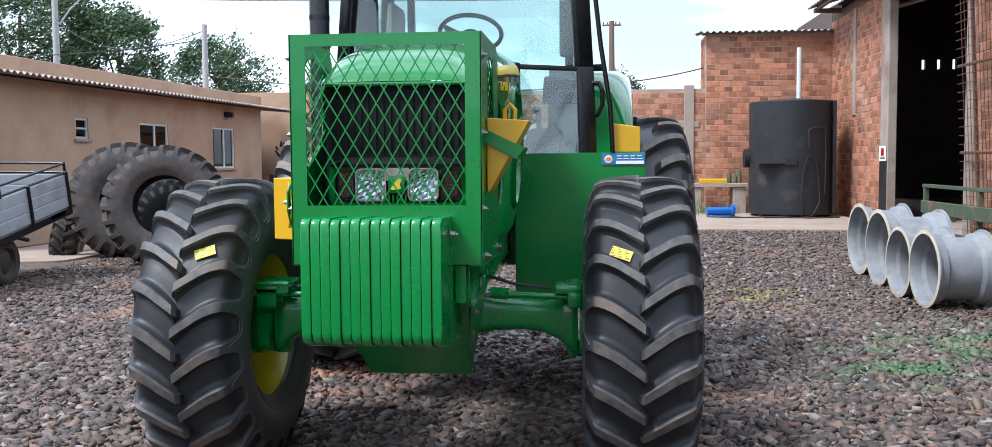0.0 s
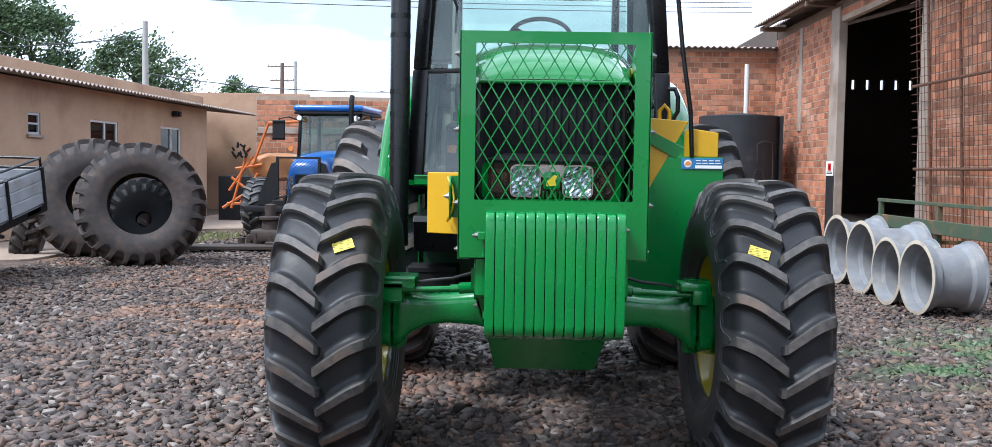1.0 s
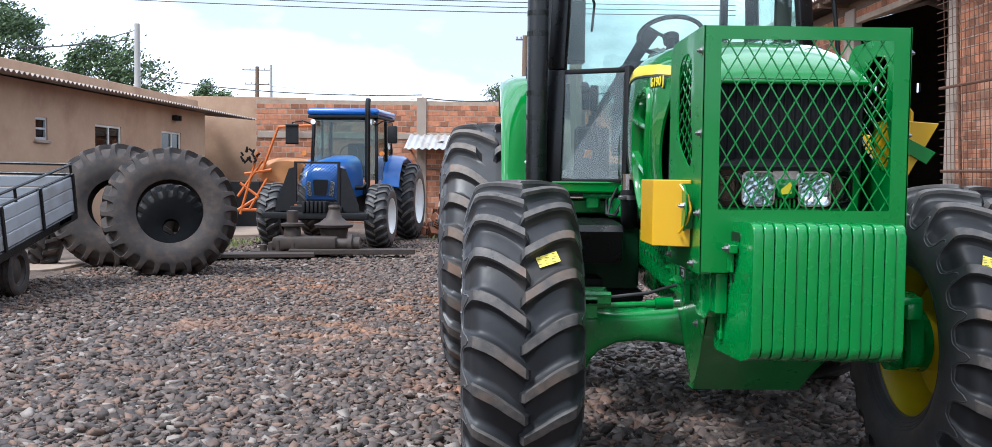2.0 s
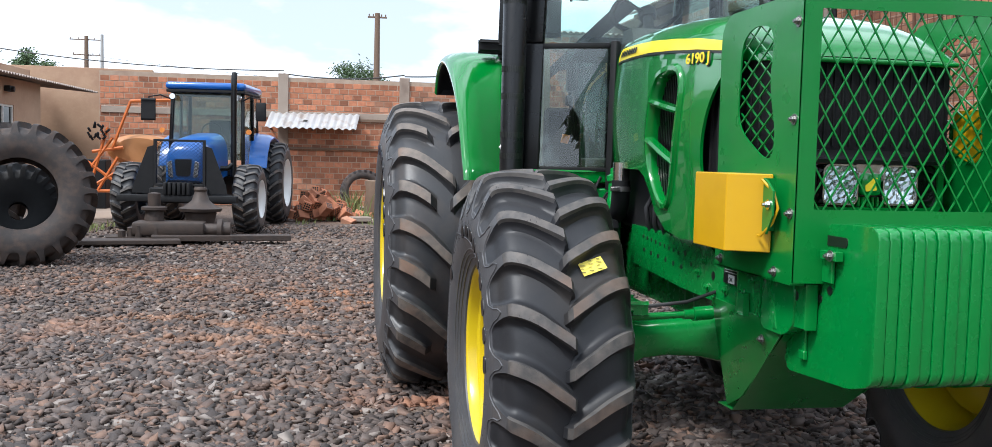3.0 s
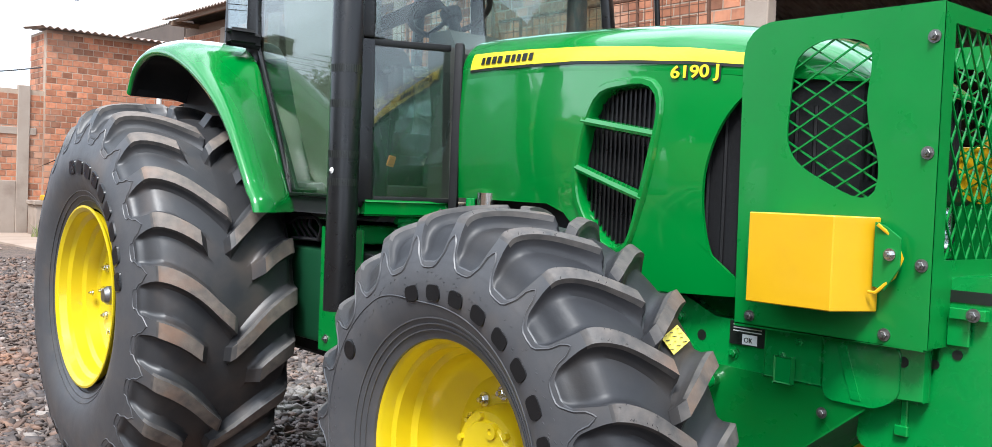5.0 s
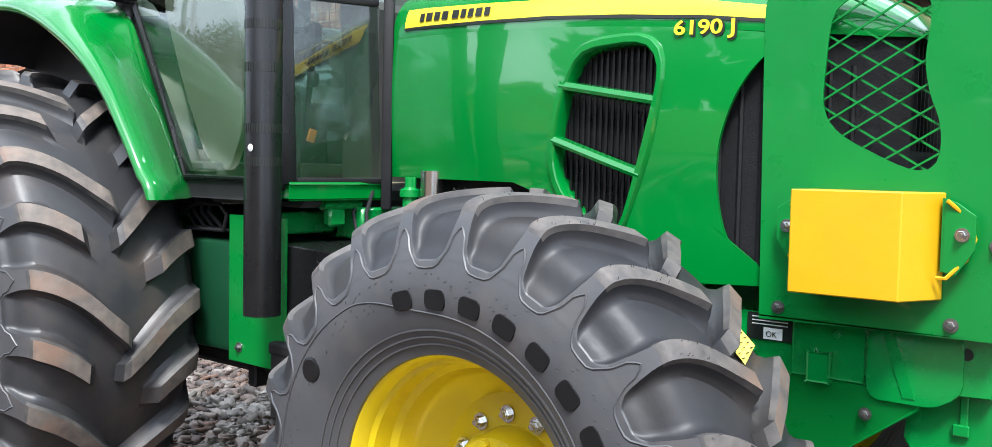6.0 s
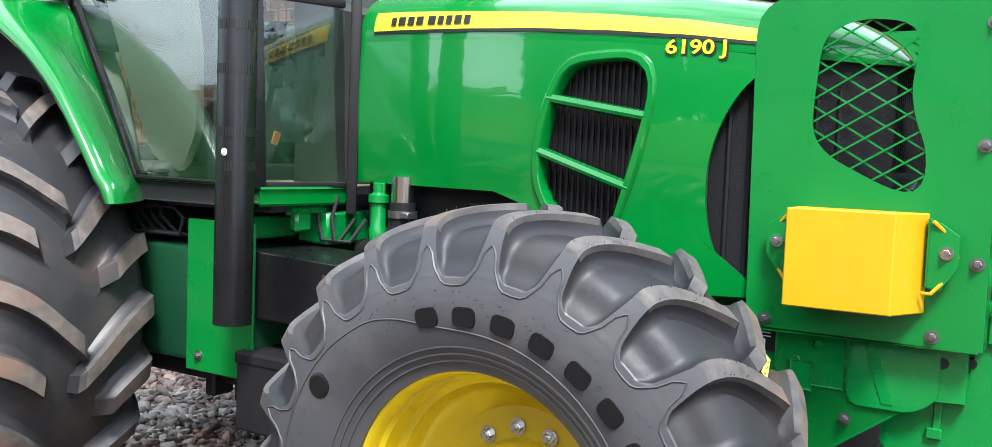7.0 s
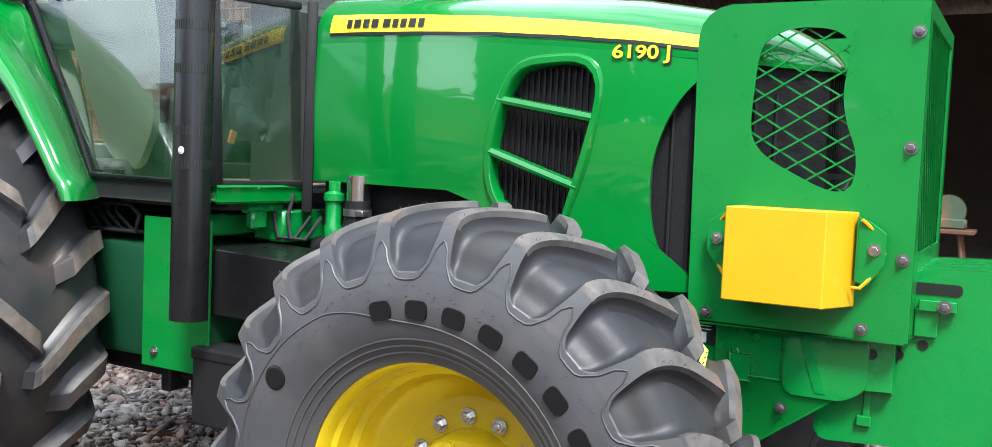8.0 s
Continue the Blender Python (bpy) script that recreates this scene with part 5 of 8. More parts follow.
bm = holed(bmesh.new(), rounded([(-0.30, 1.33), (-0.30, 1.52), (0.30, 1.52), (0.30, 1.33)], 0.05, 5), rounded([(-0.275, 1.35), (-0.275, 1.50), (0.275, 1.50), (0.275, 1.35)], 0.04, 5), lambda u, v, d: (u, 3.975 + d + 0.35 * u * u, v), 0.03)
part("lamp_panel", bm, M_GREEN, nose, "green frame round the lamps", 40)
bm = bmesh.new()
prism(bm, rounded([(-0.285, 1.34), (-0.285, 1.51), (0.285, 1.51), (0.285, 1.34)], 0.04, 4), "y", 4.012, 4.0185)
part("lamp_back", bm, M_GLOSSBLACK, nose)
bm = prism(bmesh.new(), rounded([(-0.052, 1.445), (-0.052, 1.498), (0.052, 1.498), (0.052, 1.445)], 0.006, 2), "y", 3.985, 4.005)
box(bm, -0.17, -0.05, 3.99, 4.005, 1.503, 1.508)
box(bm, 0.05, 0.17, 3.99, 4.005, 1.503, 1.508)
part("bright_strip", bm, M_CHROME, nose, "polished strip between the lamps")
bm = bmesh.new()
for k in range(9):
    box(bm, -0.072 + 0.018 * k - 0.005, -0.072 + 0.018 * k + 0.005, 3.982, 4.0, 1.352, 1.386, 0.002)
part("lower_grille", bm, M_GREEN, nose, "small green ribbed grille under the badge")
for lat, w, h, ring_m in ((-0.112, 0.066, 0.07, 1), (0.112, 0.066, 0.07, 1), (-0.225, 0.036, 0.055, 0), (0.225, 0.036, 0.055, 0)):
    y0 = 3.968 + 0.35 * lat * lat + (0.012 if not ring_m else 0)
    bm = bmesh.new()
    out = rounded([(lat - w, 1.427 - h), (lat - w, 1.427 + h), (lat + w, 1.427 + h), (lat + w, 1.427 - h)], 0.03, 5)
    inn = rounded([(lat - w * 0.92, 1.427 - h * 0.92), (lat - w * 0.92, 1.427 + h * 0.92), (lat + w * 0.92, 1.427 + h * 0.92), (lat + w * 0.92, 1.427 - h * 0.92)], 0.026, 5)
    holed(bm, out, inn, lambda u, v, d: (u, y0 + d, v), 0.035)
    lamp = part("headlamp", bm, M_CHROME if ring_m else M_BLACK, nose, "square headlamp with a bright reflector" if ring_m else "dark outer lamp", 40)
    bm = bmesh.new()
    rows = []
    for i in range(9):
        rows.append([bm.verts.new((lat + (i - 4) / 4 * w * 0.9, y0 + 0.03 - 0.022 * ((((i - 4) / 4) ** 2 + ((j - 4) / 4) ** 2) / 2) + 0.005 * math.sin(i * 2.3 + j * 1.7), 1.427 + (j - 4) / 4 * h * 0.9)) for j in range(9)])
    for p, q in zip(rows, rows[1:]):
        for j in range(8):
            bm.faces.new((p[j], p[j + 1], q[j + 1], q[j]))
    part("reflector", bm, M_MIRRORLAMP if ring_m else M_BLACK, lamp)
    bm = prism(bmesh.new(), inn, "y", y0 + 0.003, y0 + 0.006)
    ln = part("lens", bm, M_CLEAR, lamp)
    ln.visible_shadow = False
    bm = revolve(bmesh.new(), [(y0 + 0.014, 0.0), (y0 + 0.016, 0.010), (y0 + 0.03, 0.012), (y0 + 0.03, 0.0)], 14, "y", (lat, 0, 1.427))
    part("bulb_cap", bm, M_CHROME, lamp, smooth=40)
bm = prism(bmesh.new(), rounded([(-0.036, 1.392), (-0.036, 1.468), (0.036, 1.468), (0.036, 1.392)], 0.014, 3), "y", 3.968, 4.01, 0.003)
badge = part("badge", bm, M_GREEN, nose, "green badge with a plain yellow mark", 40)
bm = prism(bmesh.new(), rounded([(-0.022, 1.405), (-0.024, 1.425), (-0.004, 1.44), (0.010, 1.455), (0.024, 1.45), (0.014, 1.43), (0.02, 1.41)], 0.004, 2), "y", 3.965, 3.969)
part("badge_mark", bm, M_DECALYEL, badge)

# --- mesh front guard ---
CL, CY, CZ0, CZ1 = 0.388, 3.762, 1.112, 2.034
guard = part("front_guard", holed(bmesh.new(), rounded([(0.0015 - CL, CZ0 + 0.002), (0.0015 - CL, CZ1 - 0.0015), (CL - 0.0015, CZ1 - 0.0015), (CL - 0.0015, CZ0 + 0.002)], 0.004, 2), rounded([(-0.322, 1.350), (-0.322, 1.984), (0.322, 1.984), (0.322, 1.350)], 0.004, 2), lambda u, v, d: (u, CY + d, v), 0.006), M_CAGE, tractor, "green welded steel guard with a diamond mesh front")
bm = bmesh.new()
box(bm, 0.004 - CL, CL - 0.004, CY + 0.007, CY + 0.05, CZ1 - 0.008, CZ1 - 0.003, 0.001)
part("top_flange", bm, M_CAGE, guard)
HOLE = smooth_loop([(4.10, 1.962), (4.165, 1.94), (4.20, 1.90), (4.212, 1.80), (4.215, 1.67), (4.175, 1.605), (4.09, 1.555), (4.0, 1.515), (3.945, 1.515), (3.925, 1.56), (3.93, 1.63), (3.955, 1.70), (3.968, 1.78), (3.96, 1.87), (3.965, 1.925), (4.01, 1.955)], 48)
PLATE = [(CY, CZ0), (CY, CZ1), (4.29, CZ1), (4.325, CZ1 - 0.008), (4.355, CZ1 - 0.028), (4.375, CZ1 - 0.055), (4.383, CZ1 - 0.09), (4.385, CZ1 - 0.14), (4.372, CZ0 - 0.012)]


def lattice(bm, place, u0, u1, v0, v1, pu, pv, r, inside):
    """Expanded metal: short flat strands between the knots of a diamond grid."""
    nu, nv = int((u1 - u0) / pu) + 2, int((v1 - v0) / pv) + 2
    for i in range(-1, nu * 2):
        for j in range(-1, nv * 2):
            if (i + j) % 2:
                continue
            a = (u0 + i * pu / 2, v0 + j * pv / 2)
            for s in (-1, 1):
                b = (a[0] + s * pu / 2, a[1] + pv / 2)
                p, q = Vector(a), Vector(b)
                ia, ib = inside(*p), inside(*q)
                if not ia and not ib:
                    continue
                if not (ia and ib):
                    lo, hi = (p, q) if ia else (q, p)
                    good, bad = lo.copy(), hi.copy()
                    for _ in range(8):
                        mid = (good + bad) / 2
                        good, bad = (mid, bad) if inside(*mid) else (good, mid)
                    p, q = lo, good
                d = (q - p)
                if d.length < 0.004:
                    continue
                d.normalize()
                n = Vector((-d.y, d.x)) * r
                e = 0.0035 * s
                vs = [bm.verts.new(place(x.x, x.y, z)) for z in (-0.002 + e, 0.003 + e) for x in (p + n, q + n, q - n, p - n)]
                for f in ((0, 1, 2, 3), (7, 6, 5, 4), (0, 4, 5, 1), (1, 5, 6, 2), (2, 6, 7, 3), (3, 7, 4, 0)):
                    bm.faces.new([vs[k] for k in f])
    return bm


front_mesh = part("diamond_mesh", lattice(bmesh.new(), lambda u, v, d: (u, CY + 0.012 + d, v), -0.355, 0.335, 1.332, 2.0, 0.0637, 0.1065, 0.0024, lambda u, v: abs(u) < 0.334 and 1.337 < v < 1.998), M_CAGE, guard, "green expanded metal mesh")


def in_loop(loop):
    def test(u, v):
        k, n = False, len(loop)
        for i in range(n):
            (x0, y0), (x1, y1) = loop[i], loop[i - 1]
            if (y0 > v) != (y1 > v) and u < (x1 - x0) * (v - y0) / (y1 - y0) + x0:
                k = not k
        return k
    return test


grown = [tuple(Vector((4.07, 1.75)) + (Vector(p) - Vector((4.07, 1.75))) * 1.04) for p in HOLE]
for side in (-1, 1):
    bm = holed(bmesh.new(), PLATE, HOLE, lambda u, v, d: (side * (CL - d), u, v), 0.006)
    plate = part("side_plate", bm, M_CAGE, guard, "green steel side plate with a curved opening")
    part("side_mesh", lattice(bmesh.new(), lambda u, v, d: (side * (CL - 0.012 - d), u, v), 3.875, 4.25, 1.459, 2.0, 0.103, 0.063, 0.0025, in_loop(grown)), M_CAGE, guard)
    bm = bmesh.new()
    box(bm, side * CL, side * (CL - 0.05), CY + 0.01, 4.372, CZ0 - 0.006, CZ0, 0.001)
    part("bottom_flange", bm, M_CAGE, guard)
    first = None
    for y, z in ((3.774, 1.942), (3.776, 1.635), (3.776, 1.335), (4.306, 1.136), (3.87, 1.138)):
        if first is None:
            first = part("bolt", bolt(bmesh.new(), (0, 0, 0), "x", 0.0115, 0.014, side), M_STEEL, guard, "dull steel bolt", 30, (side * CL, y + 0.012, z))
        else:
            again("bolt", first, guard, pose(side * CL, y + 0.012, z))

# --- yellow tool box on the guard ---
bm = bmesh.new()
loft(bm, [[(-0.392, 4.235, z), (-0.533, 4.235, z), (-0.531, 3.965, z), (-0.398, 3.905, z), (-0.392, 3.905, z)] for z in (1.198, 1.458)])
bmesh.ops.bevel(bm, geom=list(bm.edges), offset=0.003, segments=1, affect="EDGES")
tbox = part("tool_box", bm, M_YELLOW, guard, "plain yellow sheet-metal box with hooks")
for y0, ys in ((4.262, 1), (3.878, -1)):
    bm = bmesh.new()
    prism(bm, [(y0 - ys * 0.02, 1.27), (y0 - ys * 0.02, 1.445), (y0 + ys * 0.008, 1.435), (y0 + ys * 0.05, 1.405), (y0 + ys * 0.05, 1.325), (y0 + ys * 0.01, 1.262)], "x", -CL - 0.042, -CL - 0.035, 0.001)
    box(bm, -CL - 0.04, -CL, y0 - ys * 0.022 - 0.003, y0 - ys * 0.022 + 0.003, 1.27, 1.445)
    part("box_bracket", bm, M_CAGE, tbox, "green bolted bracket")
    part("bracket_bolt", bolt(bmesh.new(), (-CL - 0.042, y0 + ys * 0.022, 1.36), "x", 0.011, 0.016), M_CHROME, tbox, smooth=30)
    bm = tube(bmesh.new(), [(-CL - 0.05, y0 - ys * 0.03, 1.255), (-CL - 0.052, y0 - ys * 0.008, 1.255), (-CL - 0.030, y0 + ys * 0.030, 1.30), (-CL - 0.020, y0 + ys * 0.045, 1.35), (-CL - 0.030, y0 + ys * 0.030, 1.40), (-CL - 0.052, y0 - ys * 0.012, 1.44)], 0.005, 6)
    part("hook_rod", bm, M_YELLOW, tbox, smooth=50)

# --- yellow wheel chock held on the other side ---
bm = loft(bmesh.new(), [[(CL + a, y, z) for a, z in ((0.004, 1.70), (0.178, 1.688), (0.012, 1.395), (0.004, 1.40))] for y in (3.90, 4.10)])
bmesh.ops.bevel(bm, geom=list(bm.edges), offset=0.003, segments=1, affect="EDGES")
chock = part("wheel_chock", bm, M_YELLOW, guard, "yellow steel wheel chock in a green strap")
bm = tube(bmesh.new(), [(CL + 0.07, 4.0, 1.69), (CL + 0.068, 4.0, 1.735), (CL + 0.09, 4.0, 1.76), (CL + 0.112, 4.0, 1.735), (CL + 0.11, 4.0, 1.69)], 0.009, 8)
part("handle", bm, M_YELLOW, chock, smooth=50)
bm = bmesh.new()
prism(bm, [(CL, 1.655), (CL + 0.16, 1.575), (CL + 0.125, 1.53), (CL, 1.60)], "y", 3.885, 3.895, 0.001)
prism(bm, [(CL, 1.655), (CL + 0.16, 1.575), (CL + 0.125, 1.53), (CL, 1.60)], "y", 4.106, 4.116, 0.001)
pieces("strap", bm, M_CAGE, chock)

# --- front weights ---
WN, W0, W1 = 14, -0.268, 0.268
wp = (W1 - W0) / WN
out = rounded([(3.478, 0.845), (3.478, 1.312), (3.60, 1.312), (3.78, 1.305), (3.78, 1.13), (3.80, 1.02), (3.86, 0.96), (4.005, 0.945), (4.015, 0.80), (3.98, 0.785), (3.60, 0.81)], 0.035, 4)
carrier = part("weight_stack", cube(-0.25, 0.25, 3.70, 3.95, 1.0, 1.26), M_CAST, tractor, "row of fourteen green cast front weights")
bm = prism(bmesh.new(), out, "x", -wp / 2 + 0.0018, wp / 2 - 0.0018)
es = [e for e in bm.edges if abs(e.verts[0].co.x - e.verts[1].co.x) < 1e-6]
bmesh.ops.bevel(bm, geom=es, offset=0.0055, segments=2, affect="EDGES", profile=0.5)
first = part("weight", bm, M_CAST, carrier, "", 40, (W0 + wp / 2, 0, 0))
for k in range(1, WN):
    again("weight", first, carrier, pose(W0 + wp * (k + 0.5), 0.003 * ((k * 5) % 3 - 1), 0.002 * ((k * 7) % 3 - 1)))
bm = bmesh.new()
box(bm, -0.30, -0.272, 3.655, 3.75, 1.195, 1.225, 0.002)
box(bm, -0.285, -0.272, 3.70, 3.76, 1.12, 1.20, 0.003)
part("weight_clamp", bm, M_CAST, carrier)
part("bolt", bolt(bmesh.new(), (-0.30, 3.685, 1.21), "x", 0.012, 0.016), M_STEEL, carrier, smooth=30)
part("bolt", bolt(bmesh.new(), (0.272, 3.685, 1.24), "x", 0.014, 0.02, 1), M_STEEL, carrier, smooth=30)
bm = bmesh.new()
box(bm, -0.278, -0.268, 3.86, 3.88, 0.86, 0.955, 0.003)
box(bm, -0.283, -0.268, 3.855, 3.895, 0.845, 0.875, 0.003)
part("weight_lug", bm, M_CAST, carrier)
bm = prism(bmesh.new(), rounded([(3.645, 1.238), (3.645, 1.270), (3.775, 1.270), (3.775, 1.238)], 0.015, 4), "x", -0.2695, -0.266)
part("grip_slot", bm, M_INK, carrier, "dark grip slot in the outer weight")
for y, z, r in ((3.735, 1.095, 0.014), (3.795, 1.06, 0.013), (3.735, 1.150, 0.013)):
    bm = revolve(bmesh.new(), [(-0.266, 0.0), (-0.2695, 0.0), (-0.2695, r), (-0.266, r)], 16, "x", (0, y, z))
    part("bolt_hole", bm, M_INK, carrier)

# --- frame, axle, lower guard ---
chassis = part("chassis", cube(-0.20, 0.20, 4.3, 7.2, 0.78, 1.25, 0.03, 2), M_CAST, tractor, "green cast engine and transmission housing", 40)
for side in (-1, 1):
    bm = bmesh.new()
    prism(bm, [(3.80, 0.955), (3.80, 1.105), (4.50, 1.105), (4.62, 1.165), (5.60, 1.17), (5.60, 0.98), (4.9, 0.945), (4.3, 0.935)], "x", side * 0.27, side * 0.315, 0.004)
    rail = part("frame_rail", bm, M_CAST, chassis, "green frame rail with bolt holes", 40)
    bm = bmesh.new()
    for y, z, r in [(5.42 - 0.06 * k, 1.125 - 0.004 * k, 0.009) for k in range(9)] + [(5.40 - 0.1 * k, 1.06 - 0.005 * k, 0.011) for k in range(6)] + [(4.86, 1.10, 0.014), (4.79, 1.06, 0.010), (4.55, 1.04, 0.018), (4.30, 1.06, 0.013), (3.93, 1.02, 0.012), (3.86, 1.06, 0.016)]:
        revolve(bm, [(side * 0.31, 0.0), (side * 0.3165, 0.0), (side * 0.3165, r), (side * 0.31, r)], 10, "x", (0, y, z))
    tagged(part("bolt_holes", bm, M_INK, rail), kind="stuff")
    bm = bmesh.new()
    for y, z in ((4.70, 1.04), (4.64, 1.09), (4.24, 1.02), (4.18, 1.07), (4.60, 0.99), (4.42, 1.00)):
        bolt(bm, (side * 0.315, y, z), "x", 0.013, 0.014, side)
    tagged(part("rail_bolts", bm, M_CAST, rail, smooth=30), kind="stuff")
    bm = bmesh.new()
    box(bm, side * 0.20, side * 0.321, 4.104, 4.30, 0.95, 1.10, 0.006, 2)
    prism(bm, rounded([(3.865, 0.955), (3.865, 1.10), (4.098, 1.10), (4.098, 0.915), (3.93, 0.915)], 0.028, 4), "x", side * 0.20, side * 0.323, 0.004)
    loft(bm, [[(side * lat, y, z), (side * lat, y + 0.03, z), (side * 0.30, y + 0.03, z), (side * 0.30, y, z)] for y, z, lat in ((4.03, 1.09, 0.328), (3.975, 0.93, 0.326))])
    box(bm, side * 0.33, side * 0.345, 4.19, 4.25, 0.94, 1.02, 0.004)
    part("front_support", bm, M_CAST, chassis, "", 40)
    bm = loft(bmesh.new(), [[(side * (lat + d), y, z) for d in (0.0, 0.005)] + [(side * (lat2 + d), y2, z2) for d in (0.005, 0.0)] for (y, z, lat), (y2, z2, lat2) in (((3.93, 0.94, 0.315), (3.97, 0.90, 0.31)), ((4.30, 0.952, 0.315), (4.36, 0.60, 0.245)), ((4.55, 0.957, 0.315), (4.55, 0.515, 0.23)))])
    gp = part("lower_guard", bm, M_CAGE, chassis, "green folded sheet guard under the nose")
    part("guard_bolt", bolt(bmesh.new(), (side * 0.315, 4.10, 0.87), "x", 0.011, 0.012, side), M_STEEL, gp, smooth=30)
bm = loft(bmesh.new(), [[(-a, y, z), (-a, y + 0.008, z - 0.006), (a, y + 0.008, z - 0.006), (a, y, z)] for y, z, a in ((3.90, 0.955, 0.31), (4.48, 0.515, 0.24), (4.62, 0.51, 0.24))])
part("belly_plate", bm, M_CAGE, chassis, "green sloping belly plate")
AXLE = [(0.0, 0.79, 0.13, 0.13), (0.22, 0.79, 0.115, 0.12), (0.34, 0.785, 0.090, 0.088), (0.48, 0.778, 0.078, 0.074), (0.58, 0.770, 0.080, 0.078), (0.66, 0.758, 0.098, 0.105), (0.71, 0.745, 0.112, 0.145), (0.745, 0.738, 0.10, 0.155)]
bm = loft(bmesh.new(), [[(x, 4.655 + d * math.copysign(abs(math.cos(a)) ** 0.55, math.cos(a)), z + h * math.copysign(abs(math.sin(a)) ** 0.55, math.sin(a))) for a in [2 * math.pi * (k + 0.5) / 20 for k in range(20)]]
                        for x, z, d, h in [(-x, z, d, h) for x, z, d, h in AXLE[::-1]] + AXLE[1:]])
axle = part("front_axle", bm, M_CAST, tractor, "green cast front axle", 50)
for side in (-1, 1):
    bm = bmesh.new()
    prism(bm, rounded([(4.50, 0.62), (4.50, 0.78), (4.53, 0.90), (4.60, 0.945), (4.74, 0.945), (4.81, 0.88), (4.84, 0.76), (4.82, 0.64), (4.74, 0.585), (4.58, 0.585)], 0.03, 3), "x", side * 0.755, side * 0.815, 0.006)
    revolve(bm, [(0.575, 0.0), (0.575, 0.036), (0.60, 0.048), (0.64, 0.050)], 16, "z", (side * 0.735, 4.655, 0))
    revolve(bm, [(0.88, 0.055), (0.92, 0.050), (0.945, 0.040), (0.945, 0.0)], 16, "z", (side * 0.735, 4.655, 0))
    revolve(bm, [(side * 0.80, 0.0), (side * 0.80, 0.135), (side * 0.86, 0.15), (side * 0.90, 0.15), (side * 0.90, 0.0)], 30, "x", (0, FY, FZ))
    box(bm, side * 0.64, side * 0.77, 4.42, 4.60, 0.905, 0.945, 0.012, 2)
    box(bm, side * 0.70, side * 0.77, 4.42, 4.52, 0.84, 0.92, 0.012, 2)
    part("steering_knuckle", bm, M_CAST, axle, "", 40)
    bm = bmesh.new()
    rod(bm, (side * 0.34, 4.50, 0.90), (side * 0.42, 4.49, 0.896), 0.028, 16)
    rod(bm, (side * 0.42, 4.49, 0.896), (side * 0.46, 4.49, 0.894), 0.020, 16)
    rod(bm, (side * 0.46, 4.49, 0.894), (side * 0.72, 4.48, 0.884), 0.014, 12)
    part("steering_ram", bm, M_CAST, axle, "", 40)
    part("ram_rod", rod(bmesh.new(), (side * 0.20, 4.50, 0.902), (side * 0.34, 4.49, 0.90), 0.020, 14), M_CHROME, axle, "bright steel ram rod", 40)
    bm = tube(bmesh.new(), [(side * 0.25, 4.56, 0.99), (side * 0.36, 4.50, 0.97), (side * 0.45, 4.48, 0.945), (side * 0.55, 4.48, 0.935), (side * 0.62, 4.52, 0.92)], 0.008, 6)
    part("hose", bm, M_CABLE, axle, smooth=60)
bm = bmesh.new()
box(bm, -0.13, 0.13, 4.45, 4.85, 0.68, 0.98, 0.03, 2)
part("axle_pivot", bm, M_CAST, axle, "", 40)

# --- engine bay seen under the hood ---
bm = bmesh.new()
box(bm, -0.30, 0.30, 4.65, 5.85, 1.15, 1.80, 0.02)
engine = part("engine_block", bm, M_BLACKMATT, tractor, "dark engine behind the hood")
bm = tube(bmesh.new(), [(-0.375, 5.62, 1.39), (-0.375, 5.62, 1.33), (-0.37, 5.64, 1.27), (-0.36, 5.70, 1.22), (-0.34, 5.82, 1.20)], 0.046, 16)
part("rubber_hose", bm, M_BLACKMATT, engine, smooth=50)
bm = revolve(bmesh.new(), [(1.33, 0.0), (1.33, 0.044), (1.352, 0.044), (1.354, 0.047), (1.36, 0.047), (1.362, 0.042), (1.48, 0.042), (1.48, 0.0)], 24, "z", (-0.375, 5.62, 0))
part("intake_pipe", bm, M_CHROME, engine, "bright metal intake pipe", 40)
bm = revolve(bmesh.new(), [(1.335, 0.046), (1.335, 0.052), (1.360, 0.052), (1.360, 0.046)], 24, "z", (-0.375, 5.62, 0), closed=True)
box(bm, -0.44, -0.40, 5.55, 5.585, 1.338, 1.357, 0.002)
part("hose_clamp", bm, M_STEEL, engine, smooth=40)
bm = bmesh.new()
revolve(bm, [(1.24, 0.0), (1.24, 0.030), (1.29, 0.034), (1.30, 0.028), (1.38, 0.028), (1.385, 0.038), (1.41, 0.038), (1.42, 0.02), (1.45, 0.02), (1.45, 0.0)], 16, "z", (-0.38, 5.725, 0))
part("filter_housing", bm, M_CAST, engine, "small green filter housing", 40)
bm = bmesh.new()
box(bm, -0.385, -0.372, 5.70, 5.75, 1.33, 1.455, 0.003)
part("filter_bracket", bm, M_CAST, engine)
for k in range(2):
    bm = tube(bmesh.new(), [(-0.40, 5.90 + 0.05 * k, 1.40), (-0.44 - 0.02 * k, 5.89 + 0.05 * k, 1.32), (-0.46, 5.86 + 0.06 * k, 1.24), (-0.42, 5.82 + 0.05 * k, 1.235), (-0.38, 5.78 + 0.05 * k, 1.32)], 0.008, 6)
    part("hose", bm, M_CABLE, engine, smooth=60)
for k in range(4):
    bm = tube(bmesh.new(), [(-0.30, 4.95 + 0.12 * k, 1.35), (-0.335, 4.97 + 0.12 * k, 1.27), (-0.33, 5.02 + 0.1 * k, 1.20), (-0.30, 5.05 + 0.1 * k, 1.15)], 0.012, 6)
    part("hose", bm, M_CABLE, engine, smooth=60)

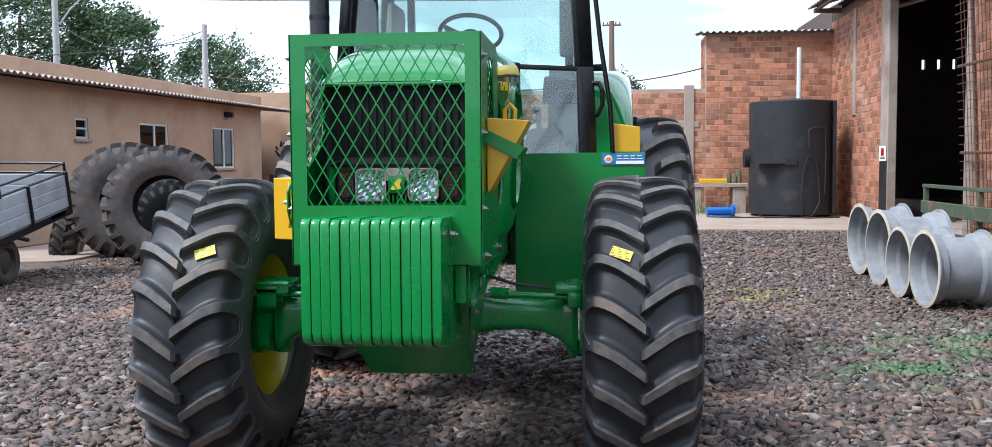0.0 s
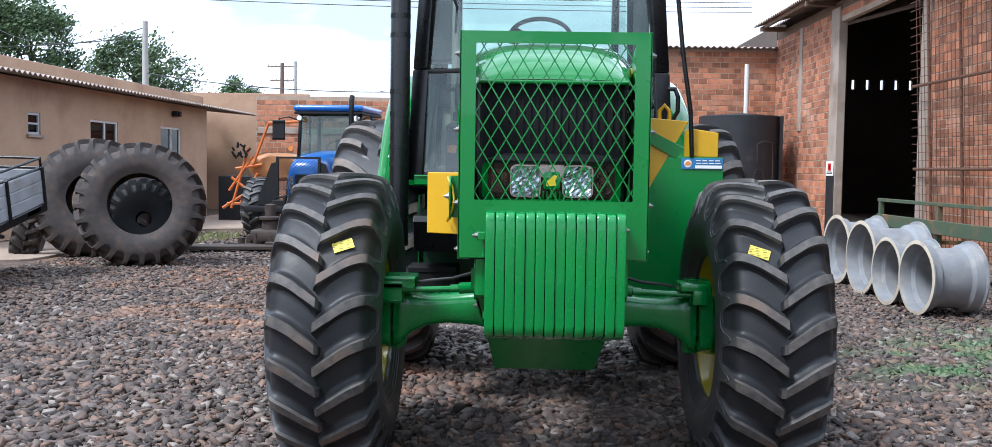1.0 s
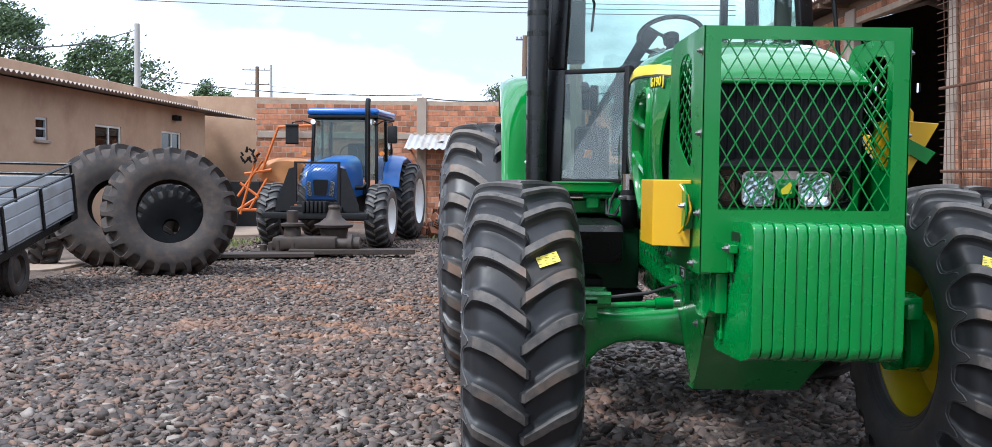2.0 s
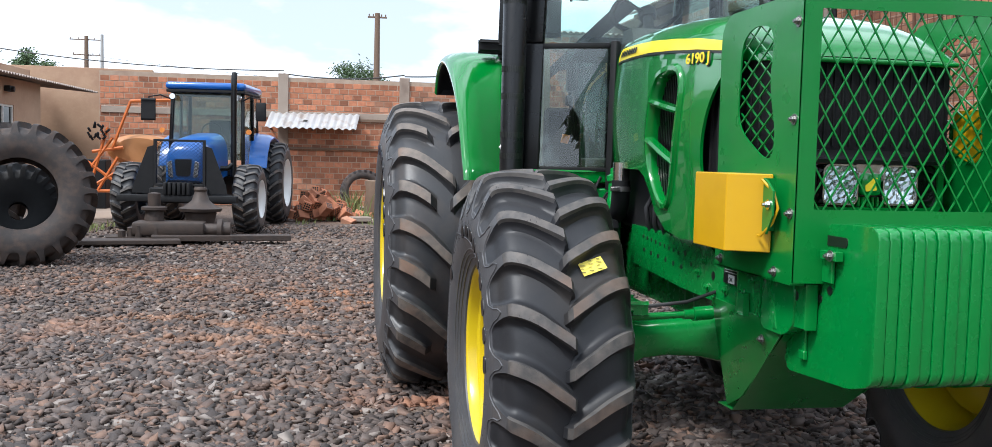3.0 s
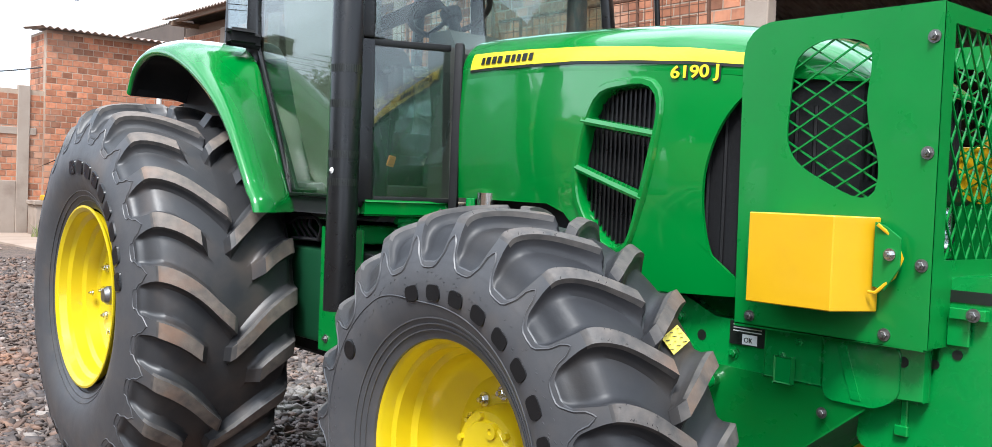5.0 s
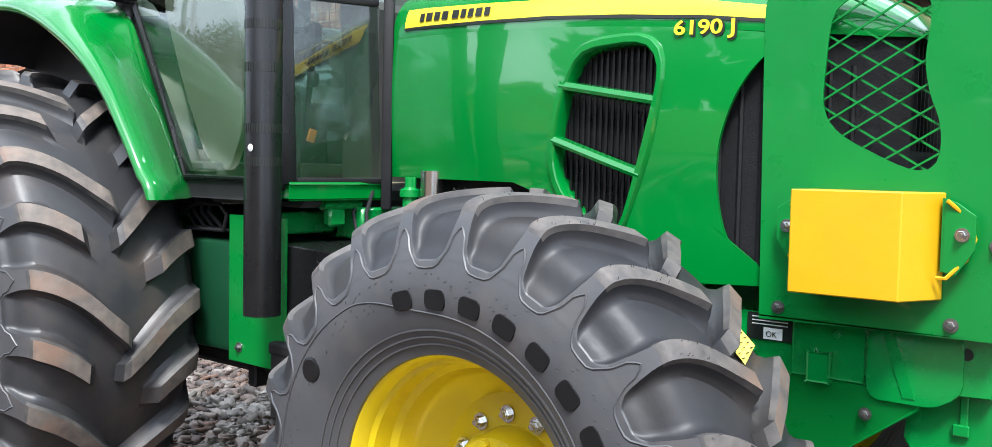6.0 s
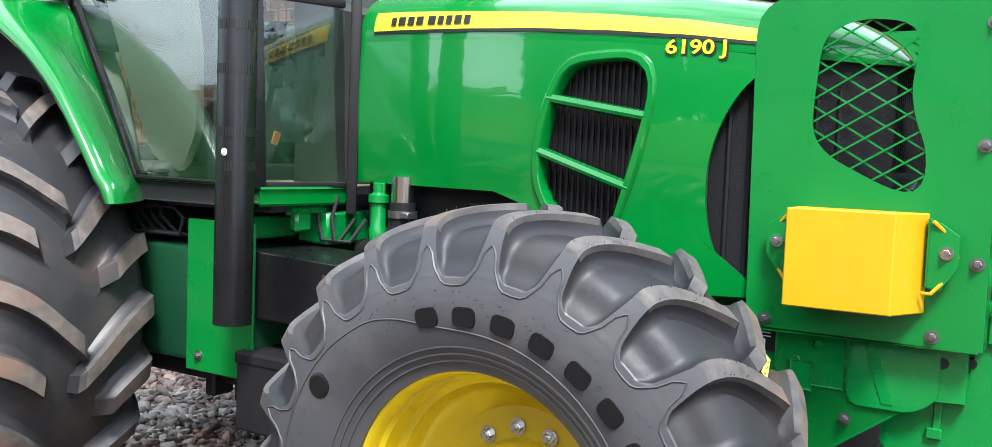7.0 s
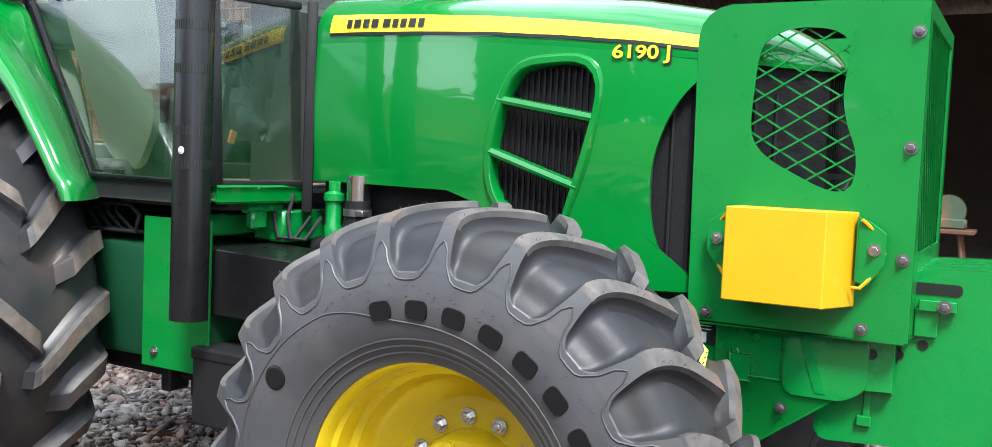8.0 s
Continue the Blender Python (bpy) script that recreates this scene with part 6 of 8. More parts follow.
# --- side tanks, steps and guards ---
bm = bmesh.new()
box(bm, -0.765, -0.755, 5.945, 6.275, 0.765, 1.305, 0.002)
tank_l = part("tank_guard", bm, M_CAGE, tractor, "bright green flat guard plate")
part("guard_bolt", bolt(bmesh.new(), (-0.765, 6.21, 0.82), "x", 0.012, 0.012), M_STEEL, tank_l, smooth=30)
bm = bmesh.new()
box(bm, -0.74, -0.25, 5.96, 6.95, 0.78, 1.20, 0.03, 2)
part("fuel_tank", bm, M_TANKGREEN, tractor, "dark green side tank", 40)
bm = bmesh.new()
box(bm, -0.66, -0.22, 5.96, 6.75, 0.70, 0.78, 0.02)
for y in (6.05, 6.2):
    box(bm, -0.70, -0.60, y, y + 0.05, 0.66, 0.76, 0.008)
part("tank_bracket", bm, M_BLACKMATT, tractor, "black brackets under the tank")
bm = bmesh.new()
prism(bm, [(5.48, 1.16), (5.50, 1.195), (6.0, 1.215), (6.0, 0.98), (5.55, 0.98)], "x", -0.75, -0.42, 0.006)
part("battery_box", bm, M_BLACK, tractor, "black sheet-metal box behind the wheel")
bm = bmesh.new()
box(bm, -0.80, -0.50, 5.72, 5.985, 0.60, 0.87, 0.012, 2)
box(bm, -0.805, -0.50, 5.715, 5.99, 0.83, 0.875, 0.01, 2)
part("step_box", bm, M_BLACKMATT, tractor, "black plastic box")
bm = bmesh.new()
box(bm, 0.345, 1.125, 5.80, 5.81, 0.68, 1.568, 0.002)
box(bm, 0.345, 1.125, 5.81, 6.7, 1.558, 1.568, 0.002)
box(bm, 1.115, 1.125, 5.81, 6.7, 0.72, 1.558, 0.002)
guard_r = part("tank_guard", bm, M_CAGE, tractor, "large flat green guard plate with a blue printed decal")
bm = bmesh.new()
box(bm, 0.865, 1.12, 5.794, 5.799, 1.495, 1.562, 0.001)
decal = part("decal", bm, M_DECALBLUE, guard_r, "blue and white workshop decal")
bm = bmesh.new()
box(bm, 0.95, 1.115, 5.791, 5.7935, 1.50, 1.519)
for k in range(4):
    box(bm, 0.955 + 0.0395 * k, 0.955 + 0.0395 * k + 0.028, 5.791, 5.7935, 1.545, 1.551)
    box(bm, 0.955 + 0.0395 * k, 0.955 + 0.0395 * k + 0.033, 5.791, 5.7935, 1.529, 1.534)
revolve(bm, [(5.7935, 0.0), (5.791, 0.0), (5.791, 0.024), (5.7935, 0.024)], 20, "y", (0.905, 0, 1.529))
part("decal_print", bm, M_WHITE, decal)
bm = prism(bmesh.new(), [(0.885, 1.522), (0.897, 1.542), (0.912, 1.545), (0.925, 1.53), (0.915, 1.518)], "y", 5.789, 5.791)
part("decal_mark", bm, M_ORANGE, decal)
bm = bmesh.new()
loft(bm, [[(0.925, y, 1.57), (0.925, y, 1.745), (1.095, y, 1.72), (1.095, y, 1.57)] for y in (5.82, 6.05)])
bmesh.ops.bevel(bm, geom=list(bm.edges), offset=0.004, segments=1, affect="EDGES")
part("yellow_box", bm, M_YELLOW, tractor, "small yellow sheet-metal box")

# --- exhaust stack ---
bm = revolve(bmesh.new(), [(0.985, 0.0), (0.985, 0.062), (3.05, 0.062), (3.06, 0.055), (3.06, 0.0)], 40, "z", (-0.885, 5.915, 0))
stack = part("exhaust_pipe", bm, M_BLACK, tractor, "tall black exhaust pipe with slotted rings", 50)
for z in (1.50, 1.61, 1.81, 1.95, 2.30, 2.42):
    bm = bmesh.new()
    for k in range(40):
        a = 2 * math.pi * k / 40
        box(bm, -0.0032, 0.0032, 0.0600, 0.0632, -0.015, 0.015, m=pose(-0.885, 5.915, z) @ pose(0, 0, 0, 0, 0, math.degrees(a)))
    part("slot_ring", bm, M_INK, stack, "ring of dark vent slots")
part("stack_bolt", bolt(bmesh.new(), (-0.885 - 0.061, 5.90, 1.545), "x", 0.008, 0.006), M_WHITE, stack, smooth=30)

# --- cab ---
cab = part("cab", cube(-0.70, 0.70, 5.95, 7.3, 1.34, 1.42, 0.02), M_CABDARK, tractor, "glazed driver's cab with black pillars")


def beam(bm, a, b, w, d):
    """A rounded bar of width w and depth d between two points."""
    a, b = Vector(a), Vector(b)
    m = (b - a).to_track_quat("Z", "Y").to_matrix().to_4x4()
    box(bm, -w / 2, w / 2, -d / 2, d / 2, 0, (b - a).length, min(w, d) * 0.25, 2, m=Matrix.Translation(a) @ m)
    return bm


for side in (-1, 1):
    fl = [(side * 0.785, 5.955, 1.40), (side * 0.758, 6.02, 2.10), (side * 0.71, 6.10, 2.95)]
    bm = bmesh.new()
    for a, b in zip(fl, fl[1:]):
        beam(bm, a, b, 0.115, 0.05)
    part("front_pillar", bm, M_BLACK, cab, "black cab pillar", 40)
    bm = bmesh.new()
    beam(bm, (side * 0.74, 6.0, 2.085), (side * 0.36, 5.93, 2.10), 0.028, 0.03)
    beam(bm, (side * 0.765, 5.945, 1.437), (side * 0.36, 5.90, 1.437), 0.022, 0.022)
    beam(bm, (side * 0.357, 5.872, 1.33), (side * 0.345, 5.882, 2.12), 0.040, 0.045)
    part("window_frame", bm, M_BLACKMATT, cab, "black window gasket", 40)
    bm = loft(bmesh.new(), [[(side * 0.75, y0, z), (side * 0.36, y1, z), (side * 0.36, y1 + 0.005, z), (side * 0.75, y0 + 0.005, z)] for z, y0, y1 in ((1.45, 5.94, 5.90), (2.09, 5.99, 5.93))])
    g = part("front_pane", bm, M_GLASSDARK, cab, "tinted lower front window")
    g.visible_shadow = False
    bm = bmesh.new()
    box(bm, side * 0.33, side * 0.78, 5.90, 5.95, 1.375, 1.425, 0.008, 2)
    part("front_sill", bm, M_GREEN, cab, "green sill", 40)
    bm = bmesh.new()
    box(bm, side * 0.70, side * 0.785, 5.95, 6.56, 1.362, 1.432, 0.012, 2)
    box(bm, side * 0.68, side * 0.75, 6.50, 6.75, 1.34, 1.46, 0.012, 2)
    part("door_sill", bm, M_BLACKMATT, cab, "", 40)
    door = [(6.0, 1.44), (6.55, 1.44), (6.655, 1.62), (6.825, 1.90), (6.99, 2.16), (7.05, 2.5), (7.05, 2.9), (6.10, 2.9), (6.05, 2.1)]
    bm = prism(bmesh.new(), door, "x", side * 0.766, side * 0.772)
    for v in bm.verts:
        v.co.x -= side * max(0, v.co.z - 1.5) * 0.05
    g = part("door_pane", bm, M_GLASSDARK, cab, "tinted glass door")
    g.visible_shadow = False
    bm = bmesh.new()
    pts = [(side * (0.775 - max(0, z - 1.5) * 0.05), y, z) for y, z in door]
    tube(bm, pts, 0.010, 6, closed=True)
    part("door_frame", bm, M_BLACK, cab, "", 50)
    bm = bmesh.new()
    beam(bm, (side * 0.735, 7.06, 1.42), (side * 0.70, 7.10, 2.95), 0.08, 0.08)
    beam(bm, (side * 0.62, 7.6, 1.5), (side * 0.62, 7.55, 2.95), 0.06, 0.06)
    part("rear_pillar", bm, M_BLACK, cab, "", 40)
    bm = loft(bmesh.new(), [[(side * 0.735, 7.1, z), (side * 0.64, 7.58, z), (side * 0.645, 7.58, z), (side * 0.74, 7.1, z)] for z in (1.5, 2.9)])
    g = part("rear_quarter_pane", bm, M_GLASS, cab, "tinted rear side window")
    g.visible_shadow = False
bm = loft(bmesh.new(), [[(x, 6.0 + 0.11 * (z - 2.1) / 0.8 - 0.07 * (1 - (x / 0.72) ** 2), z) for x in [-0.72 + 1.44 * k / 12 for k in range(13)]] + [(x, 6.006 + 0.11 * (z - 2.1) / 0.8 - 0.07 * (1 - (x / 0.72) ** 2), z) for x in [0.72 - 1.44 * k / 12 for k in range(13)]] for z in (2.11, 2.92)])
g = part("windshield", bm, M_GLASS, cab, "large tinted windshield", 60)
g.visible_shadow = False
bm = loft(bmesh.new(), [[(-0.6, 7.62, z), (0.6, 7.62, z), (0.6, 7.626, z), (-0.6, 7.626, z)] for z in (1.55, 2.9)])
g = part("rear_pane", bm, M_GLASS, cab, "tinted rear window")
g.visible_shadow = False
bm = bmesh.new()
box(bm, -0.80, 0.80, 5.95, 7.70, 2.92, 3.12, 0.06, 3)
part("cab_roof", bm, M_GREEN, cab, "green cab roof", 40)
bm = bmesh.new()
box(bm, -0.70, 0.70, 5.98, 7.6, 2.88, 2.92, 0.01)
part("headliner", bm, M_BEIGE, cab)
bm = bmesh.new()
box(bm, -0.60, 0.60, 7.55, 7.61, 1.34, 1.56, 0.01)
part("rear_trim", bm, M_BEIGE, cab, "beige moulded cab trim", 40)
for s in (-1, 1):
    bm = loft(bmesh.new(), [[(s * lat, y + dy, z) for y, z in rounded([(6.76, 1.43), (7.52, 1.43), (7.52, 2.24), (7.16, 2.22), (7.02, 2.06), (6.86, 1.76)], 0.07, 5)] for lat, dy in ((0.69, 0.0), (0.62, 0.03), (0.54, 0.06), (0.48, 0.12))])
    part("wheel_housing_trim", bm, M_BEIGE, cab, "beige moulded wheel housing trim", 50)
bm = bmesh.new()
prism(bm, rounded([(6.52, 1.45), (6.43, 1.62), (6.44, 1.95), (6.50, 2.25), (6.60, 2.62), (7.05, 2.62), (6.97, 2.12), (6.84, 1.82), (6.68, 1.52)], 0.05, 4), "x", -0.60, -0.565, 0.012)
part("side_trim", bm, M_OLIVETRIM, cab, "beige moulded side trim behind the door glass", 40)
# low kick panel and floor mat
bm = bmesh.new()
box(bm, -0.70, 0.70, 6.55, 6.70, 1.41, 1.50, 0.03, 2)
part("floor_step", bm, M_CABGREY, cab, "grey rubber floor step", 40)
# seat
bm = bmesh.new()
box(bm, -0.26, 0.26, 6.74, 7.20, 1.66, 1.78, 0.05, 3)
loft(bm, [[(x * w, y + 0.1 * (z - 1.9) + d, z) for x, d in ((-1, 0.02), (-0.8, -0.04), (0, -0.06), (0.8, -0.04), (1, 0.02), (0.9, 0.14), (-0.9, 0.14))] for z, w, y in ((1.70, 0.22, 7.06), (1.85, 0.25, 7.04), (2.0, 0.27, 7.05), (2.15, 0.27, 7.05), (2.24, 0.24, 7.07), (2.29, 0.17, 7.09))])
box(bm, -0.2, 0.2, 6.84, 7.15, 1.42, 1.68, 0.03)
seat = part("seat", bm, M_SEAT, cab, "grey driver's seat wrapped in clear plastic film", 40)
bm = bmesh.new()
rng = random.Random(4)
rows = []
for i in range(15):
    row = []
    for j in range(13):
        x = -0.34 + 0.68 * j / 12
        t = i / 14
        y, z = (6.68, 1.50 + 0.32 * t / 0.35) if t < 0.35 else ((6.68 + 0.36 * (t - 0.35) / 0.25, 1.82 + 0.15 * (t - 0.35) / 0.25) if t < 0.6 else (7.08 + 0.08 * (t - 0.6), 1.97 + 0.36 * (t - 0.6) / 0.4))
        row.append(bm.verts.new((x + rng.uniform(-0.02, 0.02), y + rng.uniform(-0.022, 0.022), z + rng.uniform(-0.018, 0.018))))
    rows.append(row)
for p, q in zip(rows, rows[1:]):
    for j in range(12):
        bm.faces.new((p[j], p[j + 1], q[j + 1], q[j]))
film = part("seat_film", bm, M_PLASTICFILM, seat, "crumpled clear plastic film", 70)
film.visible_shadow = False
# steering column, wheel, dash
bm = bmesh.new()
loft(bm, [[(-a, y - b, z), (a, y - b, z), (a, y + b, z), (-a, y + b, z)] for z, y, a, b in ((1.42, 6.25, 0.14, 0.12), (1.85, 6.28, 0.12, 0.10), (2.12, 6.24, 0.17, 0.12), (2.24, 6.30, 0.15, 0.08))])
column = part("dash_column", bm, M_CABGREY, cab, "dark steering column and dash", 30)
m = pose(0, 6.42, 2.37, -28)
bm = bmesh.new()
ring = [m @ Vector((0.205 * math.cos(2 * math.pi * k / 40), 0.205 * math.sin(2 * math.pi * k / 40), 0)) for k in range(40)]
tube(bm, ring, 0.015, 8, closed=True)
for a in (90, 210, 330):
    tube(bm, [m @ Vector((0, 0, -0.02)), m @ Vector((0.1 * math.cos(radians(a)), 0.1 * math.sin(radians(a)), -0.02)), m @ Vector((0.2 * math.cos(radians(a)), 0.2 * math.sin(radians(a)), 0))], 0.012, 6)
revolve(bm, [(-0.05, 0.0), (-0.05, 0.05), (0.0, 0.055), (0.015, 0.03), (0.015, 0)], 20, "z")
for v in bm.verts[-81:]:
    v.co = m @ v.co
rod(bm, m @ Vector((0, 0, -0.04)), (0, 6.30, 2.15), 0.03, 10)
part("steering_wheel", bm, M_BLACKMATT, column, "black three-spoke steering wheel", 50)
bm = bmesh.new()
box(bm, 0.36, 0.60, 6.45, 7.2, 1.45, 1.74, 0.04, 2)
for k in range(4):
    rod(bm, (0.44, 6.55 + 0.1 * k, 1.72), (0.43, 6.53 + 0.1 * k, 1.86), 0.010, 6)
    revolve(bm, [(1.84, 0.0), (1.84, 0.018), (1.89, 0.018), (1.89, 0.0)], 8, "z", (0.43, 6.53 + 0.1 * k, 0))
part("side_console", bm, M_CABGREY, cab, "grey control console", 40)
bm = bmesh.new()
rod(bm, (-0.60, 6.10, 1.98), (-0.52, 6.12, 2.0), 0.012, 8)
box(bm, -0.55, -0.50, 6.07, 6.13, 1.86, 2.02, 0.01)
box(bm, -0.56, -0.52, 6.06, 6.10, 1.78, 1.84, 0.01)
rod(bm, (-0.53, 6.1, 1.86), (-0.48, 6.2, 1.62), 0.012, 8)
box(bm, -0.62, -0.40, 6.3, 6.36, 1.42, 1.78, 0.02)
part("levers_and_pedals", bm, M_BLACKMATT, cab, "black levers and pedals", 40)
bm = bmesh.new()
box(bm, -0.66, 0.55, 5.99, 6.56, 1.422, 1.430, 0.001)
part("floor_card", bm, M_CARD, cab, "flattened cardboard on the cab floor")
bm = bmesh.new()
box(bm, -0.025, 0.025, -0.004, 0.004, -0.024, 0.024, 0.003, m=pose(-0.56, 6.06, 1.60, 12, 8, 20))
part("warning_tag", bm, M_ORANGE, cab, "small orange tag")
for k, (x0, y0) in enumerate(((-0.42, 6.06), (-0.30, 6.12))):
    bm = bmesh.new()
    rng = random.Random(10 + k)
    rows = []
    for i in range(9):
        rows.append([bm.verts.new((x0 + 0.18 * math.sin(j * 0.9 + k) * (1 - i / 14) + rng.uniform(-0.012, 0.012), y0 + 0.03 * j + rng.uniform(-0.02, 0.02), 2.03 - 0.055 * i)) for j in range(7)])
    for p, q in zip(rows, rows[1:]):
        for j in range(6):
            bm.faces.new((p[j], p[j + 1], q[j + 1], q[j]))
    film = part("plastic_wrap", bm, M_PLASTICFILM, cab, "crumpled clear plastic wrap", 75)
    film.visible_shadow = False
bm = tube(bmesh.new(), [(0.80, 5.80, 3.0), (0.82, 5.80, 2.55), (0.86, 5.80, 2.2), (0.915, 5.80, 1.85), (0.93, 5.80, 1.57)], 0.014, 8)
part("grab_rail", bm, M_BLACK, cab, "thin black grab rail", 50)
bm = tube(bmesh.new(), [(-0.62, 6.12, 2.62), (-0.58, 6.02, 2.60), (-0.54, 6.02, 2.50), (-0.55, 6.06, 2.34)], 0.008, 6)
part("grab_hook", bm, M_BLACK, cab, "", 50)
for side in (-1, 1):
    bm = bmesh.new()
    box(bm, side * 0.60, side * 0.70, 6.15, 6.22, 2.18, 2.75, 0.02, 2)
    part("inner_post", bm, M_CABDARK, cab, "", 40)
bm = tube(bmesh.new(), [(0.79, 6.02, 2.0), (0.85, 6.0, 2.0), (0.87, 6.0, 1.95), (0.87, 6.0, 1.86), (0.84, 6.02, 1.80), (0.79, 6.04, 1.80)], 0.015, 8)
part("door_handle", bm, M_BLACK, cab, "", 50)

# --- rear fenders: outer rim and inner edge along the arch, from the foot over the top to the rear ---
RIM = [(6.325, 1.355), (6.40, 1.465), (6.495, 1.585), (6.60, 1.71), (6.72, 1.815), (6.84, 1.895), (6.98, 1.968), (7.13, 2.032), (7.30, 2.085), (7.48, 2.108), (7.64, 2.09), (7.76, 2.03), (7.83, 1.925)]
INNER = [(6.515, 1.355), (6.578, 1.455), (6.64, 1.56), (6.70, 1.66), (6.765, 1.76), (6.83, 1.86), (6.905, 1.975), (6.99, 2.09), (7.15, 2.165), (7.38, 2.185), (7.60, 2.15), (7.77, 2.06), (7.86, 1.935)]


SECTION = [(1.045, 0.06, 0.002), (1.066, 0.0, -0.002), (1.078, 0.0, 0.004), (1.083, 0.0, 0.018), (1.078, 0.02, 0.034), (1.058, 0.07, 0.050), (1.02, 0.19, 0.060), (0.965, 0.36, 0.062), (0.94, 0.44, 0.056), (0.915, 0.52, 0.050),
           (0.86, 0.69, 0.036), (0.81, 0.85, 0.018), (0.765, 1.0, 0.0), (0.752, 1.03, -0.012), (0.752, 1.03, -0.03), (0.90, 0.56, 0.010), (1.02, 0.19, 0.026)]
for side in (-1, 1):
    rr = []
    for k in range(49):
        f = k / 48
        e, q = along(RIM, f), along(INNER, f)
        n = (e.lerp(q, 0.5) - Vector((7.25, 1.0))).normalized()
        foot = 0.014 * (1 - max(0.0, min(1.0, (f - 0.045) / 0.012)))
        row = []
        for j, (lat, g, o) in enumerate(SECTION):
            c = e.lerp(q, g) + n * (o + (foot if 1 < j < 13 else 0))
            if k == 0:
                c.y = max(1.352, min(c.y, 1.36))
            row.append((side * lat, c.x, c.y))
        rr.append(row)
    bm = loft(bmesh.new(), rr)
    bm.verts.index_update()
    m = len(SECTION)
    for f in bm.faces:
        if len(f.verts) == 4 and all(v.index % m in (0, 1, 13, 14, 15, 16) for v in f.verts):
            f.material_index = 1
    fender = part("rear_fender", bm, [M_GREEN, M_BLACKMATT], tractor, "glossy green rear fender with a black underside", 50)
    # black liner under the fender, closing it against the cab
    arch = [tuple(along(INNER, k / 24) * 1.0) for k in range(25)]
    bm = prism(bmesh.new(), [(y + 0.012, z - 0.02) for y, z in arch] + [(7.84, 1.30), (6.60, 1.30)], "x", side * 0.735, side * 0.752)
    part("wheel_arch", bm, M_BLACKMATT, fender, "black inner wheel arch")
    bm = prism(bmesh.new(), [(y - 0.010, z) for y, z in arch[2:15]] + [(y + 0.11, z - 0.02) for y, z in arch[2:15]][::-1], "x", side * 0.722, side * 0.738)
    part("window_gasket", bm, M_BLACKMATT, fender, "black rubber gasket along the door glass")
    bm = loft(bmesh.new(), [[(side * lat, (RY + (y - RY) * 0.985), z - dz) for y, z in arch[12:]] for lat, dz in ((0.752, 0.03), (0.45, 0.03), (0.45, 0.05), (0.752, 0.05))], caps=False, closed_ring=False)
    part("arch_liner", bm, M_BLACKMATT, fender)
    bm = loft(bmesh.new(), [[(side * lat, 7.86 + dy, z) for lat, z in ((1.06, 1.925), (0.45, 1.925), (0.45, 2.05), (0.80, 2.06), (1.04, 2.0))] for dy in (-0.02, -0.008)])
    part("rear_liner", bm, M_BLACKMATT, fender)
    bm = bmesh.new()
    box(bm, side * 0.80, side * 0.885, 6.95, 7.01, 2.16, 2.208, 0.018, 3)
    box(bm, side * 0.76, side * 0.81, 6.96, 6.995, 2.15, 2.195, 0.012, 2)
    part("marker_lamp", bm, M_BLACKMATT, fender, "black lamp housing on the fender", 40)
bm = bmesh.new()
box(bm, -0.65, 0.65, 7.0, 7.5, 0.75, 1.3, 0.05, 2)
rod(bm, (-0.98, RY, RZ), (0.98, RY, RZ), 0.10, 20)
part("rear_axle", bm, M_CAST, tractor, "green rear axle housing", 40)
bm = bmesh.new()
for k in range(4):
    tube(bm, [(-0.66, 6.55 + 0.06 * k, 1.38), (-0.70, 6.5 + 0.05 * k, 1.30), (-0.69, 6.42 + 0.06 * k, 1.24), (-0.62, 6.36, 1.22)], 0.009, 6)
tube(bm, [(-0.72, 6.62, 1.34), (-0.72, 6.40, 1.335), (-0.73, 6.34, 1.30), (-0.73, 6.36, 1.24), (-0.72, 6.62, 1.235)], 0.008, 6)
pieces("hydraulic_line", bm, M_CABLE, tractor, "black hose under the cab", 60)
bm = bmesh.new()
box(bm, -0.45, -0.20, 5.90, 6.05, 1.22, 1.34, 0.01)
box(bm, -0.70, -0.40, 6.06, 6.10, 1.24, 1.32, 0.008)
box(bm, -0.58, -0.50, 5.93, 5.97, 1.27, 1.34, 0.01)
rod(bm, (-0.60, 5.95, 1.35), (-0.42, 5.95, 1.35), 0.02, 10)
part("cab_mount", bm, M_CAST, tractor, "green cab mounts", 40)
# data plate with its white approval label
bm = bmesh.new()
box(bm, -0.3225, -0.3175, 4.30, 4.435, 1.030, 1.105, 0.0005)
plate = part("data_plate", bm, M_INK, chassis, "small black data plate with a white OK label")
bm = bmesh.new()
box(bm, -0.3245, -0.323, 4.33, 4.385, 1.034, 1.066)
for z in (1.074, 1.084, 1.094):
    box(bm, -0.3245, -0.323, 4.315, 4.42, z - 0.001, z + 0.002)
part("plate_print", bm, M_WHITE, plate)
ok = new("label_text", text_mesh("label_text", "OK", 0.022, 0.0004, M_INK))
ok.parent = plate
ok.matrix_basis = Matrix.Translation((-0.3255, 4.378, 1.041)) @ pose(0, 0, 0, 90, 0, -90)

for ob in tractor.children:
    ob.location.y -= FY
tractor.location.y += FY

# ---- things in the yard ----
def old_tyre(name, label, R, W, bead, m, nl=20, rubber=None):
    ob = thing(name, (0, 0, 0), 0, label, "tyre", "old tractor tyres")
    ob.matrix_basis = m
    casing = new("casing", tyre_mesh("casing", R, W, bead, nl, 0.2, 0.027, 0.085, 0.1, [rubber or M_OLDRUBBER] * 4, low=0.40, far=True))
    casing.parent = ob
    return ob


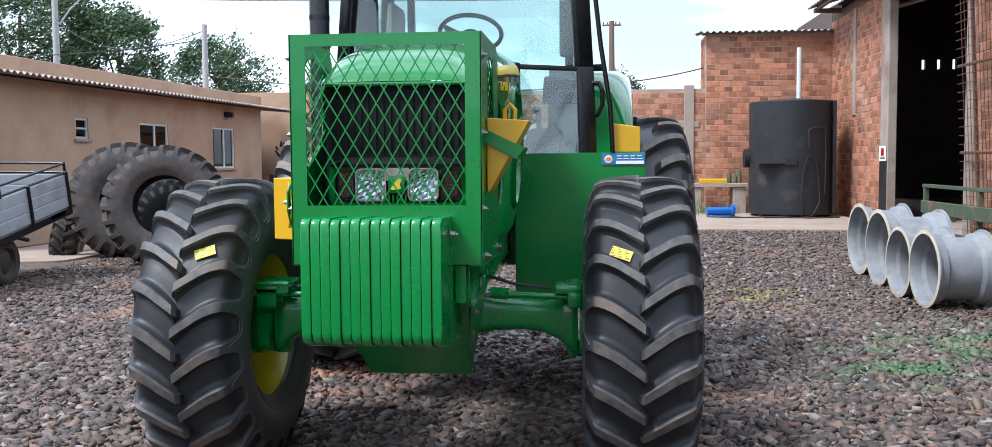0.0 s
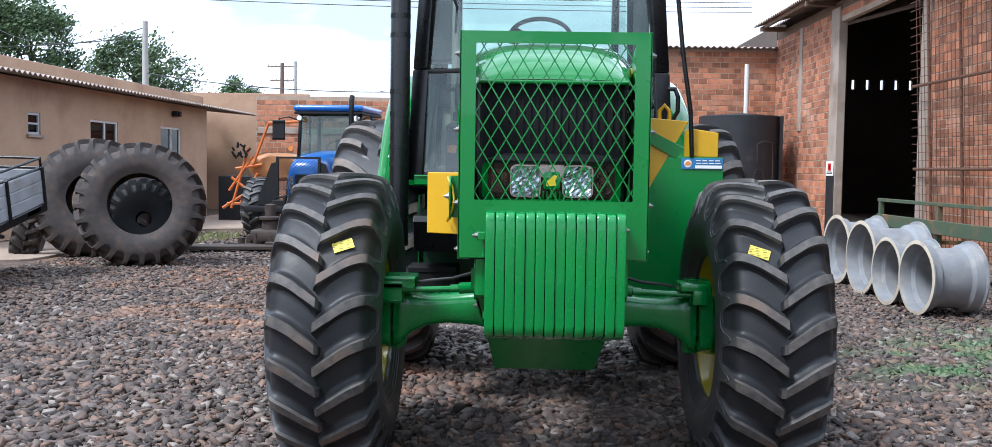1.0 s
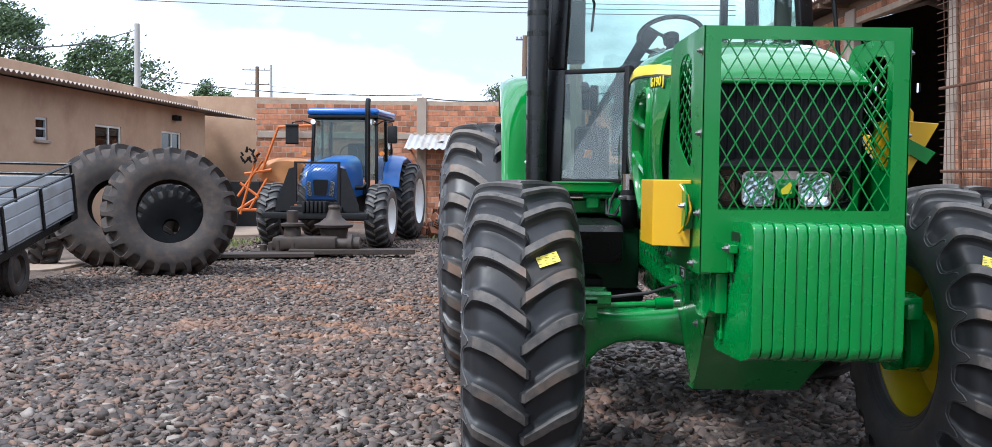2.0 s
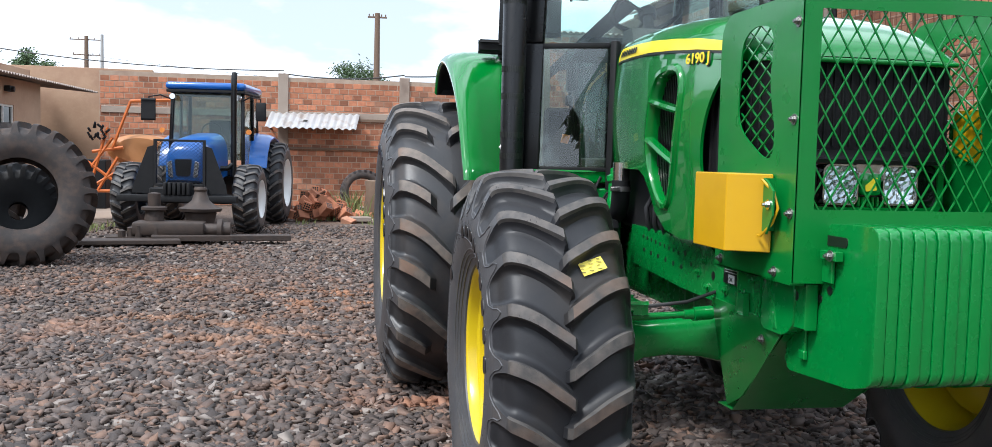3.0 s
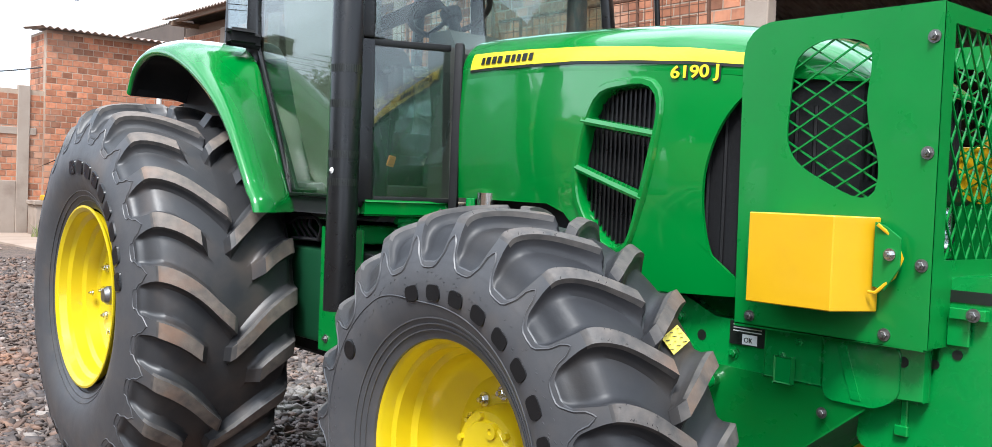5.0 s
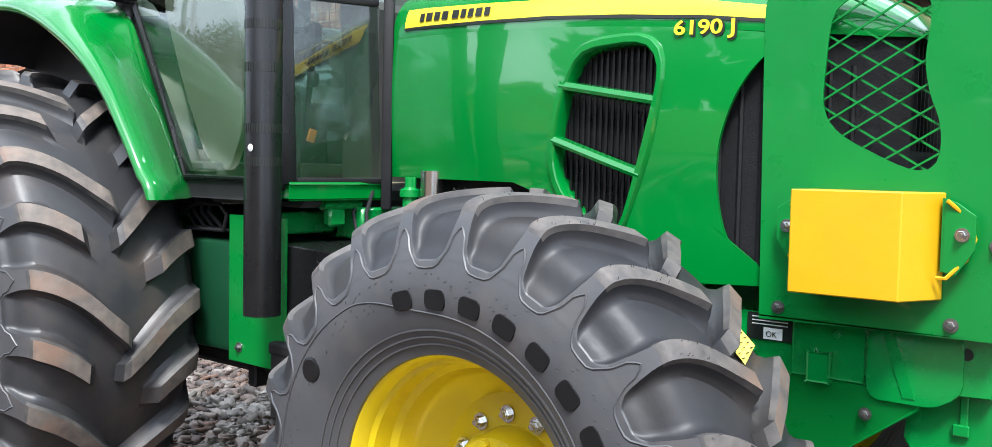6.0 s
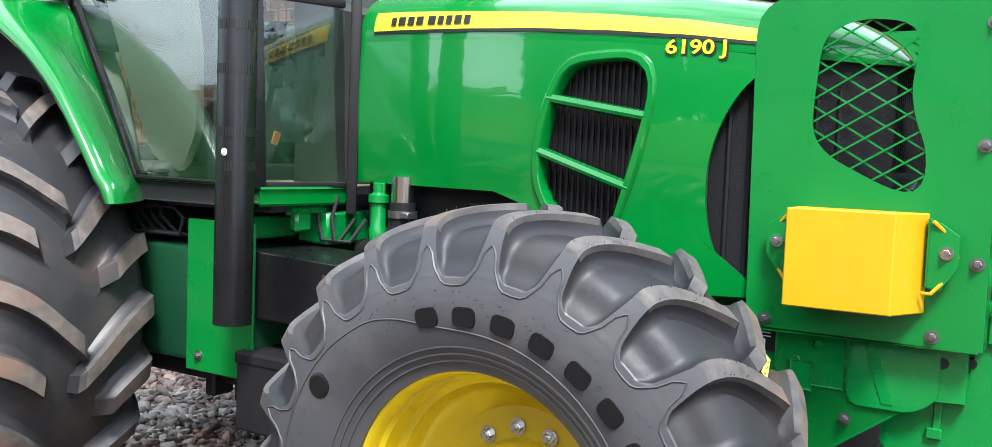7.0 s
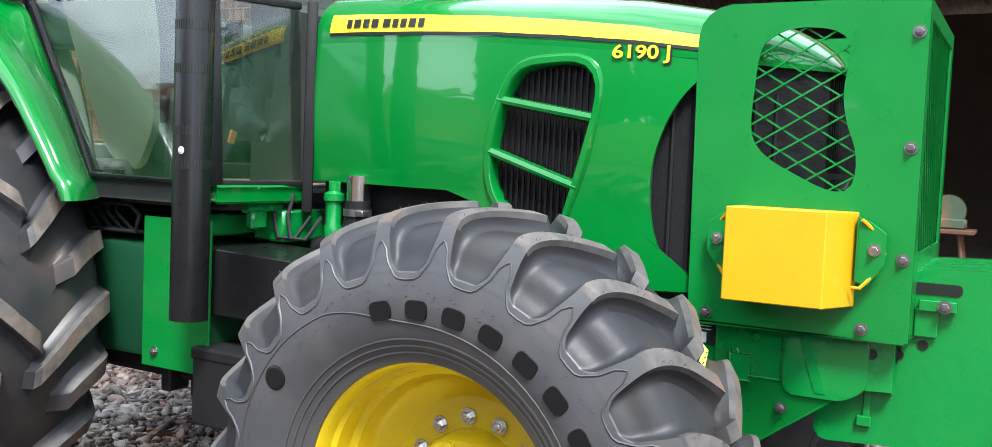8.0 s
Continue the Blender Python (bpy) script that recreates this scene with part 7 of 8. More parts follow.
# two great worn tyres standing against smaller ones
old_tyre("scrap_tyre", "large worn brown-black tractor tyre standing upright on gravel", 0.925, 0.60, 0.45, pose(-6.46, 13.9, 0.865, 0, 8, 107), 24)
old_tyre("scrap_tyre", "large worn tractor tyre leaning behind another", 0.97, 0.62, 0.40, pose(-7.66, 15.1, 0.90, 0, 8, 104), 24)
old_tyre("scrap_tyre", "low dark tyre lying behind the two large tyres", 0.55, 0.45, 0.30, pose(-8.75, 15.2, 0.40, 0, 15, 20), 18)
# matt black filler, added so that the front tyre's hole reads dark
old_tyre("scrap_tyre", "matt black tyre added to darken the hole of a larger standing tyre", 0.64, 0.36, 0.12, pose(-6.63, 14.46, 0.62, 0, 8, 107), 22, M_BLACKMATT)

# four bare wheel rims in a row
def bare_rim(R, W):
    bm = revolve(bmesh.new(), [(-W, R * 0.90), (-W * 0.98, R), (-W * 0.93, R), (-W * 0.90, R * 0.93), (-W * 0.62, R * 0.90), (-W * 0.55, R * 0.80), (W * 0.50, R * 0.80), (W * 0.60, R * 0.90), (W * 0.90, R * 0.93), (W * 0.93, R), (W * 0.98, R), (W, R * 0.90),
                               (W * 0.9, R * 0.89), (W * 0.6, R * 0.86), (W * 0.5, R * 0.76), (-W * 0.5, R * 0.76), (-W * 0.6, R * 0.86), (-W * 0.9, R * 0.88)], 56, "x", closed=True)
    for f in bm.faces:
        c = f.calc_center_median()
        if math.hypot(c.y, c.z) < R * 0.885 and f.normal.dot(Vector((0, c.y, c.z))) < 0 or abs(c.x) > W * 0.97:
            f.material_index = 1
    return bm


for k, (x, y, R, W, turn) in enumerate(((3.72, 13.1, 0.47, 0.29, 4), (3.72, 11.95, 0.46, 0.37, 3), (3.55, 10.95, 0.39, 0.26, 3), (3.62, 10.2, 0.40, 0.30, 4))):
    ob = solid("wheel_rim", bare_rim(R, W), [M_WHEELGREY, M_WHEELCREAM], "bare grey steel wheel rim with a cream inside standing on gravel", "wheel rim", 40, group="row of bare rims")
    ob.matrix_basis = pose(x, y, R - 0.01, 0, 0, turn)

# black steel tank
tank = thing("storage_tank", (5.05, 25.9, 0.03), 0, "tall black steel storage tank with a white vent pipe", "tank")
bm = revolve(bmesh.new(), [(0.06, 0.0), (0.06, 1.06), (0.08, 1.08), (2.94, 1.08), (2.96, 1.06), (3.06, 0.0)], 64, "z")
part("tank_body", bm, M_TANK, tank, "black painted steel shell", 40)
bm = bmesh.new()
for a in range(0, 360, 40):
    box(bm, -0.1, 0.1, 0.8, 1.0, -0.02, 0.08, m=pose(0, 0, 0, 0, 0, a))
part("tank_feet", bm, M_RUST, tank)
bm = tube(bmesh.new(), [(0.28, 0.55, 2.9), (0.28, 0.55, 4.42)], 0.065, 14)
part("vent_pipe", bm, M_PVC, tank, "white plastic vent pipe", 50)
bm = tube(bmesh.new(), [(0.22, -1.09, 1.75), (0.20, -1.12, 2.2), (0.36, -1.10, 2.28), (0.62, -0.98, 2.25), (0.66, -0.95, 1.6), (0.64, -0.96, 0.6)], 0.014, 6)
part("loose_hose", bm, M_CABLE, tank, smooth=60)
bm = tube(bmesh.new(), [(0.05, -1.12, 0.02), (0.02, -1.14, 0.5), (0.08, -1.12, 1.2), (0.2, -1.10, 1.55), (0.36, -1.08, 1.55), (0.46, -1.06, 1.0), (0.5, -1.06, 0.4), (0.3, -1.2, 0.06), (0.0, -1.3, 0.02), (-0.9, -1.4, 0.02)], 0.012, 6)
part("loose_hose", bm, M_CABLE, tank, smooth=60)
bm = bmesh.new()
box(bm, -0.36, -0.08, -1.13, -1.0, 1.32, 1.5, 0.01)
box(bm, -1.0, -0.2, -1.10, -0.6, 1.36, 1.38, 0.002)
# tall black strip that draws the dark vertical gap as a solid shape
box(bm, 0.88, 0.96, -0.75, -0.62, 0.1, 2.95, 0.01)
part("bracket", bm, M_TANK, tank)
bm = bmesh.new()
revolve(bm, [(0.0, 0.0), (0.0, 0.24), (0.14, 0.24), (0.14, 0.0)], 24, "x", (-1.2, 0.1, 1.5))
part("pulley", bm, M_BLACKMATT, tank, "", 40)

# bench with a blue pump and clutter beside the tank
bench = thing("work_bench", (3.35, 27.2, 0.03), 0, "low cement bench with yellow and green clutter", "bench")
bm = bmesh.new()
box(bm, -0.75, 0.75, -0.35, 0.4, 0.72, 0.82, 0.01)
box(bm, -0.70, -0.5, -0.3, 0.4, 0.0, 0.72, 0.01)
box(bm, 0.35, 0.7, -0.3, 0.4, 0.0, 0.72, 0.01)
part("bench_body", bm, M_CONCRETE, bench)
bm = bmesh.new()
box(bm, -0.5, 0.25, -0.3, 0.0, 0.82, 0.95, 0.02)
solid("yellow_tray", bm, M_YELLOW, "yellow metal tray on a bench", "tray", at=(3.3, 27.2, 0.03))
bm = bmesh.new()
for x, h in ((0.35, 0.3), (0.5, 0.24), (0.62, 0.34)):
    revolve(bm, [(0.82, 0.0), (0.82, 0.06), (0.82 + h * 0.7, 0.06), (0.82 + h, 0.025), (0.82 + h, 0.0)], 10, "z", (x, 0.1, 0))
solid("bottles", bm, M_GREENOLD, "dusty green bottles on a bench", "bottle", 40, at=(3.3, 27.2, 0.03))
bm = bmesh.new()
rod(bm, (-0.3, 0, 0.14), (0.35, 0, 0.14), 0.11, 16)
revolve(bm, [(0.35, 0.0), (0.35, 0.16), (0.42, 0.16), (0.42, 0)], 16, "x", (0, 0, 0.16))
box(bm, -0.25, 0.3, -0.12, 0.12, 0.0, 0.05, 0.01)
solid("water_pump", bm, M_BLUE, "blue electric pump on concrete", "pump", 40, at=(3.1, 25.3, 0.035), turn=10)
bm = tube(bmesh.new(), [(2.8, 25.0, 0.05), (3.6, 24.6, 0.05), (4.4, 24.9, 0.05), (5.2, 24.4, 0.05), (6.0, 24.7, 0.05)], 0.02, 6)
solid("ground_hose", bm, M_CABLE, "black hose lying on the concrete", "hose", 60)

# sign on the shed post
sign = thing("safety_sign", (SX - 0.062, 22.68, 1.62), 0, "small white sign with a red square", "sign")
part("board", cube(-0.006, 0.0, -0.26, 0.26, -0.17, 0.17, 0.001), M_WHITE, sign)
bm = bmesh.new()
box(bm, -0.009, -0.0065, -0.12, 0.12, -0.05, 0.12)
part("red_square", bm, M_RED, sign)
bm = bmesh.new()
for z in (-0.09, -0.125):
    box(bm, -0.009, -0.0065, -0.2, 0.2, z, z + 0.018)
box(bm, -0.0115, -0.0095, -0.03, 0.03, -0.02, 0.09)
part("printed_bars", bm, M_INK, sign)

# steel mesh panels leaning on the shed wall
def mesh_panel(y0, y1, z1, at_x):
    panel = thing("mesh_panel", (at_x, (y0 + y1) / 2, 0), 0, "rusty welded steel mesh panel leaning on the brick wall", "mesh panel", group="steel mesh panels")
    h = (y1 - y0) / 2
    bm = bmesh.new()
    for z in (0.05, 1.6, 3.1, z1):
        rod(bm, (0.25 - 0.25 * z / z1 - 0.28, -h, z), (0.25 - 0.25 * z / z1 - 0.28, h, z), 0.028, 6)
    for k in range(int(h * 2 / 1.2) + 1):
        y = -h + k * 1.2
        rod(bm, (-0.03, y, 0.0), (-0.28, y, z1), 0.028, 6)
    part("tube_frame", bm, M_RUST, panel, "", 50)
    bm = bmesh.new()
    for k in range(int(z1 / 0.15)):
        z = 0.1 + 0.15 * k
        rod(bm, (-0.05 - 0.25 * z / z1, -h, z), (-0.05 - 0.25 * z / z1, h, z), 0.0065, 4)
    for k in range(int(h * 2 / 0.15)):
        y = -h + 0.15 * k
        rod(bm, (-0.05, y, 0.05), (-0.30, y, z1), 0.0065, 4)
    tagged(part("wire_grid", bm, M_RUST, panel, "grid of thin rusty wire"), kind="stuff")
    return panel


mesh_panel(14.6, 17.7, 4.7, SX - 0.03)
mesh_panel(10.3, 14.4, 4.2, SX - 0.03)
# green steel rack with old timber in front of the panels
rack = thing("steel_rack", (5.75, 15.2, 0), 0, "faded green steel rack with weathered planks", "rack")
bm = bmesh.new()
for y in (-2.5, 0, 2.4):
    box(bm, -0.04, 0.04, y - 0.04, y + 0.04, 0, 1.02, 0.006)
    box(bm, -0.04, 0.5, y - 0.03, y + 0.03, 0.4, 0.46, 0.004)
box(bm, -0.04, 0.04, -2.6, 2.5, 1.0, 1.06, 0.006)
part("rack_frame", bm, M_GREENOLD, rack)
bm = bmesh.new()
box(bm, -0.09, -0.05, -2.5, 2.4, 0.56, 0.78, 0.008)
part("side_board", bm, M_GREENOLD, rack, "faded green board")
bm = bmesh.new()
box(bm, -0.25, 0.3, -2.5, 2.4, 0.05, 0.14, 0.01)
box(bm, -0.2, 0.35, -2.2, 2.0, 0.14, 0.22, 0.01)
pieces("plank", bm, M_WOOD, rack, "weathered plank")

# grinder stand just inside the second doorway
grinder = thing("bench_grinder", (8.2, 4.35, 0.02), 0, "green bench grinder on a rusty stand inside the shed", "grinder")
bm = bmesh.new()
for x, y in ((-0.2, -0.2), (0.2, -0.2), (0.2, 0.2), (-0.2, 0.2)):
    rod(bm, (x * 1.4, y * 1.4, 0), (x * 0.7, y * 0.7, 0.95), 0.025, 6)
box(bm, -0.3, 0.3, -0.3, 0.3, 0.95, 1.0, 0.01)
part("stand", bm, M_RUST, grinder)
bm = bmesh.new()
revolve(bm, [(-0.10, 0.0), (-0.10, 0.19), (0.10, 0.19), (0.10, 0.0)], 24, "x", (0, 0.0, 1.2))
box(bm, -0.12, 0.12, -0.2, 0.2, 1.0, 1.12, 0.02)
part("grinder_body", bm, M_GREENOLD, grinder, "", 40)

# grey trailer
trailer = thing("farm_trailer", (-7.9, 11.6, 0), 0, "small grey panelled trailer tipped on its drawbar", "trailer")
tilt = pose(0.6, 1.08, 0.96, 11)
bm = bmesh.new()
for z0, z1 in ((-0.02, 0.13), (0.14, 0.28), (0.29, 0.43)):
    box(bm, -0.02, 0.02, -3.0, 0.0, z0, z1, 0.008, 2, m=tilt)
    box(bm, -1.5, -0.02, -0.02, 0.02, z0, z1, 0.008, 2, m=tilt)
box(bm, -1.52, -1.48, -3.0, 0.0, -0.02, 0.43, 0.006, m=tilt)
pieces("side_panel", bm, M_TRAILER, trailer, "ribbed grey side panel")
bm = bmesh.new()
box(bm, -1.5, 0.03, -3.0, 0.02, -0.14, -0.03, 0.01, m=tilt)
for y in (-0.03, -0.95, -1.9):
    box(bm, 0.02, 0.045, y - 0.025, y + 0.025, -0.05, 0.47, 0.004, m=tilt)
part("trailer_frame", bm, M_BLACK, trailer, "black steel frame")
bm = bmesh.new()
for z in (0.47, 0.60):
    rod(bm, tilt @ Vector((0.0, -3.0, z)), tilt @ Vector((0.0, 0.0, z - 0.02)), 0.018, 8)
    rod(bm, tilt @ Vector((-1.5, 0.0, z)), tilt @ Vector((0.0, 0.0, z - 0.02)), 0.018, 8)
rod(bm, tilt @ Vector((0.0, 0.0, 0.4)), tilt @ Vector((0.0, 0.0, 0.6)), 0.018, 8)
rod(bm, tilt @ Vector((0.0, -1.5, 0.4)), tilt @ Vector((0.0, -1.5, 0.6)), 0.018, 8)
pieces("top_rail", bm, M_BLACK, trailer, "thin black top rail", 50)
bm = bmesh.new()
box(bm, 0.025, 0.03, -0.36, -0.18, -0.10, -0.04, m=tilt)
rl = part("reflector", bm, M_RED, trailer, "red and white reflector strip")
bm = bmesh.new()
box(bm, 0.025, 0.03, -0.52, -0.37, -0.10, -0.04, m=tilt)
part("reflector_white", bm, M_WHITE, trailer)
bm = revolve(bmesh.new(), [(-0.07, 0.18), (-0.085, 0.22), (-0.08, 0.27), (-0.06, 0.295), (-0.045, 0.295), (-0.042, 0.288), (-0.038, 0.298), (-0.004, 0.30), (0.0, 0.29), (0.004, 0.30), (0.038, 0.298), (0.042, 0.288), (0.045, 0.295), (0.06, 0.295), (0.08, 0.27), (0.085, 0.22), (0.07, 0.18)], 48, "x", closed=True)
tw = part("trailer_wheel", bm, M_OLDRUBBER, trailer, "small black road tyre", 40, (0.45, -0.25, 0.29), 4)
bm = revolve(bmesh.new(), [(-0.07, 0.0), (0.05, 0.0), (0.05, 0.10), (0.02, 0.16), (0.07, 0.185), (-0.07, 0.185)], 32, "x")
part("trailer_rim", bm, M_OLDIRON, tw, "", 40)
bm = bmesh.new()
rod(bm, (-1.2, -0.25, 0.3), (0.4, -0.25, 0.3), 0.04, 8)
tube(bm, [(0.42, -0.75, 0.42), (0.44, -0.25, 0.62), (0.44, 0.05, 0.58), (0.42, 0.35, 0.52)], 0.03, 6)
part("axle", bm, M_BLACK, trailer, "", 50)

# heap of old bricks, stump, weeds, loose tyre by the wall
heap = thing("brick_heap", (-2.85, 22.6, 0), 0, "heap of broken hollow bricks on the ground", "brick heap")
bm = bmesh.new()
box(bm, -0.145, 0.145, -0.09, 0.09, -0.09, 0.09, 0.006)
for i in range(3):
    for j in range(3):
        box(bm, -0.147, -0.1455, -0.07 + 0.05 * i, -0.035 + 0.05 * i, -0.07 + 0.05 * j, -0.035 + 0.05 * j, mi=1)
        box(bm, 0.1455, 0.147, -0.07 + 0.05 * i, -0.035 + 0.05 * i, -0.07 + 0.05 * j, -0.035 + 0.05 * j, mi=1)
one_brick = mesh_of("brick", bm, [M_BRICK, M_INK])
rng = random.Random(21)
for k in range(85):
    a, r = rng.uniform(0, 6.28), abs(rng.gauss(0, 0.42))
    x, y = r * math.cos(a) * 1.25, r * math.sin(a) * 0.8
    h = max(0.06, 0.72 - 0.75 * r) * rng.uniform(0.2, 1.0)
    o = new("brick", one_brick)
    o.parent = heap
    o.matrix_basis = pose(x, y, h, rng.uniform(-40, 40), rng.uniform(-40, 40), rng.uniform(0, 360))
bm = revolve(bmesh.new(), [(0.0, 0.0), (0.0, 0.36), (0.08, 0.40), (0.62, 0.38), (0.86, 0.36), (0.88, 0.30), (0.88, 0.0)], 20, "z")
for v in bm.verts:
    v.co.x *= 0.75 + 0.06 * math.sin(v.co.z * 17 + v.co.y * 9)
solid("wooden_crate", bm, M_WOOD, "dark weathered timber stump by the wall", "stump", 40, at=(-1.45, 23.6, 0))
old_tyre("scrap_tyre", "black loose tyre leaning by the brick wall", 0.56, 0.28, 0.36, pose(-1.75, 24.3, 0.55, 0, 6, 95), 24)


def tuft(bm, x, y, n, h, spread, rng):
    for _ in range(n):
        a, r = rng.uniform(0, 6.28), rng.uniform(0, spread)
        px, py, hh = x + r * math.cos(a), y + r * math.sin(a), h * rng.uniform(0.4, 1.0)
        lx, ly = rng.uniform(-0.5, 0.5) * hh, rng.uniform(-0.5, 0.5) * hh
        w = 0.008 + 0.012 * hh
        p = [(px - w, py, 0), (px + w, py, 0), (px + w * 0.7 + lx * 0.4, py + ly * 0.4, hh * 0.6), (px - w * 0.7 + lx * 0.4, py + ly * 0.4, hh * 0.6), (px + lx, py + ly, hh)]
        v = [bm.verts.new(q) for q in p]
        bm.faces.new((v[0], v[1], v[2], v[3]))
        bm.faces.new((v[3], v[2], v[4]))


bm = bmesh.new()
rng = random.Random(31)
tuft(bm, -2.05, 22.7, 90, 0.75, 0.35, rng)
tuft(bm, -1.75, 22.2, 40, 0.3, 0.3, rng)
for _ in range(14):
    tuft(bm, rng.uniform(-8.6, -6.5), rng.uniform(17.6, 20.2), 22, 0.16, 0.35, rng)
for _ in range(8):
    tuft(bm, rng.uniform(-3.4, -1.0), rng.uniform(21.3, 23.5), 14, 0.14, 0.25, rng)
for x, y in ((2.55, 26.2), (2.9, 26.8), (3.7, 26.9)):
    tuft(bm, x, y, 30, 0.4, 0.2, rng)
solid("weeds", bm, M_GRASS, "thin green weeds on the stony ground", "weeds", kind="stuff")
bm = bmesh.new()
box(bm, -0.22, 0.22, -0.12, 0.12, 0.0, 0.1, 0.01)
solid("concrete_block", bm, M_CONCRETE, "small concrete block on the ground", "block", at=(-1.9, 21.9, 0.03), turn=15)

# implement: steel plates, gearbox and bars on the ground in front of the blue tractor
imp = thing("mower_gearbox", (-4.9, 17.1, 0.0), 0, "greasy old gearbox and shaft on flat steel bars", "machine part")
bm = bmesh.new()
box(bm, -1.9, -0.1, -0.75, -0.3, 0.03, 0.10, 0.01, m=pose(0, 0, 0, 0, 0, 12))
box(bm, -0.5, 1.65, -0.5, -0.25, 0.05, 0.14, 0.01, m=pose(0, 0, 0, 0, 0, 9))
box(bm, -1.2, 0.2, 0.0, 0.4, 0.02, 0.08, 0.01)
pieces("steel_bar", bm, M_OLDIRON, imp, "flat rusty steel bar")
bm = bmesh.new()
box(bm, -0.75, 0.35, -0.35, 0.15, 0.12, 0.34, 0.05, 2)
rod(bm, (-0.3, -0.1, 0.2), (0.75, -0.2, 0.22), 0.10, 12)
revolve(bm, [(0.55, 0.0), (0.55, 0.17), (0.62, 0.17), (0.64, 0.12), (0.75, 0.12), (0.75, 0.0)], 20, "x", (0, -0.2, 0.22))
revolve(bm, [(0.3, 0.0), (0.3, 0.16), (0.5, 0.14), (0.52, 0.2), (0.56, 0.2), (0.58, 0.10), (0.78, 0.10), (0.8, 0.0)], 20, "z", (-0.45, -0.05, 0))
for k in range(5):
    revolve(bm, [(0.10, 0.0), (0.10, 0.06), (0.2 + 0.04 * (k % 3), 0.06), (0.22 + 0.04 * (k % 3), 0.0)], 10, "z", (-0.9 + 0.13 * k, -0.3 + 0.05 * (k % 2), 0))
part("gearbox", bm, M_OLDIRON, imp, "greasy iron gearbox", 35)
bm = bmesh.new()
revolve(bm, [(0.28, 0.0), (0.28, 0.22), (0.46, 0.26), (0.48, 0.0)], 20, "z", (0.22, 0.3, 0))
revolve(bm, [(0.48, 0.0), (0.48, 0.33), (0.53, 0.35), (0.57, 0.25), (0.66, 0.14), (0.80, 0.095), (0.84, 0.11), (0.88, 0.095), (0.88, 0.0)], 28, "z", (0.22, 0.3, 0))
part("flywheel", bm, M_OLDIRON, imp, "round iron flywheel", 35)


def blue_tractor():
    t = thing("blue_tractor", (-5.06, 19.15, 0), -7, "blue cab tractor with a black front guard and white wheel rims", "tractor")
    fm = tyre_mesh("tyre", 0.63, 0.46, 0.33, 20, 0.16, 0.024, 0.038, 0.0, [M_RUBBER, M_LUG, M_TREAD, M_LUGEDGE], far=True)
    rm = tyre_mesh("tyre", 0.85, 0.50, 0.48, 22, 0.2, 0.028, 0.042, 0.0, [M_RUBBER, M_LUG, M_TREAD, M_LUGEDGE], far=True)
    for nm, me, x, y, r, w, rr in (("front_wheel", fm, 1.06, 0.0, 0.63, 0.46, 0.33), ("rear_wheel", rm, 1.06, 2.75, 0.85, 0.5, 0.48)):
        for s in (-1, 1):
            bm = revolve(bmesh.new(), [(w * 0.45, rr), (w * 0.48, rr + 0.02), (w * 0.44, rr + 0.01), (w * 0.36, rr - 0.04), (w * 0.2, rr - 0.08), (w * 0.15, 0.12), (w * 0.3, 0.10), (w * 0.3, 0.0)], 40, "x")
            wh = part(nm, bm, M_WHITE, t, "white wheel with a black lugged tyre", 35, (s * x, y, r - 0.01), 0 if s > 0 else 180)
            ty = new("tyre", me)
            ty.parent = wh
            ty.matrix_basis = pose(0, 0, 0, 0, 0, 0 if s > 0 else 180)
    hood_rings = []
    for y, w, zt, zb in ((-0.52, 0.26, 1.45, 0.95), (-0.46, 0.32, 1.58, 0.90), (-0.2, 0.36, 1.68, 0.90), (0.5, 0.39, 1.76, 0.95), (1.2, 0.40, 1.82, 1.0)):
        hood_rings.append([(w * math.cos(a) ** 0.5 if math.cos(a) > 0 else -w * abs(math.cos(a)) ** 0.5, y, zb + (zt - zb) * max(0, math.sin(a)) ** 0.5) for a in [math.pi * k / 16 for k in range(17)]])
    part("hood", loft(bmesh.new(), hood_rings), M_BLUE, t, "blue engine hood", 45)
    bm = bmesh.new()
    prism(bm, rounded([(-0.12, 1.02), (-0.15, 1.32), (0.15, 1.32), (0.12, 1.02)], 0.03, 3), "y", -0.55, -0.50, 0.004)
    part("grille", bm, M_SCREEN, t, "black grille")
    for s in (-1, 1):
        bm = prism(bmesh.new(), rounded([(s * 0.17, 1.00), (s * 0.20, 1.3), (s * 0.28, 1.26), (s * 0.25, 1.0)], 0.02, 3), "y", -0.535, -0.47, 0.004)
        part("headlamp", bm, M_MIRRORLAMP, t, "clear headlamp")
    bm = bmesh.new()
    box(bm, -0.25, 0.25, -0.3, 2.8, 0.55, 1.0, 0.04)
    rod(bm, (-0.85, 0, 0.6), (0.85, 0, 0.6), 0.09, 12)
    rod(bm, (-0.85, 2.65, 0.83), (0.85, 2.65, 0.83), 0.12, 12)
    part("chassis", bm, M_BLACKMATT, t, "dark chassis and axles", 40)
    # guard and wings
    bm = bmesh.new()
    for x in (-0.42, 0.42):
        box(bm, x - 0.025, x + 0.025, -0.78, -0.73, 0.85, 1.66, 0.005)
    for z in (0.87, 1.64):
        box(bm, -0.42, 0.42, -0.78, -0.73, z - 0.02, z + 0.02, 0.004)
    guard_ = part("front_guard", bm, M_BLACKMATT, t, "black mesh front guard")
    part("guard_mesh", lattice(bmesh.new(), lambda u, v, d: (u, -0.755 + d, v), -0.4, 0.4, 0.9, 1.62, 0.075, 0.06, 0.004, lambda u, v: abs(u) < 0.4 and 0.88 < v < 1.63), M_BLACKMATT, guard_)
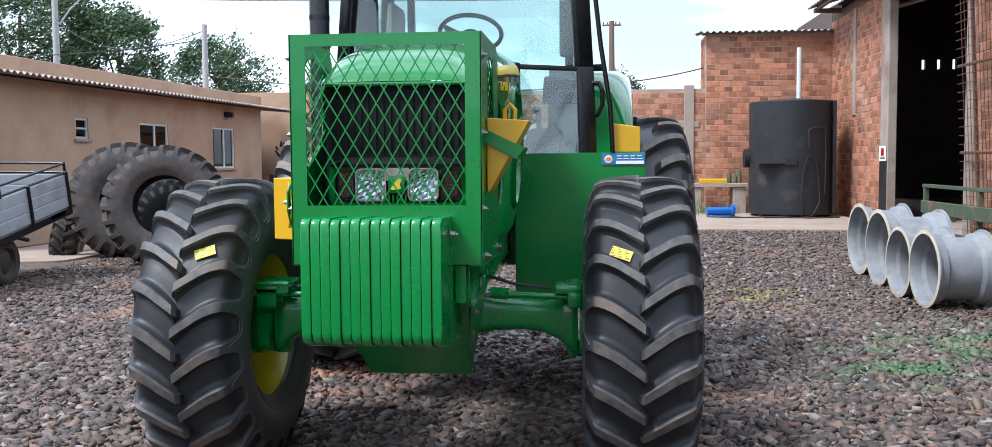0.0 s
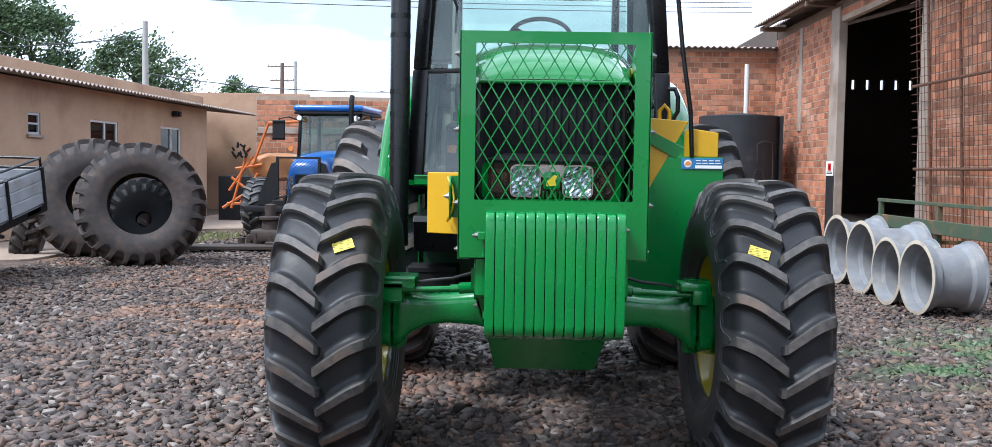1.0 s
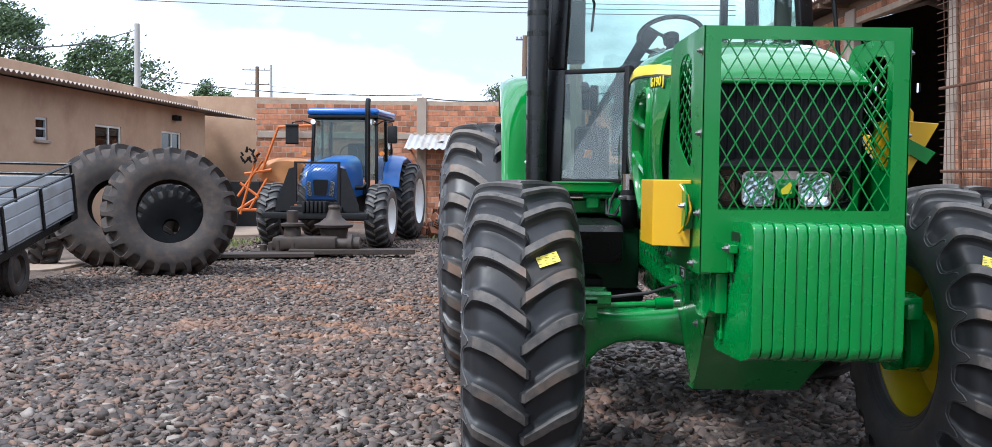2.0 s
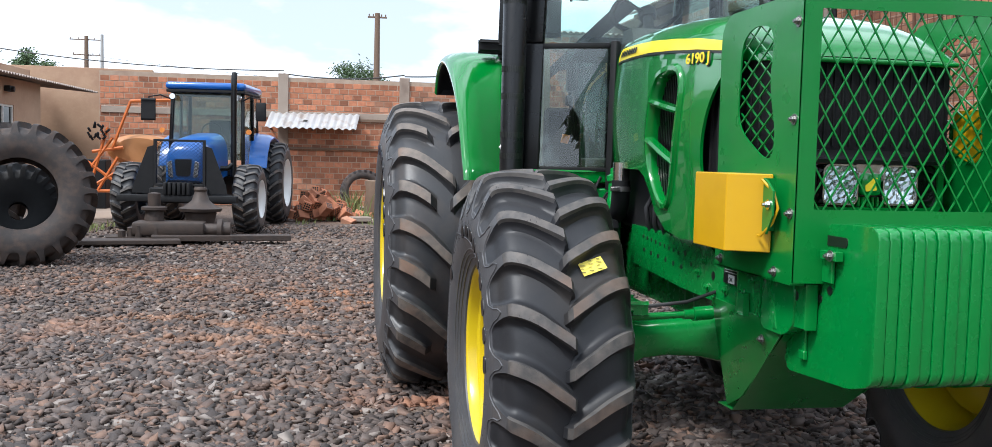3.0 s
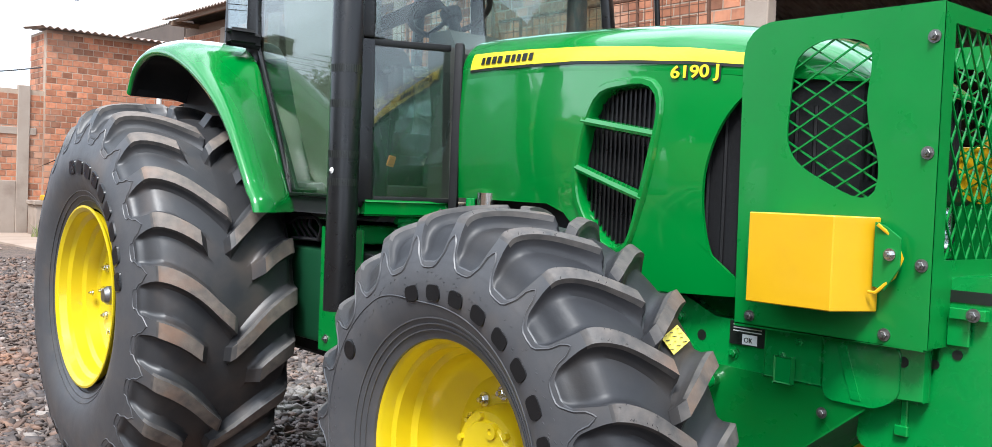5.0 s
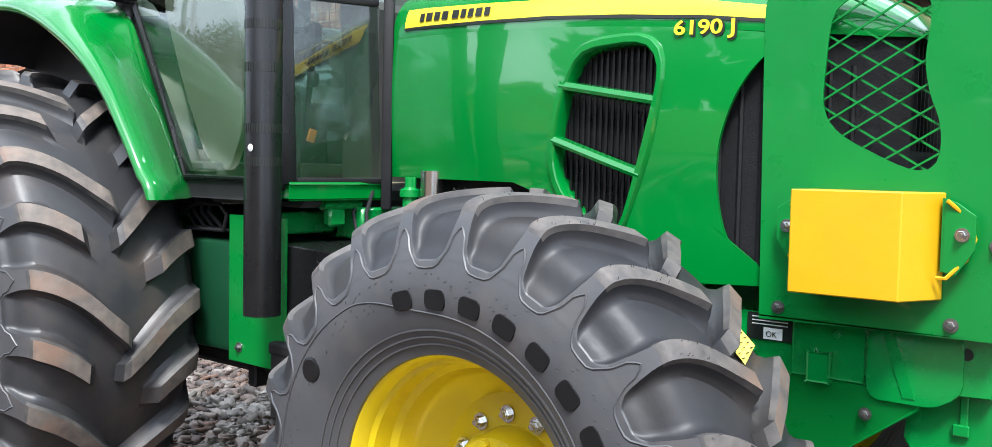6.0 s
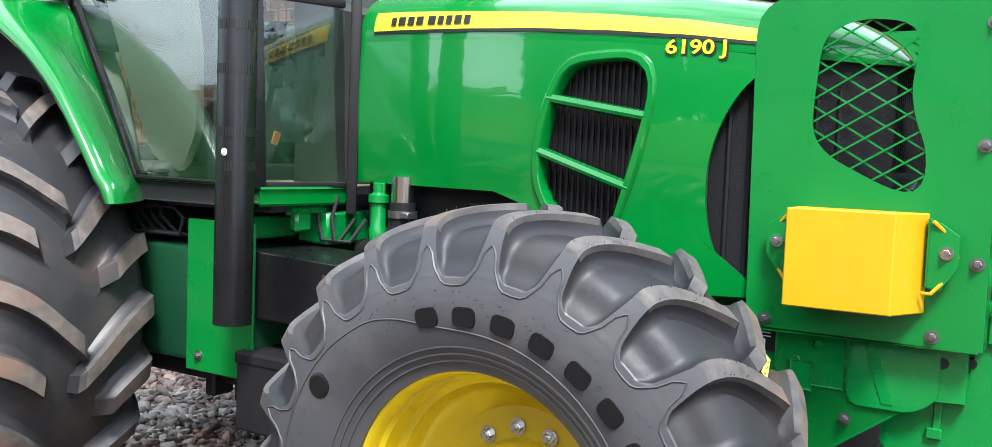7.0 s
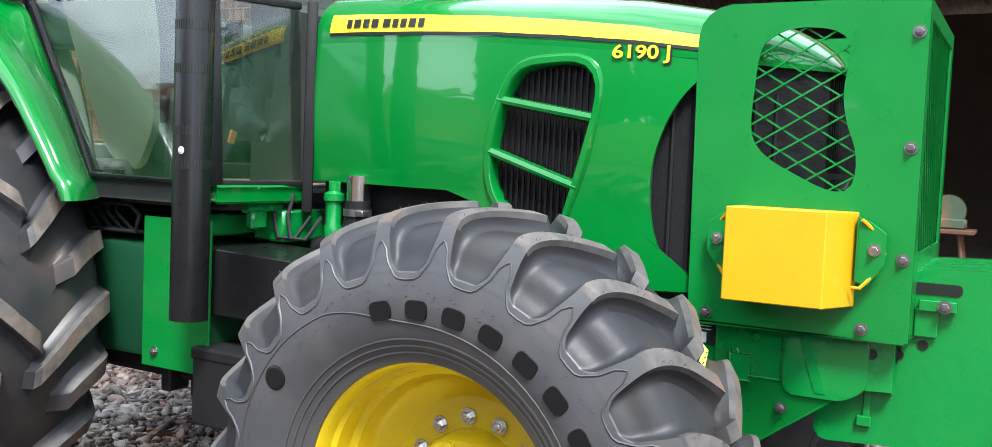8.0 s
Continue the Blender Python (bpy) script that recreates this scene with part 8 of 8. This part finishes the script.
    for s in (-1, 1):
        bm = prism(bmesh.new(), [(s * 0.45, 1.55), (s * 0.45, 0.72), (s * 0.82, 0.72), (s * 0.80, 0.85), (s * 0.55, 1.52)], "y", -0.76, -0.74, 0.003)
        part("guard_wing", bm, M_BLACKMATT, guard_, "black sheet wing")
    bm = bmesh.new()
    box(bm, -1.02, 1.02, -0.95, -0.80, 0.58, 0.70, 0.015, 2)
    box(bm, -0.5, 0.5, -0.85, -0.5, 0.62, 0.82, 0.02)
    for k in range(6):
        box(bm, -0.23 + 0.08 * k, -0.17 + 0.08 * k, -0.98, -0.75, 0.70, 0.92, 0.02, 2)
    part("front_bar", bm, M_BLACKMATT, t, "black front cross bar and weights", 40)
    # cab
    cab_ = part("cab", cube(-0.72, 0.72, 1.15, 2.6, 1.0, 1.15, 0.02), M_BLACKMATT, t, "glazed blue-roofed cab")
    for s in (-1, 1):
        bm = bmesh.new()
        beam(bm, (s * 0.70, 1.15, 1.05), (s * 0.66, 1.25, 2.62), 0.07, 0.06)
        beam(bm, (s * 0.72, 2.0, 1.05), (s * 0.70, 1.95, 2.62), 0.06, 0.05)
        beam(bm, (s * 0.70, 2.6, 1.3), (s * 0.66, 2.5, 2.62), 0.07, 0.06)
        part("pillar", bm, M_BLACK, cab_, "", 40)
        bm = prism(bmesh.new(), [(1.2, 1.15), (2.55, 1.3), (2.48, 2.6), (1.27, 2.6)], "x", s * 0.69, s * 0.695)
        part("side_pane", bm, M_GLASSDARK, cab_, "tinted side window").visible_shadow = False
        rr = [[(s * 0.70, y, z), (s * 0.98, y, z - 0.03), (s * 1.06, y, z - 0.07), (s * 1.06, y, z - 0.10), (s * 0.70, y, z - 0.05)] for y, z in ((1.65, 1.25), (1.78, 1.55), (2.05, 1.78), (2.5, 1.86), (3.0, 1.80), (3.3, 1.6))]
        part("fender", loft(bmesh.new(), rr), M_BLUE, t, "blue rear fender", 40)
        bm = bmesh.new()
        tube(bm, [(s * 0.68, 1.2, 2.45), (s * 0.85, 1.05, 2.52), (s * 1.05, 1.0, 2.48), (s * 1.06, 1.0, 2.2)], 0.014, 6)
        box(bm, s * 0.96, s * 1.16, 0.97, 1.02, 2.06, 2.42, 0.03, 2)
        part("mirror", bm, M_BLACKMATT, cab_, "black side mirror", 40)
        bm = revolve(bmesh.new(), [(1.02, 0.0), (1.02, 0.055), (1.10, 0.06), (1.12, 0.0)], 14, "y", (s * 0.62, 0, 2.50))
        part("work_lamp", bm, M_MIRRORLAMP, cab_, "", 40)
        bm = revolve(bmesh.new(), [(1.05, 0.0), (1.05, 0.05), (1.10, 0.05), (1.12, 0.0)], 14, "y", (s * 0.82, 0, 1.85))
        part("turn_signal", bm, M_ORANGE, cab_, "", 40)
    bm = loft(bmesh.new(), [[(-0.68, y, z), (0.68, y, z), (0.68, y + 0.006, z), (-0.68, y + 0.006, z)] for z, y in ((1.3, 1.16), (2.6, 1.24))])
    part("windshield", bm, M_GLASSDARK, cab_, "tinted windshield").visible_shadow = False
    bm = loft(bmesh.new(), [[(-0.65, y, z), (0.65, y, z), (0.65, y + 0.006, z), (-0.65, y + 0.006, z)] for z, y in ((1.3, 2.6), (2.6, 2.5))])
    part("rear_pane", bm, M_GLASSDARK, cab_, "tinted rear window").visible_shadow = False
    bm = bmesh.new()
    box(bm, -0.76, 0.76, 1.02, 2.7, 2.64, 2.78, 0.06, 3)
    part("cab_roof", bm, M_BLUE, cab_, "blue cab roof", 40)
    bm = bmesh.new()
    box(bm, -0.74, 0.74, 1.04, 2.66, 2.585, 2.638, 0.01)
    part("roof_lip", bm, M_BLACKMATT, cab_, "dark roof lip")
    bm = bmesh.new()
    box(bm, -0.25, 0.25, 1.85, 2.4, 1.35, 1.55, 0.05, 2)
    box(bm, -0.24, 0.24, 2.3, 2.45, 1.5, 2.1, 0.05, 2)
    box(bm, -0.2, 0.2, 1.25, 1.45, 1.2, 1.75, 0.04, 2)
    tube(bm, [(0.19 * math.cos(a), 1.55 + 0.06 * math.sin(a), 1.85 + 0.18 * math.sin(a)) for a in [2 * math.pi * k / 24 for k in range(24)]], 0.014, 6, closed=True)
    part("seat_and_wheel", bm, M_CABDARK, cab_, "dark seat and steering wheel", 40)
    bm = tube(bmesh.new(), [(0.60, 0.75, 1.0), (0.60, 0.75, 2.6), (0.60, 0.75, 2.82), (0.60, 0.80, 2.95)], 0.055, 14)
    part("exhaust_pipe", bm, M_BLACK, t, "black exhaust pipe", 50)
    bm = tube(bmesh.new(), [(0.60, 0.75, 1.25), (0.5, 0.7, 1.15), (0.35, 0.6, 1.15)], 0.05, 10)
    part("exhaust_bend", bm, M_BLACK, t, "", 50)
    return t


blue_tractor()

# orange sprayer behind the blue tractor
sp = thing("orange_sprayer", (-6.75, 22.6, 0), 0, "orange crop sprayer with an amber tank", "sprayer")
bm = loft(bmesh.new(), [[(0.72 * math.cos(2 * math.pi * k / 20) * a, y, 1.35 + 0.36 * math.sin(2 * math.pi * k / 20) * a) for k in range(20)] for y, a in ((-0.7, 0.7), (-0.6, 0.92), (0.6, 0.92), (0.7, 0.7))])
part("spray_tank", bm, M_AMBERTANK, sp, "amber plastic tank", 40, (0.3, 0, 0.1))
bm = bmesh.new()
for x0, z0, x1, z1 in ((-0.7, 0.5, -0.3, 1.9), (-0.9, 0.5, 0.2, 1.2), (-0.7, 1.2, 0.1, 0.6), (-0.2, 1.5, 0.15, 2.45), (0.15, 2.45, 1.0, 2.5), (1.0, 2.5, 1.0, 0.7), (-0.8, 0.6, 1.2, 0.6), (-0.6, 1.4, 0.0, 1.5), (-0.75, 0.9, -0.2, 1.7), (-0.5, 0.6, -0.1, 1.3)):
    rod(bm, (x0, -0.8, z0), (x1, -0.8, z1), 0.035, 6)
part("boom_frame", bm, M_ORANGEPAINT, sp, "orange tubular frame", 50)
bm = bmesh.new()
rng = random.Random(5)
for _ in range(14):
    x, z = rng.uniform(-0.62, -0.3), rng.uniform(1.62, 1.9)
    rod(bm, (x, -0.85, z), (x + rng.uniform(-0.1, 0.1), -0.9, z + rng.uniform(0.05, 0.12)), 0.025, 6)
part("valve_block", bm, M_BLACKMATT, sp, "black valves and hoses", 40)
sw = tagged(new("sprayer_wheel", tyre_mesh("sprayer_wheel", 0.55, 0.32, 0.3, 18, 0.15, 0.022, 0.035, 0.0, [M_RUBBER] * 4, far=True)), "black tyre")
sw.parent = sp
sw.matrix_basis = pose(0.0, -0.3, 0.55)
bm = cube(-0.5, 0.5, -0.3, 0.3, 0.0, 1.2, 0.02)
solid("dark_cabinet", bm, M_BLACKMATT, "dark cabinet in the porch", "cabinet", at=(-8.3, 25.5, 0.0))

# utility poles, cables, street lamp, trees beyond the walls
def pole(name, label, x, y, h, r, m_, arms=()):
    p = thing(name, (x, y, 0), 0, label, "utility pole")
    part("mast", revolve(bmesh.new(), [(0.0, 0.0), (0.0, r), (h, r * 0.62), (h, 0.0)], 14, "z"), m_, p, "", 50)
    for z, w in arms:
        bm = bmesh.new()
        box(bm, -w, w, -0.05, 0.05, z - 0.06, z + 0.06, 0.01)
        for k in range(5):
            revolve(bm, [(z + 0.06, 0.0), (z + 0.06, 0.04), (z + 0.2, 0.05), (z + 0.25, 0.0)], 8, "z", (-w + 0.1 + (2 * w - 0.2) * k / 4, 0, 0))
        part("cross_arm", bm, M_WOOD, p, "dark cross arm with insulators")
    return p


pole("utility_pole", "grey concrete utility pole behind the office", -13.3, 31.9, 6.2, 0.14, M_POLE)
pole("utility_pole", "distant dark pole with two cross arms", -27.8, 110.9, 13.3, 0.34, M_WOOD, ((12.9, 1.7), (11.3, 1.4)))
pole("utility_pole", "brown concrete pole beyond the brick wall", 1.05, 73.0, 11.8, 0.30, M_WOOD, ((11.5, 0.7),))
pole("utility_pole", "pale pole behind the office trees", -35.3, 60.4, 17.0, 0.26, M_POLE)
pole("utility_pole", "thin distant pole beside a double-armed pole", -25.6, 108.0, 13.2, 0.26, M_POLE)
lamp = thing("street_lamp", (-35.0, 60.4, 0), 0, "grey street lamp on a curved arm", "street lamp")
bm = tube(bmesh.new(), [(0, 0, 10.6), (0.7, 0, 11.5), (1.6, 0, 12.3), (2.4, 0, 12.6)], 0.06, 8)
part("arm", bm, M_POLE, lamp, "", 50)
bm = loft(bmesh.new(), [[(x, -w, z), (x, w, z), (x, w * 0.7, z + 0.14), (x, -w * 0.7, z + 0.14)] for x, w, z in ((2.3, 0.10, 12.5), (2.7, 0.24, 12.6), (3.3, 0.18, 12.7))])
part("lamp_head", bm, M_POLE, lamp, "", 40)


def cable(a, b, sag, r=0.02):
    a, b = Vector(a), Vector(b)
    return [a.lerp(b, t / 16) - Vector((0, 0, sag * 4 * (t / 16) * (1 - t / 16))) for t in range(17)]


bm = bmesh.new()
for a, b, s in (((-13.3, 31.9, 6.0), (-35.3, 60.4, 11.0), 1.2), ((-13.3, 31.9, 5.7), (-30, 34, 6.3), 0.6),
                ((-45, 60, 13.2), (14, 62, 12.0), 0.5), ((-45, 60, 12.8), (14, 62, 11.7), 0.5), ((-45, 60, 13.6), (14, 62, 12.3), 0.5),
                ((-27.8, 110, 11.2), (30, 90, 6.6), 0.6), ((-27.8, 110, 9.0), (30, 100, 6.0), 0.4), ((-13.3, 31.9, 4.5), (-3.8, 28.05, 3.7), 0.2), ((-3.8, 28.05, 3.62), (-0.5, 28.05, 3.7), 0.12), ((-0.5, 28.05, 3.66), (3.0, 28.0, 4.1), 0.1)):
    tube(bm, cable(a, b, s), 0.018 if a[1] < 50 else 0.026, 5)
solid("overhead_cables", bm, M_CABLE, "thin black overhead cables", "cable", 60, kind="stuff")


def tree(name, label, x, y, h, spread, seed, clumps=70, leaf=0.16, trunk=0.18):
    """A tapered trunk, limbs, and a crown of many small leaves in loose clumps."""
    rng = random.Random(seed)
    t = thing(name, (x, y, 0), 0, label, "tree", group="trees beyond the yard")
    bm = bmesh.new()
    tube(bm, [(0, 0, 0), (0.1, 0, h * 0.25), (0, 0.1, h * 0.5), (0.1, 0, h * 0.75)], trunk, 8, taper=trunk * 0.35)
    tips = []
    for k in range(11):
        a, z0 = rng.uniform(0, 6.28), h * rng.uniform(0.35, 0.7)
        r, z1 = spread * rng.uniform(0.45, 0.85), h * rng.uniform(0.55, 0.93)
        e = Vector((r * math.cos(a), r * math.sin(a), z1))
        tube(bm, [(0.05, 0.05, z0), (e.x * 0.45, e.y * 0.45, (z0 + z1) / 2 + 0.2), tuple(e)], trunk * 0.4, 6, taper=0.02)
        tips.append(e)
    part("trunk", bm, M_BARK, t, "brown trunk and limbs", 50)
    vs, fs = [], []
    for k in range(clumps):
        if k < len(tips):
            c = tips[k]
        else:
            u = rng.uniform(-1, 1)
            a = rng.uniform(0, 6.28)
            q = rng.uniform(0.45, 1.0) ** 0.5
            s = math.sqrt(1 - u * u)
            c = Vector((spread * q * s * math.cos(a), spread * q * s * math.sin(a), h * 0.66 + h * 0.33 * q * u))
        cr = spread * rng.uniform(0.16, 0.30)
        for _ in range(95):
            d = Vector((rng.gauss(0, 1), rng.gauss(0, 1), rng.gauss(0, 0.75)))
            p = c + d * cr * 0.5
            n = Vector((rng.gauss(0, 1), rng.gauss(0, 1), rng.gauss(0.6, 1))).normalized()
            e = n.orthogonal().normalized()
            f = n.cross(e)
            l = leaf * rng.uniform(0.35, 0.8)
            i = len(vs)
            vs += [tuple(p - e * l), tuple(p + f * l * 0.45 + n * 0.02), tuple(p + e * l), tuple(p - f * l * 0.45 + n * 0.02)]
            fs.append((i, i + 1, i + 2, i + 3))
    me = bpy.data.meshes.new("crown")
    me.from_pydata(vs, [], fs)
    me.materials.append(M_LEAF)
    o = new("crown", me)
    o.parent = t
    tagged(o, "loose crown of mid-green leaves")
    return t


tree("tree", "tall dark green broadleaf tree behind the office", -64.5, 103.0, 24.0, 9.0, 1, 230, 0.42, 0.5)
tree("tree", "dark green broadleaf tree behind the office", -54.5, 106.0, 19.5, 5.6, 2, 150, 0.40, 0.4)
tree("tree", "light green leafy tree behind the office roof", -41.0, 102.0, 15.0, 5.6, 3, 150, 0.36, 0.4)
tree("tree", "small distant green tree behind the wall", -46.0, 154.0, 15.2, 4.6, 4, 80, 0.4, 0.3)
tree("tree", "tall leafy green tree behind the plain yard wall", 1.3, -19.5, 12.5, 2.5, 7, 70, 0.50, 0.2)
tree("tree", "leafy green tree beside the plain yard wall", 12.0, -21.0, 9.5, 3.6, 8, 120, 0.24, 0.2)
for k, (x, y, h) in enumerate(((-20.5, 10.5, 7.5), (-23.0, 5.0, 8.5), (-21.0, -0.5, 7.0), (-24.0, -6.0, 9.0), (-20.0, 15.5, 8.0))):
    tree("tree", "dark leafy tree beyond the side of the yard", x, y, h, 3.3, 9 + k, 70, 0.55, 0.2)
tree("tree", "small distant green tree beyond the brick wall", 2.0, 160.0, 16.0, 5.5, 5, 90, 0.4, 0.3)

# ---- crushed stone: loose pieces round the tractor ----
def stone_shape(rng):
    """One angular chip: a box with shifted corners and a cut top."""
    c = [Vector((x, y, z)) for x in (-1, 1) for y in (-1, 1) for z in (-1, 1)]
    c = [Vector((v.x * rng.uniform(0.35, 1.0), v.y * rng.uniform(0.3, 1.0), v.z * rng.uniform(0.35, 1.0))) for v in c]
    return c


rng = random.Random(77)
SHAPES = [stone_shape(rng) for _ in range(48)]
QUADS = ((0, 1, 3, 2), (4, 6, 7, 5), (0, 4, 5, 1), (2, 3, 7, 6), (0, 2, 6, 4), (1, 5, 7, 3))
gen = np.random.default_rng(12)


def scatter(name, x0, x1, y0, y1, per_m2, lo, hi, label):
    n = int((x1 - x0) * (y1 - y0) * per_m2)
    px, py = gen.uniform(x0, x1, n), gen.uniform(y0, y1, n)
    size = lo + (hi - lo) * gen.random(n) ** 2.2
    yaw, tx, ty = gen.uniform(0, 2 * np.pi, n), gen.normal(0, 0.36, n), gen.normal(0, 0.36, n)
    base = np.array([[tuple(v) for v in s] for s in SHAPES])
    v = base[gen.integers(0, len(SHAPES), n)] * size[:, None, None] * np.array([1.15, 0.85, 0.36])
    c, s = np.cos(tx)[:, None], np.sin(tx)[:, None]
    y, z = v[..., 1] * c - v[..., 2] * s, v[..., 1] * s + v[..., 2] * c
    v[..., 1], v[..., 2] = y, z
    c, s = np.cos(ty)[:, None], np.sin(ty)[:, None]
    x, z = v[..., 0] * c + v[..., 2] * s, -v[..., 0] * s + v[..., 2] * c
    v[..., 0], v[..., 2] = x, z
    c, s = np.cos(yaw)[:, None], np.sin(yaw)[:, None]
    x, y = v[..., 0] * c - v[..., 1] * s, v[..., 0] * s + v[..., 1] * c
    v[..., 0], v[..., 1] = x + px[:, None], y + py[:, None]
    v[..., 2] += (size * 0.10 - 0.009)[:, None]
    faces = (np.array(QUADS)[None] + 8 * np.arange(n)[:, None, None]).reshape(-1, 4)
    me = bpy.data.meshes.new(name)
    me.vertices.add(n * 8)
    me.vertices.foreach_set("co", v.reshape(-1).astype(np.float32))
    me.loops.add(n * 24)
    me.loops.foreach_set("vertex_index", faces.reshape(-1).astype(np.int32))
    me.polygons.add(n * 6)
    me.polygons.foreach_set("loop_start", np.arange(0, n * 24, 4, dtype=np.int32))
    me.update(calc_edges=True)
    me.validate()
    me.materials.append(M_STONE)
    return tagged(new(name, me), label, "gravel", kind="stuff")


scatter("gravel", -5.2, 4.2, 3.4, 9.5, 1080, 0.012, 0.056, "loose crushed stone round the tractor")
scatter("gravel", -8.0, 6.0, 9.5, 15.0, 330, 0.014, 0.050, "loose crushed stone across the yard")
scatter("gravel", -8.5, -5.2, 3.4, 9.5, 700, 0.014, 0.056, "loose crushed stone at the yard's edge")
scatter("gravel", -8.0, 6.0, 15.0, 21.0, 120, 0.018, 0.058, "sparser crushed stone by the walls")
scatter("gravel", -8.5, 6.0, -5.0, 3.4, 220, 0.022, 0.058, "loose crushed stone in the open yard")
